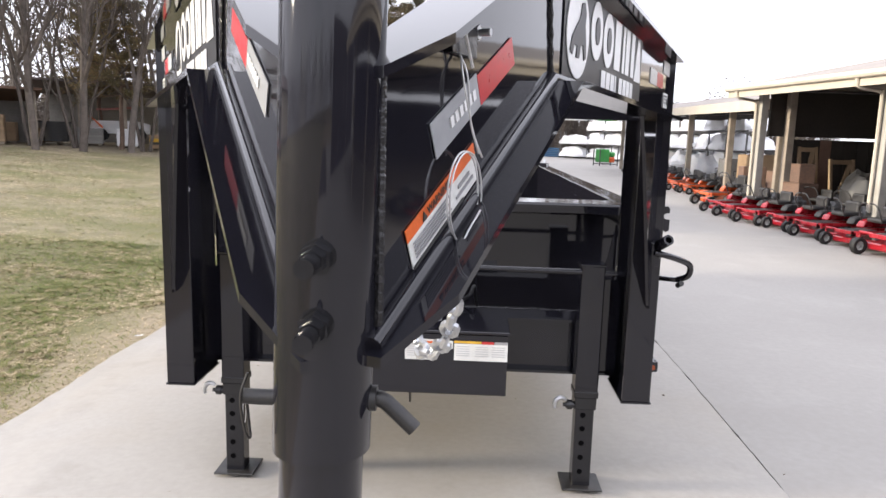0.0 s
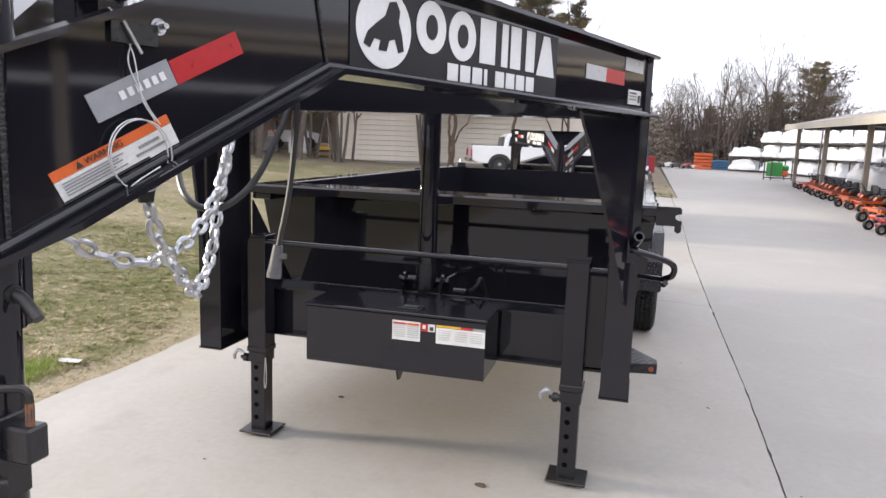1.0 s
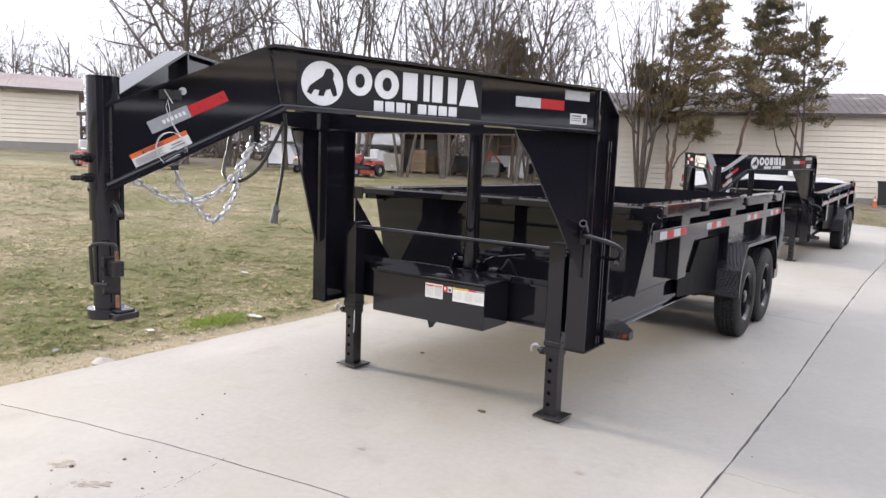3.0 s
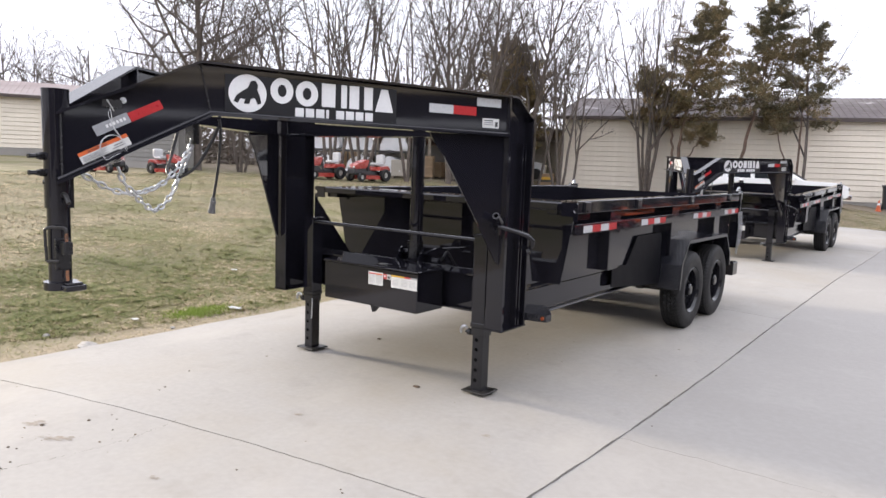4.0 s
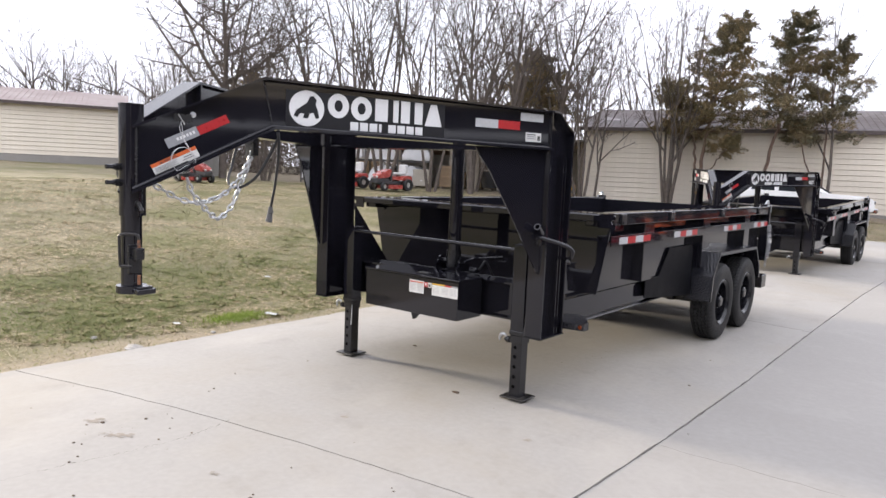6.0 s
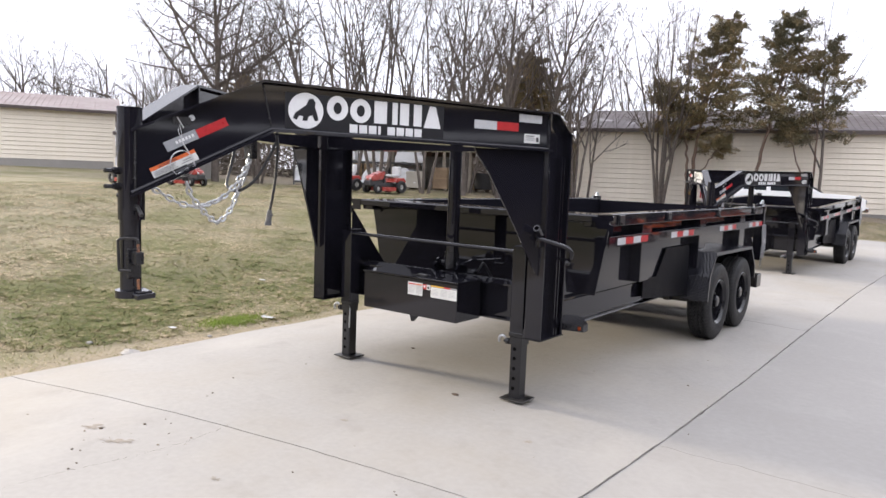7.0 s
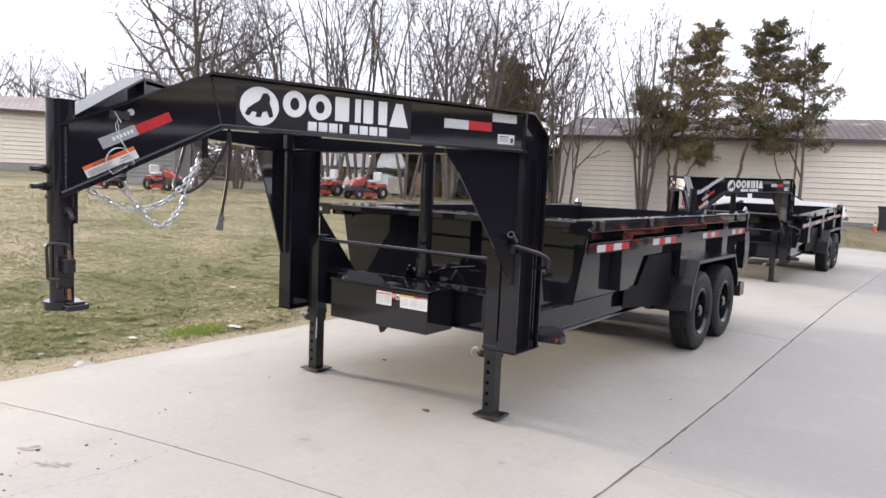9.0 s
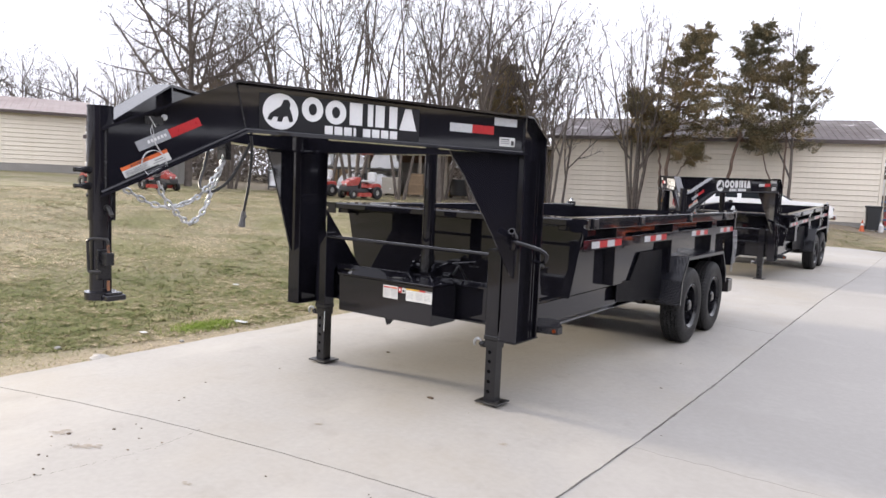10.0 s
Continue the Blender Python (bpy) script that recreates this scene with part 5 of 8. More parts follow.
# ---- materials of the surroundings ----
WRAP = material("white_shrink_wrap", (0.78, 0.78, 0.79), (0.66, 0.67, 0.69), 1.4, 0.35, 0.12, bump=0.5, bump_scale=5, per_piece=0.06)
RACK_STEEL = material("dark_rack_steel", (0.06, 0.065, 0.07), (0.1, 0.09, 0.085), 5, 0.5, 0.1, metal=0.3)
POST_WOOD = material("weathered_post_wood", (0.3108, 0.2664, 0.2146), (0.2072, 0.1739, 0.1406), 3, 0.8, 0.08, bump=0.3, bump_scale=30)
POST_PALE = material("pale_painted_post", (0.36, 0.347, 0.315), (0.27, 0.258, 0.232), 3, 0.75, 0.08, bump=0.2, bump_scale=25)
SHINGLE = material("grey_brown_shed_roof", (0.2664, 0.2368, 0.2146), (0.2146, 0.1924, 0.1739), 1.2, 0.85, 0.08, bump=0.3, bump_scale=25)
FASCIA = material("cream_fascia", (0.4588, 0.4218, 0.3552), (0.3996, 0.3626, 0.3034), 2, 0.6, 0.08)
# near-black boards; the shed interior's shade is put into this colour
DARK_SHADED_BOARD = material("dark_shaded_boards", (0.035, 0.029, 0.024), (0.022, 0.019, 0.016), 2, 0.9, 0.06, bump=0.2, bump_scale=12)
GREY_BOARD = material("weathered_grey_boards", (0.2516, 0.2442, 0.2294), (0.1776, 0.1702, 0.1591), 1.5, 0.8, 0.08, bump=0.2, bump_scale=14, per_piece=0.08)
BROWN_BOARD = material("brown_boards", (0.17, 0.1, 0.07), (0.1, 0.065, 0.05), 2, 0.8, 0.08, per_piece=0.1)
CRATE_WOOD = material("crate_plywood", (0.3108, 0.222, 0.1332), (0.222, 0.148, 0.0888), 2.5, 0.75, 0.08, per_piece=0.12)
MOWER_RED = material("mower_red", (0.296, 0.0089, 0.0178), (0.222, 0.0067, 0.0133), 5, 0.28, 0.08, coat=0.4, per_piece=0.1)
TRACTOR_RED = material("tractor_orange_red", (0.3, 0.04, 0.03), (0.24, 0.032, 0.025), 5, 0.28, 0.08, coat=0.4, per_piece=0.06)
MOWER_ORANGE = material("mower_orange", (0.5328, 0.0962, 0.0222), (0.444, 0.074, 0.0185), 5, 0.3, 0.08, coat=0.3, per_piece=0.08)
MOWER_GREEN = material("machine_green", (0.0444, 0.2664, 0.0592), (0.037, 0.2072, 0.0444), 5, 0.35, 0.08)
SEAT_GREY = material("grey_vinyl_seat", (0.48, 0.48, 0.48), (0.38, 0.38, 0.385), 9, 0.55, 0.08)
SEAT_BLACK = material("black_vinyl_seat", (0.03, 0.03, 0.032), None, 9, 0.5, 0.08)
ENGINE = material("engine_dark_grey", (0.06, 0.06, 0.062), (0.14, 0.14, 0.14), 14, 0.45, 0.1, metal=0.3)
HUB = material("pale_wheel_hub", (0.407, 0.3996, 0.3848), (0.333, 0.3256, 0.3108), 9, 0.5, 0.1)
FADED_RED = material("faded_red_metal", (0.34, 0.13, 0.12), (0.26, 0.1, 0.09), 3, 0.5, 0.1)
CAR_WHITE = material("white_car_paint", (0.8, 0.8, 0.8), (0.76, 0.76, 0.765), 2, 0.2, 0.05, coat=0.6)
CAR_GLASS = material("tinted_glass", (0.02, 0.024, 0.028), None, 2, 0.05, 0.02, spec=0.4)
CHROME = material("bright_chrome", (0.6, 0.6, 0.62), (0.5, 0.5, 0.52), 5, 0.12, 0.04, metal=1.0)
CONE_ORANGE = material("cone_orange", (0.592, 0.1184, 0.037), None, 6, 0.5, 0.05)
BIN_BLACK = material("black_bin_plastic", (0.02, 0.022, 0.024), None, 6, 0.5, 0.08)
BLUE_STEEL = material("blue_rack_paint", (0.0296, 0.1184, 0.2516), (0.037, 0.0962, 0.1924), 4, 0.45, 0.1)
CONTAINER_RED = material("red_box_paint", (0.3108, 0.0222, 0.0259), (0.2516, 0.0185, 0.0222), 3, 0.45, 0.1)
STONE = material("pale_stone", (0.3108, 0.296, 0.2738), (0.222, 0.2072, 0.1924), 8, 0.85, 0.05, bump=0.4, bump_scale=25)
PAPER = material("litter_paper", (0.5328, 0.5328, 0.518), None, 20, 0.7, 0.05)
DEAD_LEAF = material("dead_leaf", (0.1, 0.066, 0.042), (0.055, 0.038, 0.026), 30, 0.8, 0.05)
DIRT = material("dry_dirt", (0.1776, 0.1258, 0.0814), (0.111, 0.0814, 0.0555), 14, 0.95, 0.03)

DIRT_FILM = material("dried_dirt_film", (0.215, 0.175, 0.135), (0.28, 0.255, 0.225), 45, 0.95, 0.03)


def leaf_material(name, cols):
    m = bpy.data.materials.new(name)
    m.use_nodes = True
    n, l = m.node_tree.nodes, m.node_tree.links
    b = n["Principled BSDF"]
    geo, ramp = n.new("ShaderNodeNewGeometry"), n.new("ShaderNodeValToRGB")
    e = ramp.color_ramp.elements
    e[0].color, e[1].color = (*cols[0], 1), (*cols[-1], 1)
    for i, c in enumerate(cols[1:-1]):
        k = e.new((i + 1) / (len(cols) - 1))
        k.color = (*c, 1)
    tc, clump, span, add = n.new("ShaderNodeTexCoord"), n.new("ShaderNodeTexNoise"), n.new("ShaderNodeMapRange"), n.new("ShaderNodeMath")
    clump.inputs["Scale"].default_value, clump.inputs["Detail"].default_value = 0.9, 3
    span.inputs[1].default_value, span.inputs[2].default_value, span.inputs[3].default_value, span.inputs[4].default_value = 0.35, 0.65, -0.25, 0.5
    add.operation = "MULTIPLY_ADD"
    add.inputs[1].default_value = 0.7
    l.new(tc.outputs["Object"], clump.inputs["Vector"])
    l.new(clump.outputs["Fac"], span.inputs[0])
    l.new(geo.outputs["Random Per Island"], add.inputs[0])
    l.new(span.outputs[0], add.inputs[2])
    l.new(add.outputs[0], ramp.inputs[0])
    l.new(ramp.outputs[0], b.inputs["Base Color"])
    b.inputs["Roughness"].default_value = 0.8
    return m


CEDAR_LEAF = leaf_material("cedar_sprays", [(0.075, 0.067, 0.032), (0.122, 0.1, 0.046), (0.18, 0.13, 0.058), (0.245, 0.16, 0.074)])
CEDAR_DARK = leaf_material("dark_cedar_sprays", [(0.058, 0.056, 0.032), (0.095, 0.084, 0.044), (0.155, 0.12, 0.058), (0.21, 0.142, 0.068)])
SCRUB = leaf_material("winter_scrub", [(0.0666, 0.0518, 0.0407), (0.1036, 0.0814, 0.0666), (0.148, 0.1221, 0.1036), (0.0814, 0.074, 0.0444)])
GREEN_BLADE = leaf_material("fresh_green_grass", [(0.17, 0.24, 0.035), (0.23, 0.3, 0.05), (0.28, 0.32, 0.08)])


# ---- trees ----
def tubes_mesh(name, segs, mat, sides=4):
    """Tapered limbs as one mesh: segs is a list of (p0, p1, r0, r1)."""
    n = len(segs)
    P0, P1 = np.array([s[0] for s in segs]), np.array([s[1] for s in segs])
    R0, R1 = np.array([s[2] for s in segs]), np.array([s[3] for s in segs])
    D = P1 - P0
    D /= np.maximum(1e-6, np.linalg.norm(D, axis=1))[:, None]
    ref = np.where(np.abs(D[:, 2:3]) > 0.9, np.array([[1.0, 0, 0]]), np.array([[0, 0, 1.0]]))
    U = np.cross(D, ref)
    U /= np.linalg.norm(U, axis=1)[:, None]
    V = np.cross(D, U)
    verts = np.empty((n, 2, sides, 3))
    for k in range(sides):
        a = 2 * math.pi * k / sides
        o = U * math.cos(a) + V * math.sin(a)
        verts[:, 0, k] = P0 + o * R0[:, None]
        verts[:, 1, k] = P1 + o * R1[:, None]
    base = np.arange(n)[:, None] * (2 * sides)
    faces = []
    for k in range(sides):
        k2 = (k + 1) % sides
        faces.append(np.concatenate([base + k, base + k2, base + sides + k2, base + sides + k], 1))
    return finish(name, verts.reshape(-1, 3), np.concatenate(faces), mat, True)


LIMB_STEPS = (9, 6, 4, 2, 1)


def limb(rng, p, d, length, r, level, spread, counts, segs):
    """A tapering limb that sweeps upward in short pieces and carries smaller limbs along its length."""
    steps = LIMB_STEPS[level]
    line, end = [(p, d, r)], r * (0.22 if level else 0.12)
    for i in range(steps):
        d = d + rng.normal(0, (0.035, 0.075, 0.1, 0.12, 0.1)[level], 3) + np.array([0, 0, 0.0 if level == 0 else 0.07])
        d = d / np.linalg.norm(d)
        q = p + d * length / steps
        r2 = r + (end - r) / (steps - i)
        segs[level].append((p, q, r, r2))
        p, r = q, r2
        line.append((p, d, r))
    if level >= len(counts):
        return
    turn = rng.random() * 6.283
    for k in range(counts[level]):
        f = (0.2 if level == 0 else 0.16) + (0.97 - 0.2) * (k + rng.random() * 0.8) / counts[level]
        g = f * steps
        i = min(steps - 1, int(g))
        (pa, da, ra), (pb, db, rb) = line[i], line[i + 1]
        q, dd, rr = pa + (pb - pa) * (g - i), db, ra + (rb - ra) * (g - i)
        turn += 2.4 + rng.normal(0, 0.4)
        ref = np.cross(dd, [0.3, 0.2, 1.0])
        ref /= np.linalg.norm(ref)
        oth = np.cross(dd, ref)
        tilt = spread * rng.uniform(0.75, 1.3) * (1.0 if level == 0 else 1.15)
        nd = dd * math.cos(tilt) + (ref * math.cos(turn) + oth * math.sin(turn)) * math.sin(tilt)
        share = (0.62, 0.55, 0.6, 0.7)[level] * (1 - (0.55 if level == 0 else 0.4) * f) * rng.uniform(0.7, 1.2)
        limb(rng, q, nd, length * share, min(rr * 0.72, r * 9 + rr * 0.4), level + 1, spread, counts, segs)


def bare_tree_meshes(seed, height, stems=1, spread=0.6, counts=(13, 7, 5, 2), girth=0.014, fine=0.0085):
    """A leafless tree: one or more stems, long rising limbs and three orders of twigs."""
    rng = np.random.default_rng(seed)
    segs = [[], [], [], [], []]
    for s in range(stems):
        a = 6.283 * s / stems + rng.random()
        out = (0.03 if stems == 1 else 0.13) + 0.07 * rng.random()
        d = np.array([math.cos(a) * out, math.sin(a) * out, 1.0])
        p = np.array([math.cos(a), math.sin(a), 0]) * (0 if stems == 1 else 0.16) + np.array([0, 0, -0.15])
        limb(rng, p, d / np.linalg.norm(d), height * rng.uniform(0.86, 1.0), height * girth * (1 if stems == 1 else 0.8), 0, spread, counts, segs)
    crown = [(a, b, max(r0, fine), max(r1, fine * 0.75)) for level in segs[2:] for a, b, r0, r1 in level]
    return tubes_mesh("trunk", segs[0] + segs[1], BARK, 6), tubes_mesh("crown", crown, TWIG, 3)


def sprays(rng, centres, sizes, count, length, mat, name, slim=1.0, flat_by=0.55):
    """Many small flat sprays about the given centres."""
    c = np.repeat(np.array(centres), count, 0)
    s = np.repeat(np.array(sizes), count)
    n = len(c)
    o = rng.normal(0, 0.5, (n, 3)) * s[:, None] * np.array([1, 1, flat_by])
    p = c + o
    a = rng.random(n) * 6.283
    el = rng.normal(0.15, 0.5, n)
    d = np.stack([np.cos(a) * np.cos(el), np.sin(a) * np.cos(el), np.sin(el)], 1)
    w = np.cross(d, rng.normal(0, 1, (n, 3)))
    w /= np.maximum(1e-6, np.linalg.norm(w, axis=1))[:, None]
    L = length * (0.6 + 0.8 * rng.random(n))[:, None]
    w = w * slim
    v = np.stack([p - w * L * 0.16, p + d * L * 0.5 - w * L * 0.24, p + d * L, p + d * L * 0.45 + w * L * 0.26], 1)
    return finish(name, v.reshape(-1, 3), np.arange(4 * n).reshape(-1, 4), mat)


def cedar_meshes(seed, stems, leaf, twigs=9, tufts=40):
    """Each stem: its line of points, foot radius, height where the crown begins, reach of the limbs and their number.
    Limbs rise from the stem, carry side twigs, and the twigs carry slim feathery sprays."""
    rng = np.random.default_rng(seed)
    segs, P, D = [], [], []
    for line, girth, low, reach, limbs in stems:
        pts = np.array([tuple(p) for p in curve_pts(line, 6)])
        pts[1:] += rng.normal(0, 0.03, (len(pts) - 1, 3))
        n = len(pts)
        rad = [girth * (1 - 0.88 * i / (n - 1)) for i in range(n)]
        for i in range(n - 1):
            segs.append((pts[i], pts[i + 1], rad[i], rad[i + 1]))
        top = pts[-1][2]
        for k in range(limbs):
            f = (k + rng.random()) / limbs
            z = low + (top - low) * f
            i = int(np.argmin(np.abs(pts[:, 2] - z)))
            q = pts[i]
            a = 2.4 * k + rng.normal(0, 0.5)
            L = reach * min(1.0, (1 - f) * 1.2 + 0.13) * min(1.0, 0.78 + 1.5 * f) * rng.uniform(0.3, 1.3)
            rise = rng.normal(0.12 + 0.5 * f, 0.2)
            out = np.array([math.cos(a), math.sin(a), 0.0])
            way = [q + out * L * u + np.array([0, 0, L * (rise * u - 0.12 * u * u)]) for u in (0, 0.35, 0.7, 1.0)]
            r0 = max(0.012, min(rad[i] * 0.45, 0.035))
            for j in range(3):
                segs.append((way[j], way[j + 1], r0 * (1 - 0.27 * j), r0 * (1 - 0.27 * (j + 1))))
            for t in range(twigs):
                u = 0.28 + 0.72 * (t + rng.random()) / twigs
                c = q + out * L * u + np.array([0, 0, L * (rise * u - 0.12 * u * u)])
                side = np.cross(out, [0, 0, 1.0]) * (1 if t % 2 else -1)
                d = out * rng.uniform(0.35, 0.9) + side * rng.uniform(0.2, 0.9) + np.array([0, 0, rng.normal(0.28, 0.3)])
                d /= np.linalg.norm(d)
                tl = rng.uniform(0.22, 0.5) * (0.55 + 0.45 * min(1.0, L))
                segs.append((c, c + d * tl, 0.007, 0.003))
                for m in range(tufts):
                    v = rng.random() ** 0.7
                    P.append(c + d * tl * v + rng.normal(0, 0.05, 3))
                    D.append(d * 0.6 + rng.normal(0, 0.5, 3) + np.array([0, 0, 0.12]))
    P, D = np.array(P), np.array(D)
    D /= np.linalg.norm(D, axis=1)[:, None]
    n = len(P)
    W = np.cross(D, rng.normal(0, 1, (n, 3)))
    W /= np.maximum(1e-6, np.linalg.norm(W, axis=1))[:, None]
    L = (0.08 + 0.1 * rng.random(n))[:, None]
    v = np.stack([P - W * L * 0.07, P + D * L * 0.5 - W * L * 0.12, P + D * L, P + D * L * 0.45 + W * L * 0.12], 1)
    return tubes_mesh("trunk", segs, BARK_RED, 6), finish("crown", v.reshape(-1, 3), np.arange(4 * n).reshape(-1, 4), leaf)


def plant(meshes, x, y, label, turn=0.0, size=1.0, group="", z=None):
    ob = new("tree")
    ob.matrix_basis = Matrix.Translation((x, y, float(ground_z(np.array(x), np.array(y))) if z is None else z)) @ Matrix.Rotation(turn, 4, "Z") @ Matrix.Diagonal((size, size, size, 1))
    tagged(ob, label, "tree", group)
    for nm, me in zip(("trunk", "crown"), meshes):
        c = new(nm, me)
        c.parent = ob
    return ob


def build_trees():
    tall = [bare_tree_meshes(s, 11.5, 1, 0.6, (11, 6, 4, 2), 0.0135, 0.008) for s in (11, 12, 13, 14)]
    multi = [bare_tree_meshes(s, 11.0, k, 0.6, (5, 5, 4, 1), 0.009, 0.0072) for s, k in ((21, 4), (22, 5), (23, 3))]
    wide = bare_tree_meshes(31, 11.5, 1, 0.95, (20, 8, 7, 2), 0.014, 0.0075)
    rng = random.Random(8)
    bare = "tall leafless winter tree with fine grey twigs"
    # fan of stems and the cedars before the cream building
    plant(bare_tree_meshes(22, 10.5, 6, 0.5, (5, 5, 4, 2), 0.0105, 0.0062), -9.2, 32.8, "leafless tree with a fan of grey stems", 0.4)
    facing = radians(17)
    plant(cedar_meshes(41, [([(0, 0, -0.1), (0.05, 0, 2.0), (0.3, 0, 4.0), (0.75, 0.1, 6.5), (1.2, 0.1, 8.6)], 0.12, 3.7, 2.45, 96),
                            ([(-0.1, 0.05, -0.1), (-0.2, 0.1, 1.6), (-0.3, 0.2, 3.1), (-0.8, 0.3, 4.4), (-1.7, 0.3, 5.7)], 0.09, 3.3, 1.6, 46),
                            ([(0.05, 0, 1.1), (0.5, -0.15, 1.9), (1.0, -0.2, 2.7), (1.4, -0.2, 3.3)], 0.05, 2.6, 0.75, 15)], CEDAR_LEAF), -7.85, 33.05, "bronzed winter cedar with a forked reddish trunk", facing)
    plant(cedar_meshes(42, [([(0, 0, -0.1), (0.12, 0, 2.0), (0.5, 0, 4.2), (0.85, 0, 6.4), (1.15, 0, 8.7)], 0.11, 3.75, 2.3, 92)], CEDAR_DARK), -5.2, 33.85, "dark green cedar with an open crown", facing)
    plant(cedar_meshes(43, [([(-0.05, 0, -0.1), (-0.3, 0, 1.5), (-0.85, 0, 3.1), (-1.1, 0, 4.2)], 0.06, 3.2, 0.7, 12),
                            ([(0.1, 0, -0.1), (0.12, 0, 3.0), (0.2, 0, 5.4), (0.3, 0, 7.4)], 0.06, 3.3, 1.85, 46)], CEDAR_DARK), -2.95, 34.45, "slender dark cedar beside the cream building", facing)
    plant(bare_tree_meshes(51, 10.5, 1, 0.6, (8, 5, 4, 2), 0.0075, 0.0065), -2.6, 34.3, "thin leaning leafless tree by the cream building", 0.5)
    plant(bare_tree_meshes(52, 8.0, 1, 0.55, (9, 5, 4, 2), 0.0085, 0.0065), -12.3, 31.3, "thin leafless sapling beside the yard", 0.0)
    dark = cedar_meshes(44, [([(0, 0, -0.1), (0.1, 0, 2.5), (0, 0.1, 5.0), (0.1, 0, 7.2)], 0.12, 2.6, 2.2, 90)], CEDAR_LEAF)
    plant(dark, -38.0, 30.0, "dark dense cedar behind the yard", 1.4, 0.95)
    plant(dark, -44.0, 36.0, "dark dense cedar behind the yard", 2.4, 0.9)
    for k, (x, y, sc) in enumerate(((-15.0, 30.4, 0.92), (-17.5, 33.5, 1.05))):
        plant(dark, x, y, "olive cedar spreading over the open barn", 0.7 + 2 * k, sc)
    for k, (x, y) in enumerate(((-17.6, 28.4), (-16.2, 29.2), (-13.9, 30.3))):
        plant(multi[k % 3], x, y, "leafless tree with a clump of grey stems", 1.1 * k, 0.95, "clumped trees before the barn")
    # trees along the yard
    for k, (az, dist, sz) in enumerate(((45.6, 33, 1.1), (43.3, 34, 1.15), (39.5, 32.5, 1.0), (36.3, 33, 0.95), (33.5, 33.5, 1.0), (30.5, 34, 0.95), (48.5, 35, 0.9), (27.5, 34, 0.9), (52.6, 37, 0.95), (59.5, 39, 0.75))):
        a = radians(az)
        plant((multi + tall)[k % 7], 3.5 - math.sin(a) * dist, -0.6 + math.cos(a) * dist, bare, k * 1.3, sz, "trees along the yard")
    plant(wide, 3.5 - math.sin(radians(55.8)) * 37, -0.6 + math.cos(radians(55.8)) * 37, "broad spreading leafless tree", 0.6, 1.2)
    # woods behind
    for k in range(15):
        az = 10 + k * 4.3 + rng.uniform(-0.8, 0.8)
        dist = rng.uniform(46, 60) if az < 57 else rng.uniform(61, 66)
        a = radians(az)
        size = rng.uniform(0.85, 1.25) * (0.85 if az > 58 else 1.0)
        plant((tall + multi)[rng.randrange(7)], 3.5 - math.sin(a) * dist, -0.6 + math.cos(a) * dist, bare, rng.uniform(0, 6), size, "woods behind the yard", 0.4)
    for k in range(9):
        a, dist = radians(57 + 1.9 * k + rng.uniform(-0.5, 0.5)), rng.uniform(60, 68)
        plant((multi + tall)[(2 * k) % 7], 3.5 - math.sin(a) * dist, -0.6 + math.cos(a) * dist, bare, rng.uniform(0, 6), rng.uniform(0.75, 1.0), "woods behind the yard", 0.6)
    for k in range(24):
        plant(tall[k % 4] if k % 3 else multi[k % 3], 1.0 + k * 0.78 + rng.uniform(-0.6, 0.6), rng.uniform(66, 76), bare, rng.uniform(0, 6), rng.uniform(0.6, 0.92), "woods at the end of the drive", 0)
    for k in range(9):
        plant((tall + multi)[k % 7], -8.0 + k + rng.uniform(-0.4, 0.4), rng.uniform(72, 80), bare, rng.uniform(0, 6), rng.uniform(0.55, 0.72), "woods at the end of the drive", 0)
    ever = cedar_meshes(45, [([(0, 0, -0.1), (0.1, 0, 3.0), (0, 0.1, 5.5), (0, 0, 8.0)], 0.14, 0.8, 3.3, 130)], CEDAR_DARK)
    plant(ever, 15.4, 71, "broad evergreen at the end of the drive", 0, 1.15)
    plant(ever, 12.6, 73, "broad evergreen at the end of the drive", 2, 0.85)
    plant(ever, 7.0, 75, "broad evergreen at the end of the drive", 1, 0.7)
    # scrub under the far woods
    r2 = np.random.default_rng(9)
    cs, sz = [], []
    for k in range(420):
        if k < 240:
            az = radians(r2.uniform(2, 74))
            dist = r2.uniform(47, 58) if az < 1.0 else r2.uniform(61, 68)
            cs.append((3.5 - math.sin(az) * dist, -0.6 + math.cos(az) * dist, r2.uniform(0.8, 3.4)))
        else:
            cs.append((r2.uniform(0, 34), r2.uniform(66, 78), abs(r2.normal(0, 2.4)) + 0.4))
        sz.append(r2.uniform(0.8, 1.8))
    solo("woodland_scrub", sprays(r2, cs, sz, 240, 0.42, SCRUB, "woodland_scrub", 0.35, 0.9), None, "brown leafless undergrowth along the woods", "undergrowth", kind="stuff")
    stems = []
    for k in range(1500):
        x, y = r2.uniform(-1, 34), r2.uniform(66, 76)
        h = r2.uniform(2.0, 6.0) * (1.0 if x < 15 else 0.62)
        top = np.array([x + r2.normal(0, 0.6), y + r2.normal(0, 0.6), h])
        stems.append((np.array([x, y, -0.1]), top, 0.05, 0.012))
        for q in range(4):
            u = r2.uniform(0.3, 0.95)
            a = np.array([x, y, 0]) * (1 - u) + top * u
            a[2] = h * u
            stems.append((a, a + np.array([r2.normal(0, 0.7), r2.normal(0, 0.7), r2.uniform(0.4, 1.4)]), 0.022, 0.008))
    solo("thicket", tubes_mesh("thicket", stems, TWIG, 3), None, "brown leafless thicket at the end of the drive", "thicket", kind="stuff")
    # woods all round behind the camera
    segs = []
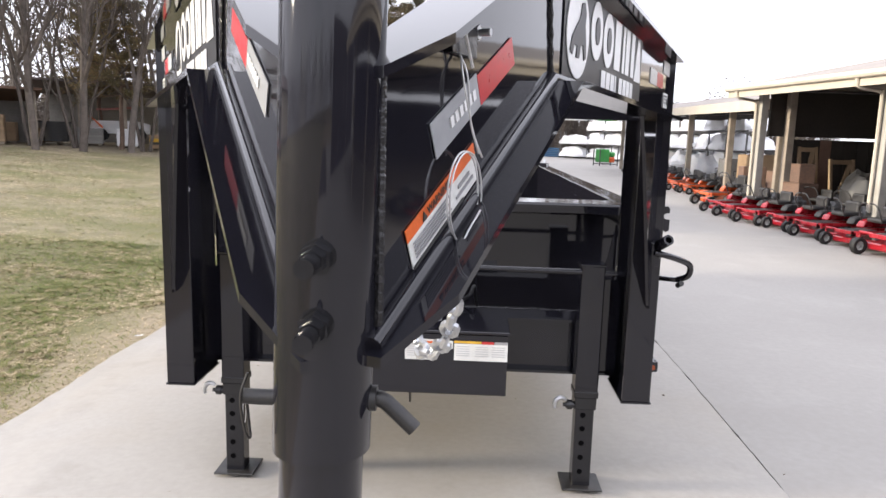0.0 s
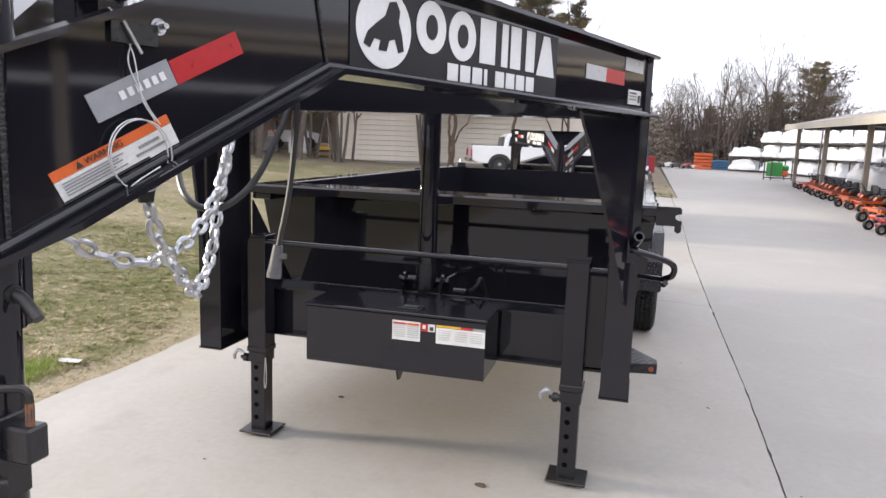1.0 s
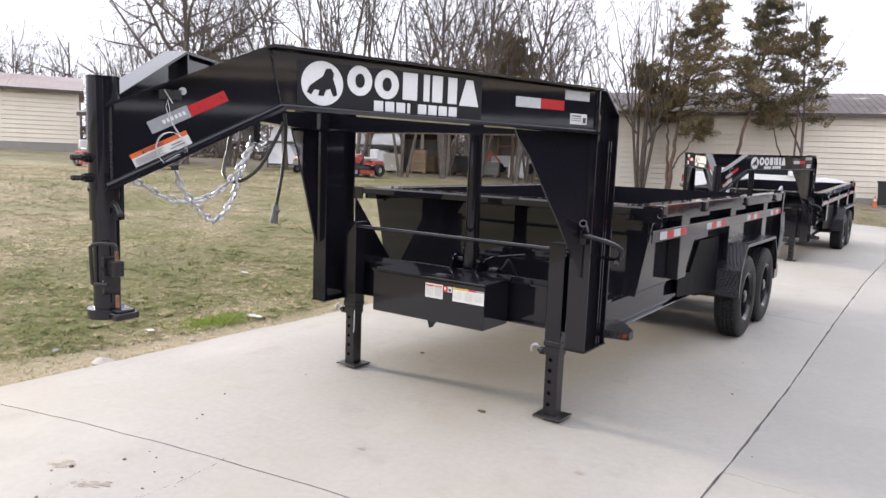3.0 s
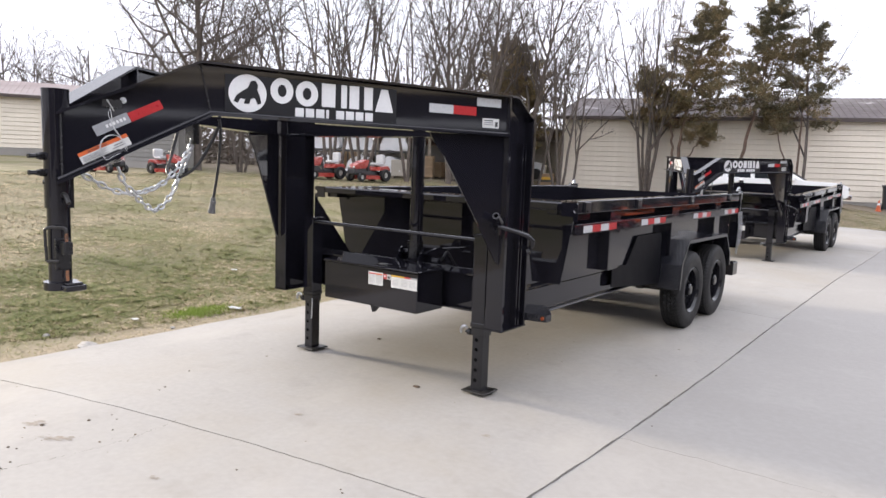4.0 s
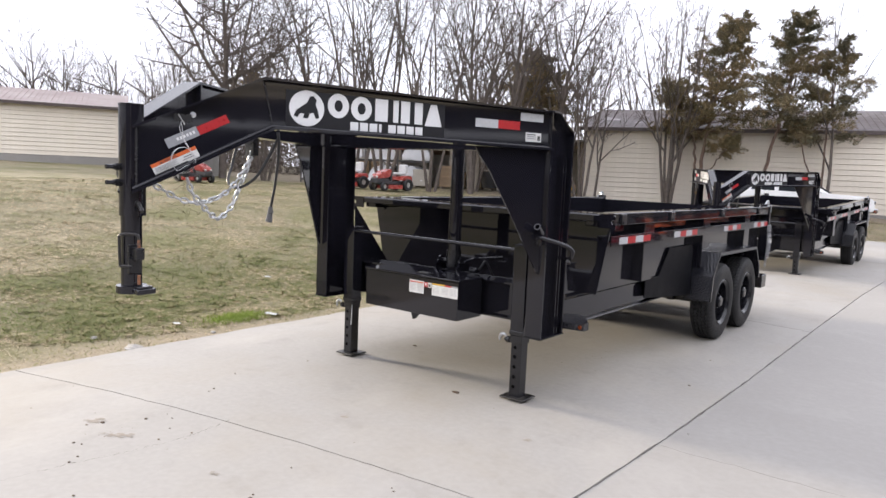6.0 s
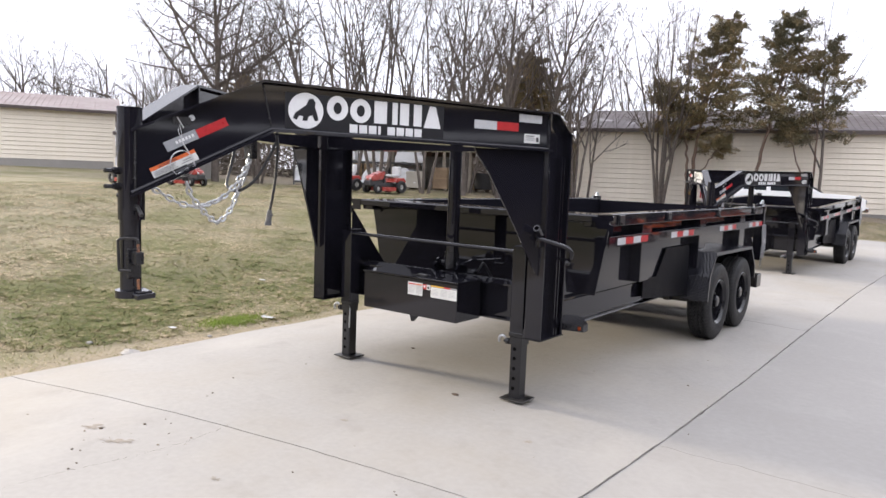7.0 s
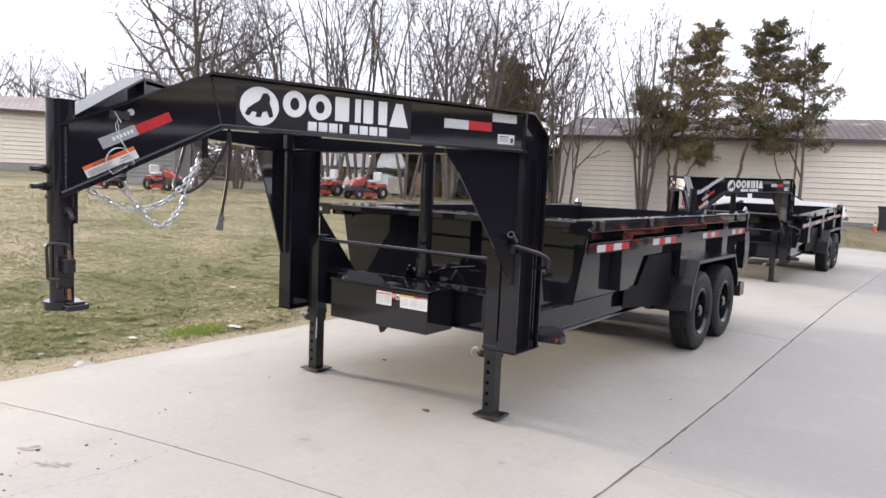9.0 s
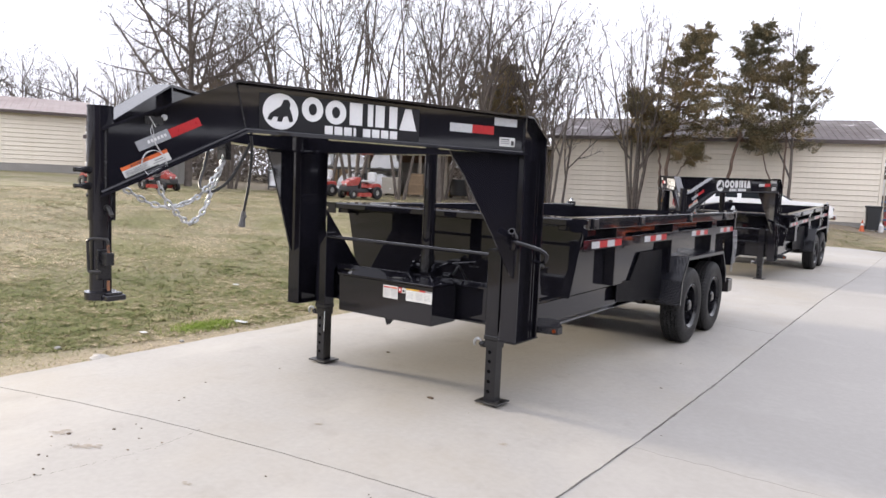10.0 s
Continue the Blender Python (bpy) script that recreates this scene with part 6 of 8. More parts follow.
    for k in range(260):
        a = r2.uniform(math.pi * 0.62, math.pi * 1.86)
        d = r2.uniform(70, 95)
        x, y = math.sin(a) * d, math.cos(a) * d
        h = r2.uniform(7, 12)
        segs.append((np.array([x, y, 0.0]), np.array([x + r2.normal(0, 0.5), y, h]), 0.22, 0.05))
        for q in range(5):
            z = h * r2.uniform(0.35, 0.9)
            segs.append((np.array([x, y, z]), np.array([x + r2.normal(0, 2.2), y + r2.normal(0, 2.2), z + r2.uniform(1, 3)]), 0.09, 0.02))
    solo("far_woods", tubes_mesh("far_woods", segs, BARK, 4), None, "distant leafless woods round the yard", "woods", kind="stuff")
    cs = [(math.sin(a) * d, math.cos(a) * d, z) for a, d, z in zip(r2.uniform(math.pi * 0.62, math.pi * 1.86, 330), r2.uniform(68, 96, 330), r2.uniform(1, 7, 330))]
    solo("far_scrub", sprays(r2, cs, [3.2] * len(cs), 220, 0.55, SCRUB, "far_scrub", 0.35, 0.9), None, "distant brown winter undergrowth", "undergrowth", kind="stuff")


build_trees()


# ---- buildings ----
def lap_building(name, label, a, b, depth, base, eave, ridge, boards, wall_mat, roof_mat, overhang=0.35):
    """A long metal-sided building whose front wall runs from a to b; each lap board is a piece."""
    a, b = Vector((*a, 0)), Vector((*b, 0))
    L = (b - a).length
    x = (b - a).normalized()
    m = Matrix((x, Vector((-x.y, x.x, 0)), Vector((0, 0, 1)))).transposed().to_4x4()
    m.translation = a
    H = new(name)
    H.matrix_basis = m
    tagged(H, label, "building")
    bm = bmesh.new()
    prism(bm, [(0.06, base - 0.6), (depth, base - 0.6), (depth, eave), (depth / 2, ridge - 0.12), (0.06, eave)], plane_frame((0, 0, 0), (0, 1, 0)), 0.05, L - 0.05)
    wall = part("wall", bm, wall_mat, H)
    h = (eave - base) / boards
    bm = bmesh.new()
    prism(bm, [(0.0, 0.0), (0.03, h * 0.94), (0.05, h), (0.07, h), (0.07, 0.0)], plane_frame((0, 0, 0), (0, 1, 0)), 0.0, L)
    board = from_bm("siding_board", bm, wall_mat)
    for k in range(boards):
        o = new("siding_board", board)
        o.parent = wall
        o.matrix_basis = Matrix.Translation((0, 0.0 - 0.0 * k, base + h * k))
    bm = bmesh.new()
    sl = (ridge - eave) / (depth / 2)
    prism(bm, [(-overhang, eave - overhang * sl + 0.03), (depth / 2, ridge), (depth + overhang, eave - overhang * sl + 0.03), (depth + overhang, eave - overhang * sl + 0.09), (depth / 2, ridge + 0.06), (-overhang, eave - overhang * sl + 0.09)], plane_frame((0, 0, 0), (0, 1, 0)), -0.3, L + 0.3)
    roof = part("roof", bm, roof_mat, H)
    bm = bmesh.new()
    ang = math.atan2(ridge - eave, depth / 2)
    run = math.hypot(depth / 2 + overhang, (depth / 2 + overhang) * sl)
    rm = Matrix.Translation((0, -overhang, eave - overhang * sl + 0.09)) @ Matrix.Rotation(ang, 4, "X")
    for k in range(int(L / 0.3) + 1):
        box(bm, k * 0.3 - 0.012, k * 0.3 + 0.012, 0, run, 0, 0.02, 0, rm)
    part("roof_ribs", bm, roof_mat, roof, kind="stuff")
    bm = bmesh.new()
    box(bm, -0.3, L + 0.3, -overhang - 0.05, -overhang - 0.003, eave - overhang * sl - 0.07, eave - overhang * sl + 0.1)
    part("eave_trim", bm, TRIM_DARK, roof)
    for px in (0.0, L):
        bm = bmesh.new()
        box(bm, px - 0.06, px + 0.06, -0.02, 0.08, base - 0.3, eave - 0.02)
        part("corner_trim", bm, wall_mat, wall)
    bm = bmesh.new()
    box(bm, -0.02, L + 0.02, 0.02, 0.3, base - 0.9, base + 0.02)
    part("footing", bm, CONCRETE_B, wall)
    return H


lap_building("cream_metal_building", "long cream metal building with lapped siding and a low grey roof", (-13.75, 33.0), (0.85, 37.0), 10, 0.45, 4.2, 5.55, 15, SIDING, ROOF_METAL)
lap_building("left_metal_building", "long pale metal building with a faded red-brown roof", (-47.0, 3.0), (-37.6, 20.6), 10, 1.6, 4.5, 5.6, 12, SIDING, ROOF_LEFT)
lap_building("weathered_shed", "low weathered grey board shed with a brown foot", (-29.6, 16.8), (-27.1, 19.1), 4, 1.15, 3.0, 3.5, 9, GREY_BOARD, GREY_BOARD)


# ---- wrapped goods on racks ----
def bundle_mesh(seed, sx, sy, sz):
    rng = random.Random(seed)
    bm = bmesh.new()
    bmesh.ops.create_cube(bm, size=1)
    bmesh.ops.subdivide_edges(bm, edges=bm.edges, cuts=5, use_grid_fill=True)
    off = Vector((seed * 3.1, seed * 1.7, 0))
    for v in bm.verts:
        p = v.co.copy()
        top = p.z + 0.5
        peak = rng.uniform(0.97, 1.0)
        taper = 1 - 0.32 * top ** 1.6
        ridge = 1 - 0.35 * abs(p.x) * top
        q = Vector((p.x * taper * sx, p.y * (1 - 0.15 * top) * sy, top * sz * ridge * peak))
        q += Vector((noise.noise(q * 2.6 + off), noise.noise(q * 2.6 + off + Vector((9, 0, 0))), noise.noise(q * 2.6 + off + Vector((0, 9, 0))))) * 0.17
        q.z = max(0.0, q.z)
        v.co = q
    return from_bm("wrapped_load", bm, WRAP, True)


BUNDLES = [bundle_mesh(k, 2.2, 1.5, 1.05 + 0.12 * (k % 3)) for k in range(5)]


def rack(name, x0, y0, x1, y1, base, levels, bays, mat, label, pitch=1.35, gaps=0.06, fat=1.15):
    """A steel rack from one end to the other with wrapped bundles on each level."""
    a, b = Vector((x0, y0, 0)), Vector((x1, y1, 0))
    x = (b - a).normalized()
    L = (b - a).length
    m = Matrix((x, Vector((-x.y, x.x, 0)), Vector((0, 0, 1)))).transposed().to_4x4()
    m.translation = a + Vector((0, 0, base))
    R = new(name)
    R.matrix_basis = m
    tagged(R, label, "storage rack", "steel racks")
    bay = L / bays
    for k in range(bays + 1):
        for yy in (0.0, 1.6):
            bm = bmesh.new()
            box(bm, k * bay - 0.035, k * bay + 0.035, yy - 0.035, yy + 0.035, -0.3, levels * pitch + 0.1)
            part("rack_post", bm, mat, R)
    for lv in range(levels):
        for yy in (0.0, 1.6):
            bm = bmesh.new()
            box(bm, 0, L, yy - 0.03, yy + 0.03, lv * pitch + 0.02, lv * pitch + 0.12)
            part("rack_beam", bm, mat, R)
        for k in range(bays):
            rr = random.Random(int(abs(x0) * 10) + lv * 31 + k * 7)
            if rr.random() < gaps:
                continue
            s = bay / 2.35
            o = new("wrapped_load", BUNDLES[rr.randrange(5)])
            o.matrix_basis = m @ Matrix.Translation((bay * (k + 0.5) + rr.uniform(-0.15, 0.15), 0.8 + rr.uniform(-0.25, 0.1), lv * pitch + 0.12)) @ Matrix.Rotation(rr.uniform(-0.16, 0.16), 4, "Z") @ Matrix.Diagonal((s * fat * rr.uniform(0.85, 1.05) * rr.choice((1, -1)), fat * rr.choice((1, -1)), rr.uniform(0.78, 1.06) * pitch / 1.3, 1))
            tagged(o, "machine wrapped in white plastic on a steel rack", "wrapped goods", "white wrapped goods")


rack("storage_rack", -25.4, 23.8, -19.9, 27.7, 0.85, 4, 4, RACK_STEEL, "tall dark steel rack by the barn with white wrapped goods", 1.13, 0.08, 1.0)
rack("storage_rack", 12.5, 52.0, 14.0, 36.5, 0.0, 3, 7, RACK_STEEL, "dark steel rack loaded with white wrapped goods", 1.05)
rack("storage_rack", 16.0, 55.0, 18.0, 45.5, 0.0, 4, 4, RACK_STEEL, "tall dark steel rack loaded with white wrapped goods", 1.05)
rack("storage_rack", 7.35, 58.5, 9.4, 57.6, -0.02, 2, 1, RACK_STEEL, "low steel rack at the drive's end with white wrapped goods", 1.02)
rack("storage_rack", 9.5, 57.4, 12.0, 51.0, -0.02, 3, 3, RACK_STEEL, "dark steel rack at the drive's end with white wrapped goods", 1.05)


def lean_to(name, label, corners, h_front, h_back, mats):
    """An open-fronted shed: roof, posts, back wall of boards."""
    a, b, depth, base = corners
    a, b = Vector((*a, 0)), Vector((*b, 0))
    x = (b - a).normalized()
    L = (b - a).length
    m = Matrix((x, Vector((-x.y, x.x, 0)), Vector((0, 0, 1)))).transposed().to_4x4()
    m.translation = a + Vector((0, 0, base))
    S = new(name)
    S.matrix_basis = m
    tagged(S, label, "shed")
    bm = bmesh.new()
    prism(bm, [(-0.4, h_front), (depth + 0.2, h_back), (depth + 0.2, h_back + 0.1), (-0.4, h_front + 0.1)], plane_frame((0, 0, 0), (0, 1, 0)), -0.3, L + 0.3)
    part("roof", bm, mats[0], S)
    bm = bmesh.new()
    box(bm, 0, L, depth, depth + 0.1, -0.4, h_back)
    back = part("back_wall", bm, mats[1], S)
    n = int(h_back / 0.3)
    for k in range(n):
        bm = bmesh.new()
        box(bm, 0, L, depth - 0.03, depth - 0.002, 0.3 * k, 0.3 * k + 0.28)
        part("board", bm, mats[1], back)
    for k in range(4):
        bm = bmesh.new()
        box(bm, L * k / 3 - 0.08, L * k / 3 + 0.08, -0.08, 0.08, -0.4, h_front)
        part("post", bm, mats[2], S)
    return S


lean_to("open_barn", "open-fronted barn with a pale roof and grey board back", ((-19.6, 31.6), (-14.4, 33.9), 5, 0.8), 2.7, 2.3, (ROOF_METAL, GREY_BOARD, POST_WOOD))
lean_to("low_lean_to", "low lean-to with grey boards and a brown roof", ((-21.5, 27.1), (-18.2, 29.5), 3, 0.8), 2.15, 1.75, (BROWN_BOARD, GREY_BOARD, POST_WOOD))


def junk():
    """Crates, tubs and covered things that stand before the barn."""
    spots = [((-20.2, 30.3), (1.1, 0.9, 0.9), CRATE_WOOD, "plywood crate before the barn"), ((-18.6, 31.2), (0.9, 0.8, 0.7), CRATE_WOOD, "plywood crate before the barn"),
             ((-17.2, 31.8), (1.2, 0.8, 0.8), GREY_BOARD, "grey boxed machine by the barn"), ((-15.6, 32.2), (0.9, 0.8, 0.85), WRAP, "white wrapped box by the barn"),
             ((-22.6, 28.6), (1.6, 1.0, 1.1), DARK_SHADED_BOARD, "dark crate under the lean-to"), ((-24.2, 27.6), (1.2, 0.9, 1.4), CRATE_WOOD, "plywood sheets under the lean-to"),
             ((-20.3, 27.6), (0.85, 0.6, 0.95), FASCIA, "pale boxed machine before the lean-to"), ((-19.4, 28.6), (0.8, 0.5, 1.2), CRATE_WOOD, "plywood crate before the lean-to"), ((-14.2, 32.2), (0.7, 0.6, 0.7), CRATE_WOOD, "plywood crate before the barn")]
    for (x, y), (sx, sy, sz), mat, lab in spots:
        z = float(ground_z(np.array(x), np.array(y)))
        C = new("crate")
        C.matrix_basis = pose(x, y, z, 0, 0, 25)
        tagged(C, lab, "crate", "things by the barn")
        bm = bmesh.new()
        box(bm, -sx / 2, sx / 2, -sy / 2, sy / 2, 0.08, sz, 0.03)
        body = part("body", bm, mat, C)
        for k in range(3):
            bm = bmesh.new()
            box(bm, -sx / 2 - 0.015, sx / 2 + 0.015, -sy / 2 - 0.015, -sy / 2 - 0.001, 0.12 + (sz - 0.25) * k / 2, 0.2 + (sz - 0.25) * k / 2)
            part("batten", bm, mat, body)
        for k in (-1, 1):
            bm = bmesh.new()
            box(bm, k * sx * 0.38 - 0.06, k * sx * 0.38 + 0.06, -sy / 2, sy / 2, -0.05, 0.08)
            part("runner", bm, POST_WOOD, C)
    bm = bmesh.new()
    cyl(bm, (0, 0, 0), (0, 0, 0.8), 0.5, 0.62, 20)
    cyl(bm, (0, 0, 0.8), (0, 0, 0.86), 0.66, 0.66, 20)
    solo("round_tub", bm, SEAT_BLACK, "dark round tub before the barn", "tub", at=Matrix.Translation((-18.0, 30.6, 0.83)), smooth=True)
    # faded utility vehicle with a pale body and a dull red roof
    U = new("utility_vehicle")
    U.matrix_basis = pose(-16.9, 34.2, 0.85, 0, 0, 24)
    tagged(U, "white utility vehicle with a faded red roof under the barn", "vehicle")
    bm = bmesh.new()
    prism(bm, [(-1.3, 0.35), (1.3, 0.35), (1.35, 0.8), (0.8, 0.95), (-0.9, 0.95), (-1.3, 0.9)], plane_frame((0, -0.55, 0), (1, 0, 0)), -1.1, 0.0)
    part("body", bm, WRAP, U)
    bm = bmesh.new()
    prism(bm, [(-1.0, 1.5), (0.5, 1.62), (0.62, 1.56), (-1.0, 1.42)], plane_frame((0, -0.65, 0), (1, 0, 0)), -1.3, 0.0)
    part("roof", bm, FADED_RED, U, "faded red roof")
    for xx in (-0.85, 0.55):
        for yy in (-0.5, 0.5):
            bm = bmesh.new()
            cyl(bm, (xx, yy, 0.9), (xx - 0.06, yy, 1.5), 0.025, seg=8)
            part("roof_post", bm, RACK_STEEL, U)
    for xx in (-0.85, 0.85):
        for yy in (-0.62, 0.5):
            bm = bmesh.new()
            cyl(bm, (xx, yy, 0.3), (xx, yy + 0.14, 0.3), 0.3, seg=20)
            part("wheel", bm, RUBBER, U, "", True)
    # low yellow machine beside the cream building
    M = new("yellow_machine")
    M.matrix_basis = pose(-13.75, 31.2, 0.8, 0, 0, 15) @ Matrix.Diagonal((0.7, 0.7, 0.7, 1))
    tagged(M, "low yellow yard machine with a dark base by the building", "yard machine")
    bm = bmesh.new()
    prism(bm, rounded(-0.42, 0.16, 0.42, 0.36, 0.07), plane_frame((0, 0.3, 0), (1, 0, 0)), 0, 0.6)
    part("hood", bm, LABEL_YELLOW, M)
    bm = bmesh.new()
    box(bm, -0.38, 0.38, -0.26, 0.26, 0.0, 0.16, 0.02)
    part("base", bm, SEAT_BLACK, M)
    bm = bmesh.new()
    sweep(bm, curve_pts([(0.3, 0, 0.3), (0.36, 0, 0.7), (0.3, 0, 1.05), (0.12, 0, 1.12)], 5), 0.02, 6)
    part("handle", bm, ZINC, M, "", True)
    # orange digger arm by the barn
    A = new("digger_arm")
    A.matrix_basis = pose(-18.0, 32.6, 0.83, 0, 0, 20)
    tagged(A, "orange folded digger arm standing before the barn", "digger")
    for nm, line in (("boom", [(0.0, 0.2), (0.16, 0.2), (0.5, 1.15), (0.38, 1.22)]), ("stick", [(0.38, 1.22), (0.52, 1.1), (0.98, 0.66), (0.9, 0.6)])):
        bm = bmesh.new()
        prism(bm, line, plane_frame((0, -0.07, 0), (1, 0, 0)), -0.14, 0.0)
        part(nm, bm, MOWER_ORANGE, A)
    bm = bmesh.new()
    box(bm, -0.4, 0.3, -0.45, 0.45, 0.0, 0.3, 0.05)
    part("base", bm, SEAT_BLACK, A)


junk()


# ---- sheds beside the drive ----
def drive_shed(name, label, x0, y0, turn, W, L, eave, ridge, posts, gutter, rise=0.0):
    S = new(name)
    S.matrix_basis = pose(x0, y0, -0.05, rise, 0, turn)
    tagged(S, label, "open shed")
    bm = bmesh.new()
    prism(bm, [(-0.5, eave), (W / 2, ridge), (W + 0.4, eave), (W + 0.4, eave + 0.12), (W / 2, ridge + 0.12), (-0.5, eave + 0.12)], plane_frame((0, 0, 0), (1, 0, 0)), -L - 0.4, 0.4)
    roof = part("roof", bm, SHINGLE, S)
    bm = bmesh.new()
    box(bm, -0.53, -0.5, -0.4, L + 0.4, eave - 0.14, eave + 0.13)
    part("fascia", bm, FASCIA, roof)
    for yy in (-0.43, L + 0.4):
        bm = bmesh.new()
        prism(bm, [(-0.5, eave - 0.12), (W / 2, ridge - 0.12), (W + 0.4, eave - 0.12), (W + 0.4, eave + 0.12), (W / 2, ridge + 0.12), (-0.5, eave + 0.12)], plane_frame((0, yy, 0), (1, 0, 0)), -0.03, 0)
        part("gable_trim", bm, FASCIA, roof)
    if gutter:
        bm = bmesh.new()
        sweep(bm, [(-0.58, -0.4, eave + 0.05), (-0.58, L + 0.4, eave + 0.05)], 0.06, 8)
        part("gutter", bm, FASCIA, roof, "", True)
    for yy in posts:
        bm = bmesh.new()
        box(bm, 0.0, 0.17, yy - 0.085, yy + 0.085, 0 if gutter else -0.4, eave + 0.1, 0.012)
        p = part("post", bm, POST_PALE if gutter else POST_WOOD, S)
        if gutter:
            bm = bmesh.new()
            sweep(bm, curve_pts([(-0.56, yy + 0.06, eave), (-0.5, yy + 0.06, eave - 0.15), (-0.1, yy + 0.06, eave - 0.22), (-0.05, yy + 0.06, eave - 0.4), (-0.05, yy + 0.06, 0.1)], 5), 0.036, 8)
            part("downspout", bm, FASCIA, p, "", True)
    for k in range(int(L / 3) + 1):
        bm = bmesh.new()
        yy = k * 3.0
        sweep(bm, [(0, yy, eave - 0.05), (W, yy, eave - 0.05)], 0.03, 5)
        for q in range(8):
            xa, xb = W * q / 8, W * (q + 1) / 8
            za = eave - 0.05 + 0.85 * (ridge - eave) * (1 - abs(2 * xa / W - 1)) * (q % 2)
            zb = eave - 0.05 + 0.85 * (ridge - eave) * (1 - abs(2 * xb / W - 1)) * ((q + 1) % 2)
            sweep(bm, [(xa, yy, za), (xb, yy, zb)], 0.022, 5)
        part("truss", bm, RACK_STEEL, S, kind="stuff")
    bm = bmesh.new()
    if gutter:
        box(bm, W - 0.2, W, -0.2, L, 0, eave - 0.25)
        part("back_wall", bm, DARK_SHADED_BOARD, S)
        # dark end wall stands in for the shaded depth of the shed
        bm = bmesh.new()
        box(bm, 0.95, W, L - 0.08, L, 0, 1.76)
        part("end_wall", bm, DARK_SHADED_BOARD, S)
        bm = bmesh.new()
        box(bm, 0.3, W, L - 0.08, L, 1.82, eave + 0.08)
        part("end_wall", bm, DARK_SHADED_BOARD, S)
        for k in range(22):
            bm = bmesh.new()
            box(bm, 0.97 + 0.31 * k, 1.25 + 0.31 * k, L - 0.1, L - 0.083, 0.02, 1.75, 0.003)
            part("wall_board", bm, BROWN_BOARD if k % 5 == 2 else DARK_SHADED_BOARD, S)
        for xx, yy in ((0.72, L - 0.2), (4.2, L - 0.2), (W - 0.3, L - 0.2)):
            bm = bmesh.new()
            box(bm, xx - 0.085, xx + 0.085, yy - 0.085, yy + 0.085, 0, eave + 0.1, 0.01)
            part("inner_post", bm, POST_WOOD, S)
    return S


drive_shed("near_open_shed", "open pole shed with pale posts and a shingle roof", 11.14, -10.99, 8.8, 8.0, 28.35, 2.82, 3.75, (0.5, 6.5, 12.5, 18.4, 24.25, 28.25), True)
drive_shed("far_open_shed", "long open pole shed with weathered posts and shingle roof", 7.75, 17.95, -1.92, 5.0, 22.4, 2.58, 3.2, (0.1, 3.9, 8.4, 15.3, 22.2), False, 0.75)
tagged(bpy.data.objects["near_open_shed"], "open pole shed with pale posts, gutter and shingle roof")


def wood_frame(x, y, turn, w, h, label):
    """A crate side of bare timber that leans in the shed."""
    F = new("timber_frame")
    F.matrix_basis = pose(x, y, -0.05, -8, 0, turn)
    tagged(F, label, "timber frame", "timber frames in the shed")
    for nm, b in (("upright", (0, 0.08, 0, h)), ("upright", (w - 0.08, w, 0, h)), ("rail", (0.08, w - 0.08, 0.06, 0.16)), ("rail", (0.08, w - 0.08, h - 0.12, h - 0.02))):
        bm = bmesh.new()
        box(bm, b[0], b[1], 0, 0.06, b[2], b[3], 0.006)
        part(nm, bm, CRATE_WOOD, F)
    bm = bmesh.new()
    prism(bm, [(0.08, 0.16), (0.18, 0.16), (w - 0.08, h - 0.12), (w - 0.18, h - 0.12)], plane_frame((0, 0.03, 0), (1, 0, 0)), -0.02, 0.02)
    part("diagonal", bm, CRATE_WOOD, F)


wood_frame(7.88, 16.85, 9, 0.5, 1.62, "bare timber crate side leaning on a dark wall")
wood_frame(8.6, 16.8, 15, 0.7, 1.35, "bare timber crate side leaning on a dark wall")


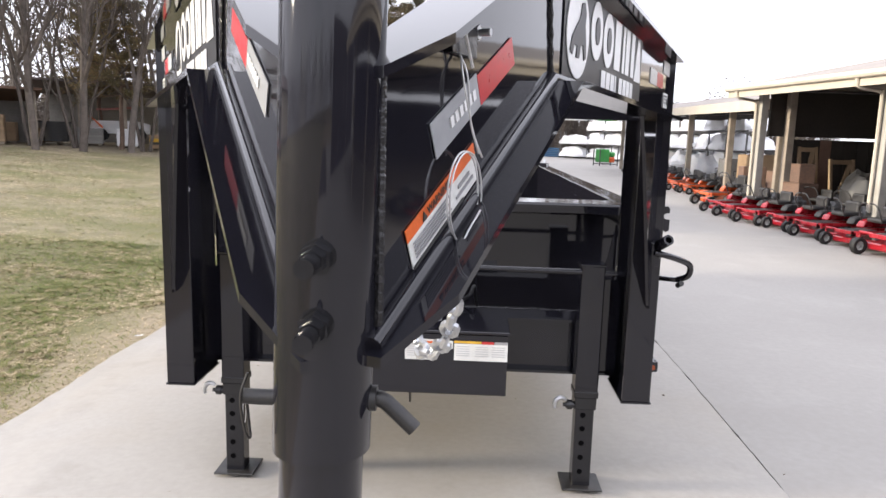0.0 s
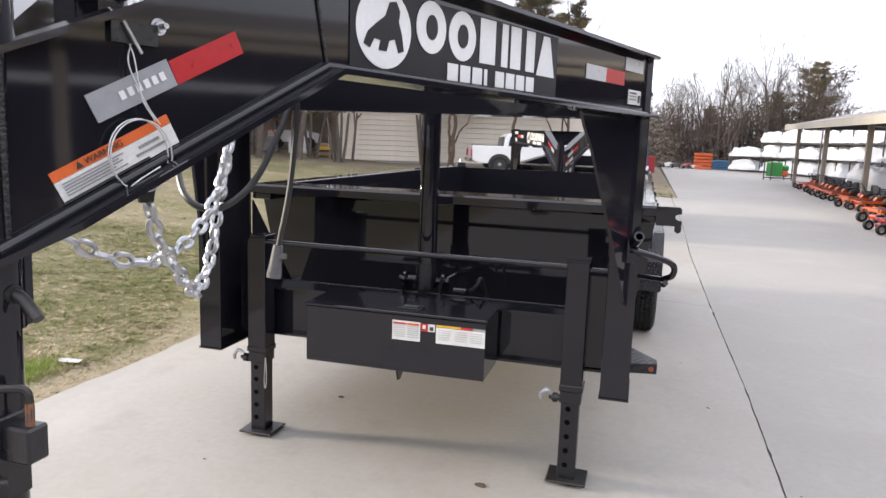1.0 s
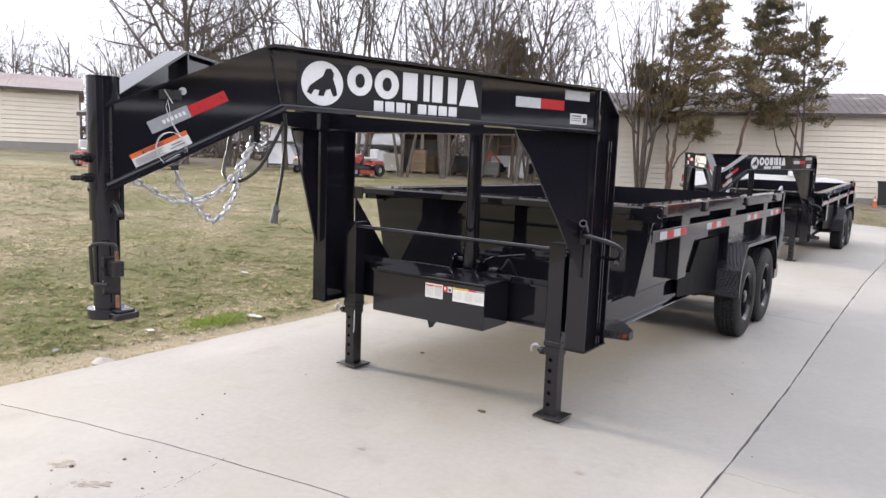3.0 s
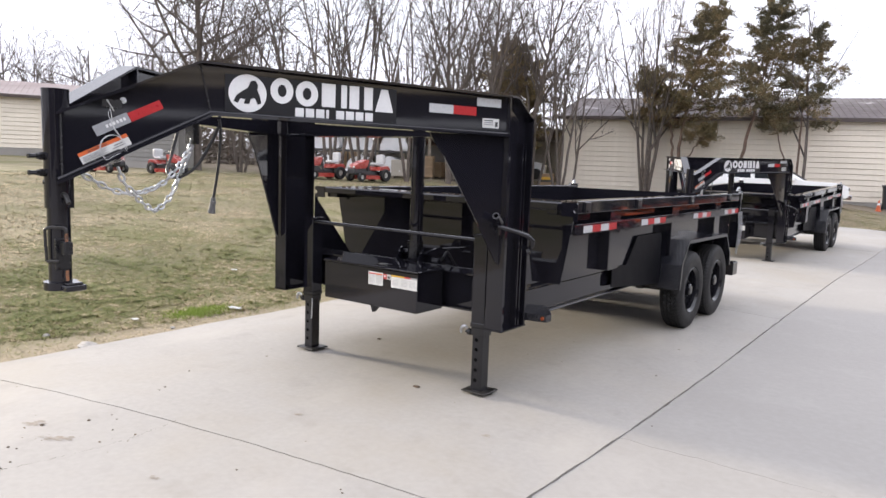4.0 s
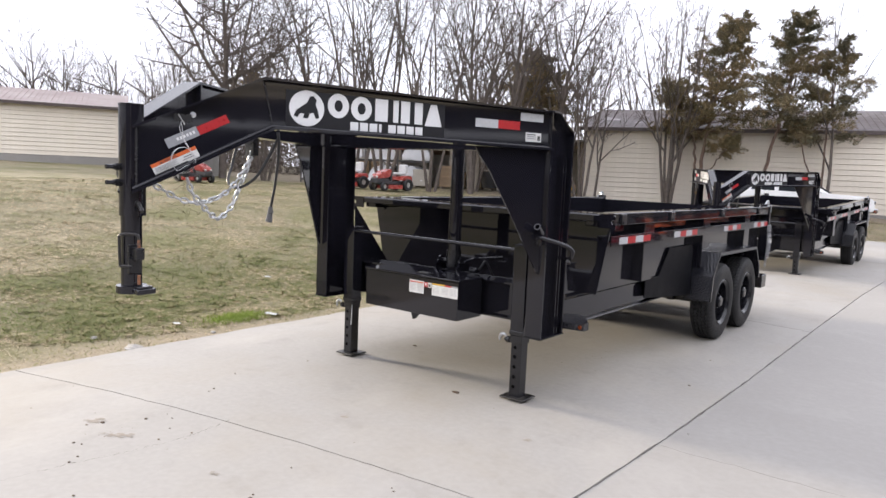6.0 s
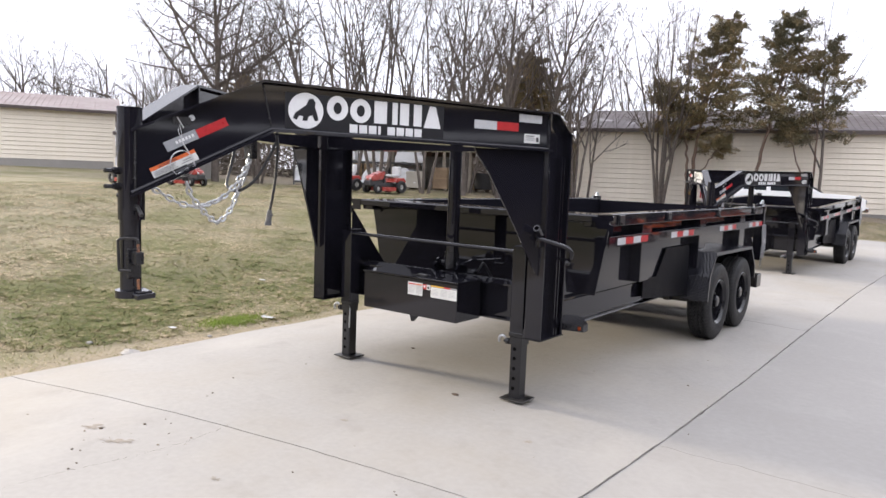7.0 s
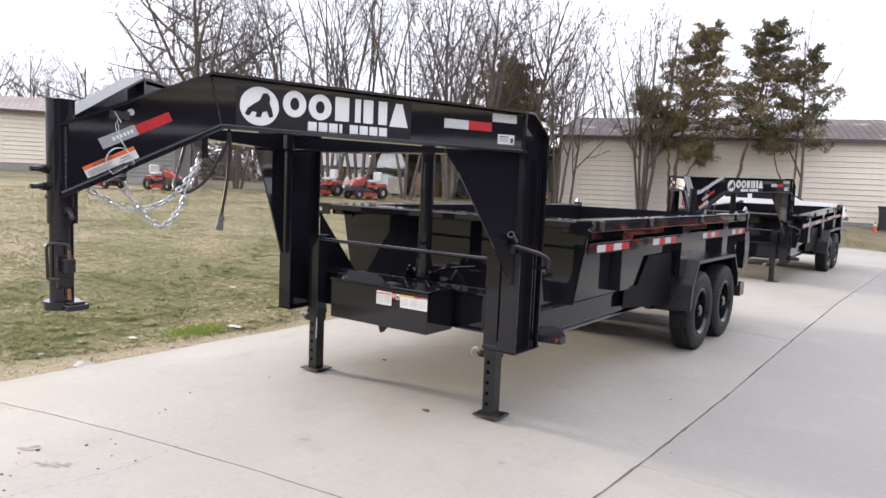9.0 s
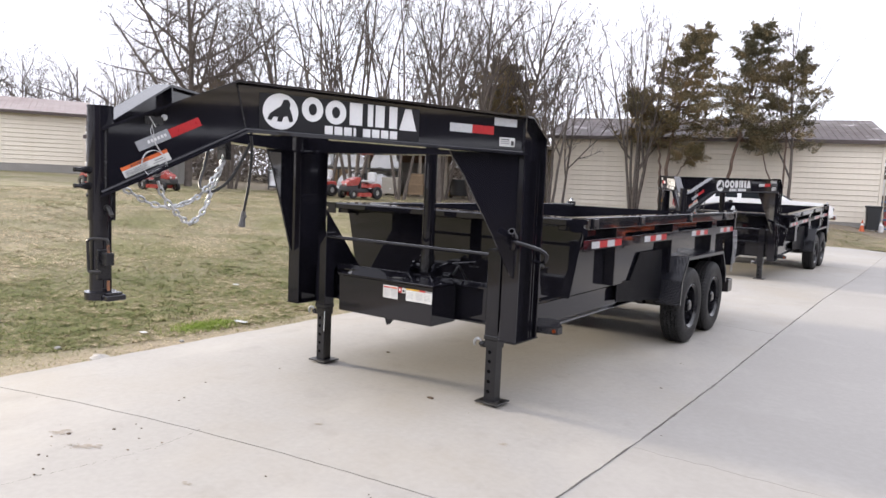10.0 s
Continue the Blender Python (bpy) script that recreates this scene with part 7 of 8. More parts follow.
def shed_boxes():
    """Cartons and covered goods stacked at the shed's end."""
    for x, y, z, w, d, h, turn, mat, label in (
            (7.72, 16.5, -0.05, 0.5, 0.55, 0.8, 14, BROWN_BOARD, "brown carton on the shed floor"), (7.74, 16.5, 0.75, 0.36, 0.4, 0.42, 4, BROWN_BOARD, "brown carton stacked on another"),
            (9.3, 16.4, -0.05, 0.8, 0.7, 0.95, 20, BROWN_BOARD, "dark brown crate by the shed wall"), (8.45, 18.9, -0.05, 0.7, 0.7, 0.95, 25, BROWN_BOARD, "brown boxed machine between the sheds"),
            (8.1, 20.3, -0.05, 0.6, 0.6, 1.0, -8, BROWN_BOARD, "brown carton under the open shed"), (9.0, 22.2, -0.05, 0.9, 0.8, 1.3, 12, CRATE_WOOD, "tall brown carton under the open shed"),
            (9.2, 24.6, -0.05, 0.9, 0.7, 1.1, 4, GREY_BOARD, "grey boxed machine under the open shed")):
        B = new("storage_carton")
        B.matrix_basis = pose(x, y, z, 0, 0, turn)
        tagged(B, label, "carton", "cartons in the sheds")
        bm = bmesh.new()
        box(bm, -w / 2, w / 2, -d / 2, d / 2, 0, h - 0.02, 0.012)
        part("carton_body", bm, mat, B)
        for s in (-1, 1):
            bm = bmesh.new()
            box(bm, min(0.004 * s, s * w / 2), max(0.004 * s, s * w / 2), -d / 2, d / 2, h - 0.019, h, 0.004)
            part("flap", bm, mat, B)
    covers = [(8.9, 17.95, 1.0, WRAP), (9.7, 20.9, 1.0, WRAP), (8.75, 26.9, 1.0, WRAP), (9.1, 30.4, 1.0, WRAP)]
    covers += [(9.6 - 0.28 * k, 10.8 + 1.64 * k, 0.82 + 0.06 * (k % 2), SEAT_BLACK if k % 2 else ENGINE) for k in range(4)]
    for x, y, size, mat in covers:
        rng = random.Random(int(x * 100))
        bm = bmesh.new()
        bmesh.ops.create_uvsphere(bm, u_segments=26, v_segments=14, radius=1)
        for v in bm.verts:
            f = 1 + 0.22 * noise.noise(v.co * 2.1 + Vector((x, y, 0))) + 0.06 * noise.noise(v.co * 7)
            v.co = Vector((v.co.x * 0.55 * f, v.co.y * 0.6 * f, max(0.0, (v.co.z * 0.5 + 0.55) * 1.15 * f))) * size
        label = "machine under a crumpled pale cover in the shed" if mat is WRAP else "machine under a crumpled dark cover in the shed"
        solo("covered_machine", bm, mat, label, "covered machine", "covered machines in the sheds", smooth=True, at=pose(x, y, -0.05, 0, 0, rng.uniform(-20, 20)))


shed_boxes()


# ---- mowers ----
def small_wheel(r, w, rim, hub):
    prof = [(rim, -w / 2), (r * 0.9, -w / 2), (r, -w * 0.32), (r, w * 0.32), (r * 0.9, w / 2), (rim, w / 2)]
    t = revolve(prof, Matrix(), 28, RUBBER, "tyre", lambda i, k: r * 0.035 if i in (2, 3) and k % 2 else 0)
    h = revolve([(rim, -w * 0.3), (rim * 0.9, w * 0.25), (rim * 0.4, w * 0.2), (rim * 0.35, w * 0.42), (0.0, w * 0.42)], Matrix(), 20, hub, "wheel")
    return t, h


MOWER_SIZE = Matrix.Diagonal((0.84, 0.84, 0.84, 1))


def zero_turn(body_mat, seat_mat, at, label, group):
    """A standing or riding zero-turn mower; it faces along its own -x."""
    M = new("zero_turn_mower")
    M.matrix_basis = at @ MOWER_SIZE
    tagged(M, label, "mower", group)
    bm = bmesh.new()
    prism(bm, [(-0.78, -0.5), (-0.62, -0.66), (-0.15, -0.66), (0.08, -0.5), (0.08, 0.5), (-0.15, 0.62), (-0.62, 0.62), (-0.78, 0.45)], Matrix.Translation((0, 0, 0.1)), 0, 0.13)
    bmesh.ops.bevel(bm, geom=bm.edges[:], offset=0.025, segments=1, affect="EDGES", clamp_overlap=True)
    part("deck", bm, body_mat, M)
    for s in (-1, 1):
        bm = bmesh.new()
        box(bm, -0.92, 0.75, s * 0.27 - 0.03, s * 0.27 + 0.03, 0.34, 0.42, 0.008)
        part("frame_rail", bm, body_mat, M)
        bm = bmesh.new()
        prism(bm, [(-0.12, 0.42), (-0.05, 0.56), (0.1, 0.62), (0.6, 0.6), (0.68, 0.45)], plane_frame((0, s * 0.42 - 0.11, 0), (1, 0, 0)), -0.22, 0.0)
        bmesh.ops.bevel(bm, geom=bm.edges[:], offset=0.03, segments=1, affect="EDGES", clamp_overlap=True)
        part("fuel_tank", bm, SEAT_BLACK if s < 0 else body_mat, M)
        bm = bmesh.new()
        cyl(bm, (-0.35, s * 0.36, 0.23), (-0.35, s * 0.36, 0.3), 0.1, 0.09, 14)
        part("belt_cover", bm, SEAT_BLACK, M)
    bm = bmesh.new()
    box(bm, -0.92, -0.86, -0.3, 0.3, 0.34, 0.42, 0.008)
    part("front_bar", bm, body_mat, M)
    bm = bmesh.new()
    box(bm, -0.82, -0.2, -0.24, 0.24, 0.4, 0.43, 0.006)
    part("foot_plate", bm, SEAT_BLACK, M)
    bm = bmesh.new()
    box(bm, 0.48, 0.92, -0.24, 0.24, 0.46, 0.72, 0.05)
    cyl(bm, (0.68, 0, 0.72), (0.68, 0, 0.82), 0.2, 0.16, 16)
    cyl(bm, (0.8, -0.26, 0.6), (0.8, 0.26, 0.6), 0.07, seg=12)
    part("engine", bm, ENGINE, M)
    bm = bmesh.new()
    box(bm, -0.1, 0.36, -0.24, 0.24, 0.58, 0.69, 0.045, seg=2)
    part("seat", bm, seat_mat, M)
    bm = bmesh.new()
    box(bm, 0.29, 0.41, -0.23, 0.23, 0.66, 0.96, 0.05, seg=2)
    part("backrest", bm, seat_mat, M)
    for s in (-1, 1):
        bm = bmesh.new()
        sweep(bm, curve_pts([(-0.15, s * 0.3, 0.6), (-0.28, s * 0.3, 0.9), (-0.3, s * 0.18, 1.02), (-0.3, s * 0.04, 1.03)], 4), 0.018, 6)
        part("steering_lever", bm, SEAT_BLACK, M, "", True)
        bm = bmesh.new()
        sweep(bm, [(-0.85, s * 0.28, 0.4), (-0.95, s * 0.48, 0.42), (-0.95, s * 0.48, 0.3)], 0.03, 6)
        part("caster_arm", bm, body_mat, M)
    for (x, y, t, h) in ((-0.95, -0.48, *CASTER), (-0.95, 0.48, *CASTER), (0.5, -0.52, *DRIVE), (0.5, 0.52, *DRIVE)):
        r = 0.16 if t is CASTER[0] else 0.29
        w = new("wheel", h)
        w.parent = M
        w.matrix_basis = Matrix.Translation((x, y, r)) @ Matrix.Rotation(radians(90 if y < 0 else -90), 4, "X")
        c = new("tyre", t)
        c.parent = w
    return M


CASTER, DRIVE = small_wheel(0.16, 0.11, 0.085, HUB), small_wheel(0.29, 0.22, 0.14, SEAT_BLACK)


def build_mowers():
    red = zero_turn(MOWER_RED, SEAT_BLACK, pose(7.15, 11.0, -0.05, 0, 0, 14), "red zero-turn mower in a row beside the drive", "red mowers by the drive")
    y = 11.0
    rng = random.Random(3)
    for k in range(1, 7):
        copy_thing(red, pose(7.15 - 0.11 * k + rng.uniform(-0.1, 0.1), y + 1.02 * k, -0.05, 0, 0, 14 + rng.uniform(-5, 5)) @ MOWER_SIZE)
    for k in range(0, 9, 2):
        copy_thing(red, pose(9.95 - 0.14 * k + rng.uniform(-0.15, 0.15), 10.0 + 0.82 * k, -0.05, 0, 0, 10 + rng.uniform(-8, 8)) @ MOWER_SIZE)
    for k in range(6):
        copy_thing(red, pose(8.55 - 0.12 * k + rng.uniform(-0.06, 0.06), 10.9 + 1.04 * k, -0.05, 0, 0, 12 + rng.uniform(-6, 6)) @ MOWER_SIZE)
    for k in range(2):
        copy_thing(red, pose(7.35 + 0.1 * k, 9.9 - 1.05 * k, -0.05, 0, 0, 12) @ MOWER_SIZE)
    orange = zero_turn(MOWER_ORANGE, SEAT_BLACK, pose(7.1, 19.0, -0.05, 0, 0, 12), "orange zero-turn mower in a row beside the drive", "orange mowers by the drive")
    for k, y in enumerate((20.15, 22.9, 24.05, 25.25, 27.4, 28.6, 29.8, 31.0, 32.2, 34.3, 35.5)):
        copy_thing(orange, pose(7.5 + 0.1 * k + rng.uniform(-0.1, 0.1), y, -0.05, 0, 0, 12 + rng.uniform(-5, 5)) @ MOWER_SIZE)
    dark = zero_turn(ENGINE, SEAT_GREY, pose(9.2, 19.0, -0.05, 0, 0, 30), "dark grey zero-turn mower with a pale seat", "dark mowers under the shed")
    for x, y, a in ((11.3, 12.2, 8), (11.1, 14.6, 20), (9.1, 20.6, 12), (9.0, 23.4, 5), (9.3, 26.0, 16), (9.2, 29.0, 10)):
        copy_thing(dark, pose(x, y, -0.05, 0, 0, a) @ MOWER_SIZE)
    for k in range(6):
        copy_thing(orange if k % 2 else red, pose(10.4, 20.0 + 1.6 * k, -0.05, 0, 0, 12) @ MOWER_SIZE)


build_mowers()


def lawn_tractor(at, label):
    """A riding lawn tractor that faces along its own -x."""
    M = new("lawn_tractor")
    M.matrix_basis = at
    tagged(M, label, "lawn tractor", "lawn tractors on the grass")
    bm = bmesh.new()
    prism(bm, [(-0.9, 0.5), (-0.98, 0.56), (-0.94, 0.66), (-0.78, 0.75), (-0.5, 0.84), (-0.24, 0.93), (-0.17, 0.9), (-0.3, 0.56)], plane_frame((0, -0.25, 0), (1, 0, 0)), -0.5, 0)
    bmesh.ops.bevel(bm, geom=bm.edges[:], offset=0.05, segments=2, affect="EDGES", clamp_overlap=True)
    hood = part("hood", bm, TRACTOR_RED, M, "", True)
    bm = bmesh.new()
    box(bm, -1.02, -0.3, -0.23, 0.23, 0.3, 0.53, 0.04)
    part("grille", bm, SEAT_BLACK, hood)
    for s in (-1, 1):
        bm = bmesh.new()
        box(bm, -1.0, -0.9, s * 0.15 - 0.06, s * 0.15 + 0.06, 0.54, 0.63, 0.03)
        part("headlamp", bm, HUB, hood)
    bm = bmesh.new()
    prism(bm, [(0.16, 0.46), (0.22, 0.52), (0.34, 0.64), (0.76, 0.66), (0.88, 0.5), (0.84, 0.46)], plane_frame((0, -0.42, 0), (1, 0, 0)), -0.84, 0)
    bmesh.ops.bevel(bm, geom=bm.edges[:], offset=0.03, segments=1, affect="EDGES", clamp_overlap=True)
    part("rear_body", bm, TRACTOR_RED, M)
    bm = bmesh.new()
    box(bm, -0.9, 0.85, -0.2, 0.2, 0.26, 0.42, 0.02)
    box(bm, -0.2, -0.1, -0.18, 0.18, 0.4, 0.84, 0.02)
    part("chassis", bm, SEAT_BLACK, M)
    bm = bmesh.new()
    prism(bm, rounded(-0.55, -0.55, 0.25, 0.6, 0.15, 3), Matrix.Translation((0, 0, 0.1)), 0, 0.16)
    part("mower_deck", bm, TRACTOR_RED, M)
    bm = bmesh.new()
    box(bm, 0.22, 0.66, -0.24, 0.24, 0.68, 0.8, 0.05, seg=2)
    box(bm, 0.58, 0.74, -0.24, 0.24, 0.76, 1.14, 0.06, seg=2)
    part("seat", bm, SEAT_GREY, M)
    bm = bmesh.new()
    c, q = Vector((-0.02, 0, 0.98)), Matrix.Rotation(radians(35), 3, "Y")
    sweep(bm, [c + q @ Vector((0.17 * math.cos(a), 0.17 * math.sin(a), 0)) for a in (2 * math.pi * k / 18 for k in range(18))], 0.015, 6, True)
    cyl(bm, (-0.1, 0, 0.86), c, 0.02, seg=8)
    sweep(bm, [c + q @ Vector((0.17, 0, 0)), c + q @ Vector((-0.17, 0, 0))], 0.012, 6)
    part("steering_wheel", bm, SEAT_BLACK, M, "", True)
    for (x, y, w) in ((-0.72, -0.36, FRONT), (-0.72, 0.36, FRONT), (0.55, -0.4, REAR), (0.55, 0.4, REAR)):
        r = 0.19 if w is FRONT else 0.27
        o = new("wheel", w[1])
        o.parent = M
        o.matrix_basis = Matrix.Translation((x, y, r)) @ Matrix.Rotation(radians(90 if y < 0 else -90), 4, "X")
        t = new("tyre", w[0])
        t.parent = o
    return M


FRONT, REAR = small_wheel(0.19, 0.15, 0.1, HUB), small_wheel(0.27, 0.24, 0.13, HUB)
for x, y, a, f in ((-17.1, 21.7, 84, 1.0), (-18.7, 20.6, 80, 1.0), (-23.2, 13.6, 182, 0.86), (-21.9, 15.3, 186, 0.86)):
    lawn_tractor(pose(x, y, float(ground_z(np.array(x), np.array(y))) + 0.02, 0, 0, a) @ Matrix.Diagonal((f, f, f, 1)), "red riding lawn tractor with a grey seat")


# ---- white pickup behind the second trailer ----
def build_pickup(at):
    V = new("pickup_truck")
    V.matrix_basis = at
    tagged(V, "white pickup truck parked behind the second trailer", "pickup truck")
    side = plane_frame((0, -0.95, 0), (1, 0, 0))
    bm = bmesh.new()
    prism(bm, [(-2.85, 0.55), (-2.88, 1.24), (-0.95, 1.25), (-0.9, 1.2), (1.05, 1.2), (2.45, 1.13), (2.8, 1.0), (2.86, 0.5), (2.4, 0.42), (-2.6, 0.42)], side, -1.9, 0.0)
    bmesh.ops.bevel(bm, geom=bm.edges[:], offset=0.06, segments=2, affect="EDGES", clamp_overlap=True)
    body = part("body", bm, CAR_WHITE, V, "", True)
    bm = bmesh.new()
    prism(bm, [(-1.6, 1.12), (-1.5, 1.78), (-1.2, 1.88), (0.35, 1.86), (1.4, 1.14)], plane_frame((0, -0.82, 0), (1, 0, 0)), -1.64, 0.0)
    bmesh.ops.bevel(bm, geom=bm.edges[:], offset=0.07, segments=2, affect="EDGES", clamp_overlap=True)
    part("cab", bm, CAR_WHITE, V, "", True)
    for yy, t in ((-0.832, 0.012), (0.832, -0.012)):
        for nm, o in (("rear_window", [(-1.42, 1.2), (-1.34, 1.68), (-0.62, 1.72), (-0.58, 1.2)]), ("front_window", [(-0.44, 1.2), (-0.44, 1.72), (0.32, 1.71), (1.05, 1.2)])):
            bm = bmesh.new()
            prism(bm, o, plane_frame((0, yy, 0), (1, 0, 0)), *sorted((0, t)))
            part(nm, bm, CAR_GLASS, V, "dark tinted window")
    bm = bmesh.new()
    prism(bm, [(-0.7, 0.0), (0.7, 0.0), (0.62, 0.95), (-0.62, 0.95)], plane_frame((1.4, 0, 1.2), (0, 1, 0), (-0.81, 0, 0.58)), 0.01, 0.03)
    part("windscreen", bm, CAR_GLASS, V, "dark tinted windscreen")
    bm = bmesh.new()
    prism(bm, [(-0.65, 0.0), (0.65, 0.0), (0.6, 0.45), (-0.6, 0.45)], plane_frame((-1.62, 0, 1.22), (0, -1, 0), (0.14, 0, 0.99)), 0.01, 0.03)
    part("back_glass", bm, CAR_GLASS, V, "dark rear glass")
    bm = bmesh.new()
    box(bm, -2.75, -1.7, -0.8, 0.8, 0.7, 1.262, 0.01)
    part("load_bed", bm, SEAT_BLACK, V)
    for s in (-1, 1):
        bm = bmesh.new()
        box(bm, -2.915, -2.87, s * 0.84 - 0.09, s * 0.84 + 0.09, 0.72, 1.06, 0.015)
        part("tail_lamp", bm, RED_LENS, V, "red tail lamp")
        bm = bmesh.new()
        box(bm, 2.72, 2.86, s * 0.74 - 0.17, s * 0.74 + 0.17, 0.78, 0.96, 0.03)
        part("headlamp", bm, CHROME, V, "clear headlamp")
        bm = bmesh.new()
        box(bm, 0.75, 0.95, s * 1.02 - 0.12, s * 1.02 + 0.12, 1.16, 1.36, 0.03)
        part("door_mirror", bm, CAR_WHITE, V)
    bm = bmesh.new()
    box(bm, 2.82, 2.89, -0.52, 0.52, 0.62, 0.95, 0.02)
    part("grille", bm, SEAT_BLACK, V)
    bm = bmesh.new()
    box(bm, 2.76, 2.95, -0.94, 0.94, 0.42, 0.62, 0.03)
    part("front_bumper", bm, CHROME, V)
    bm = bmesh.new()
    box(bm, -2.98, -2.84, -0.9, 0.9, 0.48, 0.66, 0.03)
    part("rear_bumper", bm, CHROME, V)
    for x in (-1.75, 1.85):
        for s in (-1, 1):
            bm = bmesh.new()
            cyl(bm, (x, s * 0.975, 0.42), (x, s * 0.9, 0.42), 0.46, seg=28)
            part("wheel_arch", bm, SEAT_BLACK, body)
            o = new("wheel", TRUCK[1])
            o.parent = V
            o.matrix_basis = Matrix.Translation((x, s * 0.87, 0.39)) @ Matrix.Rotation(radians(90 if s < 0 else -90), 4, "X")
            t = new("tyre", TRUCK[0])
            t.parent = o


TRUCK = small_wheel(0.39, 0.26, 0.24, CHROME)
build_pickup(pose(-3.3, 30.3, float(ground_z(np.array(-3.3), np.array(30.3))) - 0.02, 0, 0, 20) @ Matrix.Diagonal((1.03, 1.0, 0.88, 1)))


# ---- things by the corner of the cream building ----
def corner_things():
    z = float(ground_z(np.array(0.3), np.array(35.9)))
    B = new("wheeled_bin")
    B.matrix_basis = pose(0.72, 35.9, z, 0, 0, 10) @ Matrix.Diagonal((0.88, 0.88, 0.9, 1))
    tagged(B, "black wheeled rubbish bin by the cream wall", "rubbish bin")
    bm = bmesh.new()
    prism(bm, rounded(-0.34, -0.3, 0.34, 0.3, 0.06), Matrix(), 0.03, 1.1)
    for v in bm.verts:
        if v.co.z < 0.5:
            v.co.x *= 0.78
            v.co.y *= 0.8
    part("body", bm, BIN_BLACK, B)
    bm = bmesh.new()
    box(bm, -0.37, 0.37, -0.34, 0.36, 1.1, 1.2, 0.03, seg=2)
    part("lid", bm, BIN_BLACK, B)
    for s in (-1, 1):
        bm = bmesh.new()
        cyl(bm, (s * 0.25, 0.24, 0.1), (s * 0.31, 0.24, 0.1), 0.1, seg=16)
        part("wheel", bm, RUBBER, B)
    C = new("traffic_cone")
    C.matrix_basis = pose(0.45, 34.4, float(ground_z(np.array(0.45), np.array(34.4)))) @ Matrix.Diagonal((0.66, 0.66, 0.66, 1))
    tagged(C, "orange traffic cone with a white band", "traffic cone")
    bm = bmesh.new()
    box(bm, -0.19, 0.19, -0.19, 0.19, 0, 0.04, 0.01)
    cyl(bm, (0, 0, 0.04), (0, 0, 0.74), 0.15, 0.03, 20)
    part("cone", bm, CONE_ORANGE, C)
    bm = bmesh.new()
    cyl(bm, (0, 0, 0.4), (0, 0, 0.53), 0.094, 0.072, 20, False)
    part("band", bm, WHITE_VINYL, C, "white band")
    R = new("blue_shelf_rack")
    R.matrix_basis = pose(0.72, 38.0, -0.1, 0, 0, 15) @ Matrix.Diagonal((0.45, 1, 0.85, 1))
    tagged(R, "blue steel shelf rack with odds and ends", "rack")
    for xx in (0, 1.1):
        for yy in (0, 1.4):
            bm = bmesh.new()
            box(bm, xx - 0.04, xx + 0.04, yy - 0.04, yy + 0.04, 0, 2.0)
            part("post", bm, BLUE_STEEL, R)
    for k in range(4):
        bm = bmesh.new()
        box(bm, -0.04, 1.14, -0.04, 1.44, 0.3 + 0.5 * k, 0.38 + 0.5 * k)
        part("shelf", bm, BLUE_STEEL, R)
    X = new("red_storage_box")
    X.matrix_basis = pose(1.1, 46.5, -0.12, 0, 0, 10) @ Matrix.Diagonal((0.5, 0.5, 0.72, 1))
    tagged(X, "red steel storage box at the drive's end", "storage box")
    bm = bmesh.new()
    box(bm, -1.1, 1.1, -0.8, 0.8, 0.08, 1.5, 0.03)
    part("body", bm, CONTAINER_RED, X)
    bm = bmesh.new()
    box(bm, -1.13, 1.13, -0.83, 0.83, 1.5, 1.58, 0.02)
    part("lid", bm, CONTAINER_RED, X)
    bm = bmesh.new()
    sweep(bm, [(0.98, 37.3, -0.05), (0.98, 37.3, 2.3)], 0.03, 8)
    solo("white_downpipe", bm, FASCIA, "white pipe by the building's corner", "pipe", smooth=True)
    bm = bmesh.new()
    cyl(bm, (0, 0, 0.0), (0, 0, 0.06), 0.12, 0.16, 18)
    cyl(bm, (0, 0, 0.06), (0, 0, 0.32), 0.16, 0.16, 18)
    cyl(bm, (0, 0, 0.32), (0, 0, 0.4), 0.16, 0.06, 18)
    cyl(bm, (0, 0, 0.4), (0, 0, 0.47), 0.08, 0.08, 12)
    solo("gas_bottle", bm, WHITE_VINYL, "small white gas bottle beside the cream building", "gas bottle", smooth=True, at=Matrix.Translation((0.98, 36.4, float(ground_z(np.array(0.98), np.array(36.4))))))
    bm = bmesh.new()
    box(bm, 0.55, 1.05, 37.9, 37.93, 1.75, 2.5, 0.005)
    solo("notice_board", bm, LABEL_WHITE, "pale notice board above the blue rack", "board")
    G = new("green_machine")
    G.matrix_basis = pose(8.25, 44.0, -0.05, 0, 0, 20)
    tagged(G, "green framed yard machine with an orange engine", "yard machine")
    bm = bmesh.new()
    box(bm, -0.36, 0.3, -0.3, 0.3, 0.22, 1.02, 0.04)
    part("body", bm, MOWER_GREEN, G)
    bm = bmesh.new()
    box(bm, 0.3, 0.68, -0.28, 0.28, 0.22, 0.55, 0.05)
    part("engine", bm, MOWER_ORANGE, G)
    bm = bmesh.new()
    box(bm, 0.3, 0.75, -0.24, 0.2, 0.55, 0.86, 0.08)
    part("hopper", bm, MOWER_GREEN, G)
    for x in (-0.42, 0.8):
        for s in (-1, 1):
            bm = bmesh.new()
            box(bm, x - 0.025, x + 0.025, s * 0.38 - 0.025, s * 0.38 + 0.025, 0, 1.15)
            part("frame_post", bm, RACK_STEEL, G)
    for s in (-1, 1):
        bm = bmesh.new()
        box(bm, -0.42, 0.8, s * 0.38 - 0.02, s * 0.38 + 0.02, 0.1, 0.16)
        part("frame_rail", bm, RACK_STEEL, G)
    # implements laid out at the end of the drive
    rng = random.Random(12)
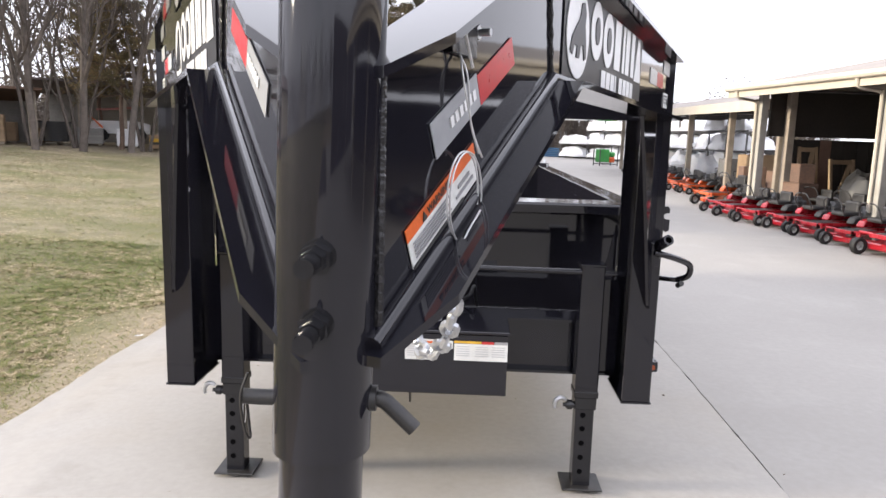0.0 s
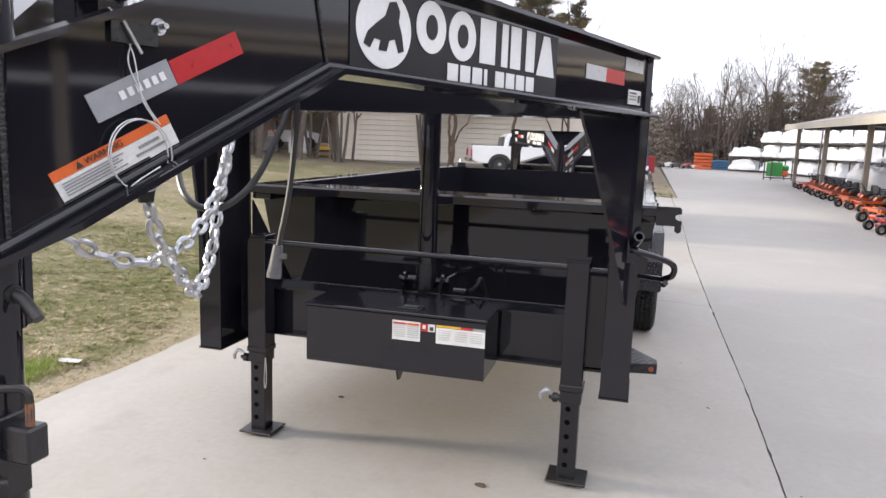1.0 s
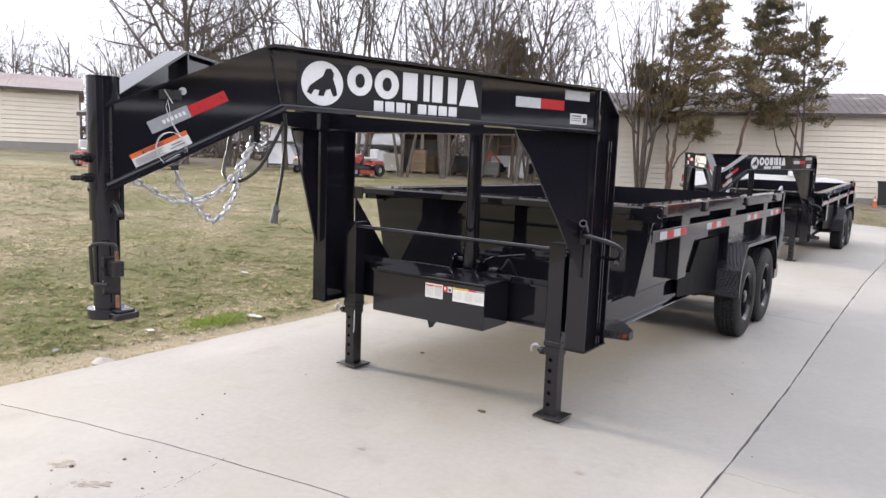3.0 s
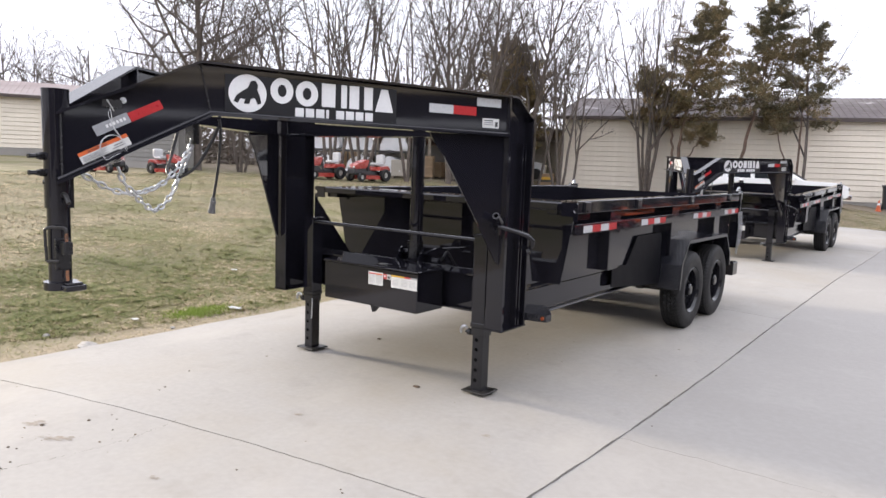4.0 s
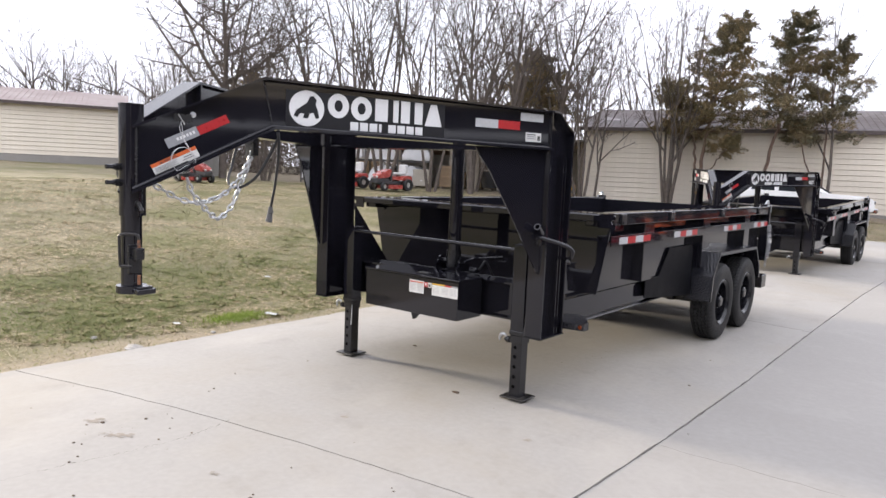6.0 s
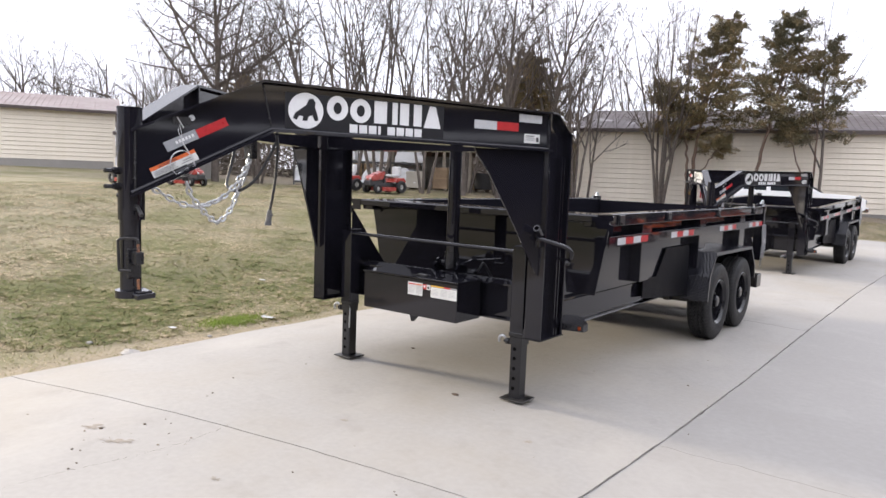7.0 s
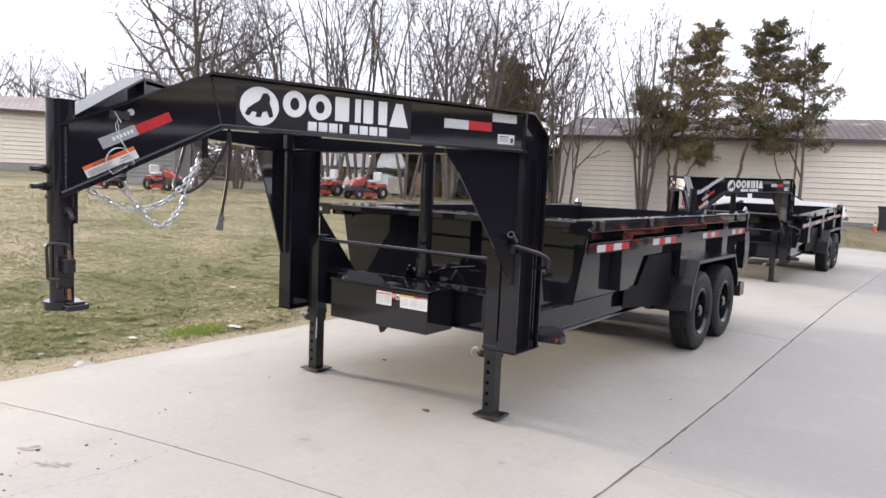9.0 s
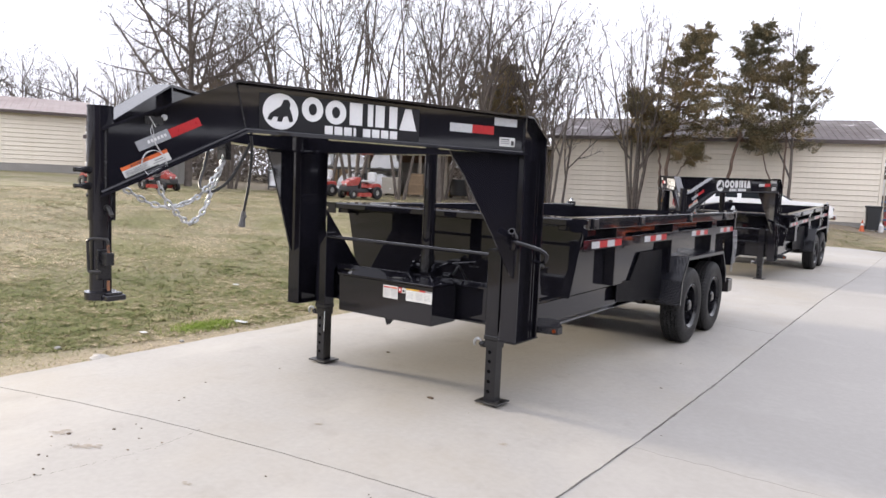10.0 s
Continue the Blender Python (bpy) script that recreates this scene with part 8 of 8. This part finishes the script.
    for k in range(9):
        I = new("implement")
        I.matrix_basis = pose(1.7 + 0.42 * k, 61.5 + rng.uniform(-1.2, 1.2), -0.05, 0, 0, rng.uniform(-40, 40)) @ Matrix.Diagonal((rng.uniform(0.5, 0.85), 0.8, rng.uniform(0.6, 1.0), 1))
        mat = (CONTAINER_RED, RACK_STEEL, CONTAINER_RED, WRAP, RACK_STEEL)[k % 5]
        tagged(I, ("low red farm implement", "low dark farm implement", "low red farm implement", "pale wrapped implement", "low dark farm implement")[k % 5] + " at the drive's end", "implement", "implements at the drive's end")
        bm = bmesh.new()
        prism(bm, [(-0.8, 0.15), (0.8, 0.15), (0.7, 0.4), (0.1, 0.5), (-0.6, 0.42)], plane_frame((0, 0.5, 0), (1, 0, 0)), 0, 1.0)
        part("deck", bm, mat, I)
        bm = bmesh.new()
        sweep(bm, [(-0.5, 0, 0.4), (-0.1 + 0.05 * k, 0, 0.95), (0.5, 0, 0.4)], 0.035, 6)
        part("hitch_frame", bm, RACK_STEEL, I)
        for sd in (-1, 1):
            bm = bmesh.new()
            cyl(bm, (sd * 0.6, -0.55, 0.2), (sd * 0.6, -0.45, 0.2), 0.17, seg=14)
            part("wheel", bm, RUBBER, I)
    for x, y, mat, lab, sz in ((5.6, 60.6, MOWER_ORANGE, "orange slatted crate at the drive's end", 1.3), (6.9, 60.4, BLUE_STEEL, "blue steel bin at the drive's end", 0.75)):
        K = new("steel_crate")
        K.matrix_basis = pose(x, y, -0.05)
        tagged(K, lab, "crate")
        for k in range(5):
            bm = bmesh.new()
            box(bm, -0.65, 0.65, -0.6, 0.6, 0.05 + sz * k / 5, 0.03 + sz * (k + 0.8) / 5, 0.01)
            part("slat", bm, mat, K)


corner_things()


# ---- small things on the ground ----
def stone(x, y, sx, sy, sz, seed, mat, name, label, category):
    bm = bmesh.new()
    bmesh.ops.create_icosphere(bm, subdivisions=2, radius=1)
    for v in bm.verts:
        f = 1 + 0.35 * noise.noise(v.co * 1.3 + Vector((seed, 0, 0)))
        v.co = Vector((v.co.x * sx * f, v.co.y * sy * f, max(-0.4, v.co.z) * sz * f))
    z = float(ground_z(np.array(x), np.array(y))) if x < EDGE else float(slab_z(x))
    solo(name, bm, mat, label, category, at=Matrix.Translation((x, y, z + sz * 0.3)))


stone(-2.42, 2.29, 0.12, 0.065, 0.03, 1, STONE, "stone", "flat pale stone at the edge of the lawn", "stone")
stone(-2.5, 3.12, 0.03, 0.022, 0.016, 2, STONE, "stone", "small pale stone in the grass", "stone")
stone(-2.95, 2.2, 0.035, 0.03, 0.02, 3, STONE, "stone", "small pale stone in the grass", "stone")
for k, (x, y) in enumerate(((-2.76, 4.02), (-2.96, 3.02), (-4.6, 5.4), (-2.4, 5.6))):
    bm = bmesh.new()
    s = (0.075, 0.045, 0.05, 0.03)[k]
    g = [[bm.verts.new(((i - 2) * s / 2, (j - 1) * s / 2, 0.012 * noise.noise(Vector((i * 1.3, j * 1.7, k))) + 0.015)) for j in range(3)] for i in range(5)]
    for i in range(4):
        for j in range(2):
            bm.faces.new((g[i][j], g[i + 1][j], g[i + 1][j + 1], g[i][j + 1]))
    z = float(ground_z(np.array(x), np.array(y)))
    solo("paper_scrap", bm, PAPER, "crumpled white paper scrap in the grass", "litter", "litter on the lawn", at=Matrix.Translation((x, y, z + 0.01)))
stone(0.442, 3.09, 0.03, 0.018, 0.008, 0, DEAD_LEAF, "dead_leaf", "curled dead leaf on the concrete", "leaf")
stone(-0.62, 3.9, 0.02, 0.013, 0.006, 6, DEAD_LEAF, "dead_leaf", "curled dead leaf on the concrete", "leaf")


def smear(x, y, sx, sy, seed, turn=0.35):
    """A thin film of dried dirt with an uneven edge, thinning out in flecks."""
    r = random.Random(seed)
    bm = bmesh.new()
    ca, sa = math.cos(turn), math.sin(turn)
    for fleck in range(26):
        u, v = r.gauss(0, 0.5) * sx, r.gauss(0, 0.5) * sy
        size = r.uniform(0.1, 0.42) * math.exp(-1.2 * (u / sx) ** 2)
        pts = []
        for k in range(14):
            a = 2 * math.pi * k / 14
            f = size * (1 + 0.45 * noise.noise(Vector((math.cos(a) * 1.4, math.sin(a) * 1.4, seed * 9 + fleck))))
            p, q = u + sx * f * math.cos(a), v + sy * f * math.sin(a)
            px, py = x + ca * p - sa * q, y + sa * p + ca * q
            pts.append(bm.verts.new((px, py, float(slab_z(px)) + 0.0015 + 0.00004 * fleck)))
        bm.faces.new(pts)
    solo("dirt_smear", bm, DIRT_FILM, "dried smear of tan dirt on the concrete", "dirt", "dirt on the concrete")


for k, (x, y, sx, sy) in enumerate(((-0.74, 1.15, 0.07, 0.03), (-0.43, 1.12, 0.1, 0.028), (0.38, 1.19, 0.03, 0.015), (2.47, 4.6, 0.07, 0.04), (2.2, 4.5, 0.05, 0.03), (2.35, 3.31, 0.05, 0.02), (2.5, 4.1, 0.05, 0.025), (1.25, 2.72, 0.035, 0.02), (0.25, 2.2, 0.03, 0.02))):
    smear(x, y, sx, sy, k)
clods = [(-0.68, 1.16, 13), (-0.56, 1.36, 11), (-0.49, 0.91, 9), (-0.44, 0.93, 6), (-0.29, 0.84, 7), (-0.25, 0.78, 8), (0.71, 1.16, 10), (0.69, 1.19, 7), (0.70, 1.13, 6), (0.13, 0.63, 8),
         (-0.55, 1.49, 5), (-0.46, 1.47, 6), (-0.32, 1.37, 6), (1.13, 1.68, 6), (1.1, 1.7, 5), (2.16, 4.58, 8), (2.42, 4.08, 6), (2.56, 4.18, 7), (2.47, 4.79, 7), (2.52, 4.72, 6), (2.58, 4.66, 5), (1.56, 4.62, 9), (1.9, 3.6, 5), (-1.0, 2.3, 7), (-0.79, 1.98, 8), (-0.76, 1.92, 6), (0.59, 1.5, 6)]
for k, (x, y, mm) in enumerate(clods):
    stone(x, y, mm * 0.0011, mm * 0.0008, mm * 0.0005, k, DEAD_LEAF, "dirt_clod", "dark clod of dried mud on the concrete", "dirt")
rc = random.Random(77)
for k in range(70):
    x, y = (rc.gauss(-0.55, 0.2), rc.gauss(1.16, 0.09)) if k < 16 else (rc.uniform(-1.6, 3.2), rc.uniform(0.9, 6.5))
    s = rc.uniform(0.002, 0.005) + (0.004 if k % 7 == 3 else 0.0)
    stone(x, y, s, s * 0.7, s * 0.35, k, DIRT, "dirt_crumb", "small crumb of dirt on the concrete", "dirt")


def green_tuft():
    rng = np.random.default_rng(6)
    n = 3200
    x = -2.88 + rng.normal(0, 0.085, n)
    y = 3.68 + rng.normal(0, 0.2, n) * (0.6 + 0.5 * rng.random(n))
    z = ground_z(x, y)
    h = 0.015 + 0.03 * rng.random(n)
    a = rng.random(n) * 6.283
    v = np.empty((n, 3, 3))
    w = 0.005
    v[:, 0] = np.stack([x - np.cos(a) * w, y - np.sin(a) * w, z - 0.01], 1)
    v[:, 1] = np.stack([x + np.cos(a) * w, y + np.sin(a) * w, z - 0.01], 1)
    v[:, 2] = np.stack([x + rng.normal(0, 0.02, n), y + rng.normal(0, 0.02, n), z + h], 1)
    solo("green_grass_tuft", finish("green_grass_tuft", v.reshape(-1, 3), np.arange(3 * n).reshape(-1, 3), GREEN_BLADE), None, "bright green grass tuft by the concrete", "grass", kind="stuff")


green_tuft()

# unseen wall added behind the camera to darken what the paint reflects
solo("wall_south", boxes((4, 24, -15.3, -15.0, -0.3, 3.6)), ROOF_METAL, "plain grey-brown wall added out of view to darken reflections", "wall", kind="structure")
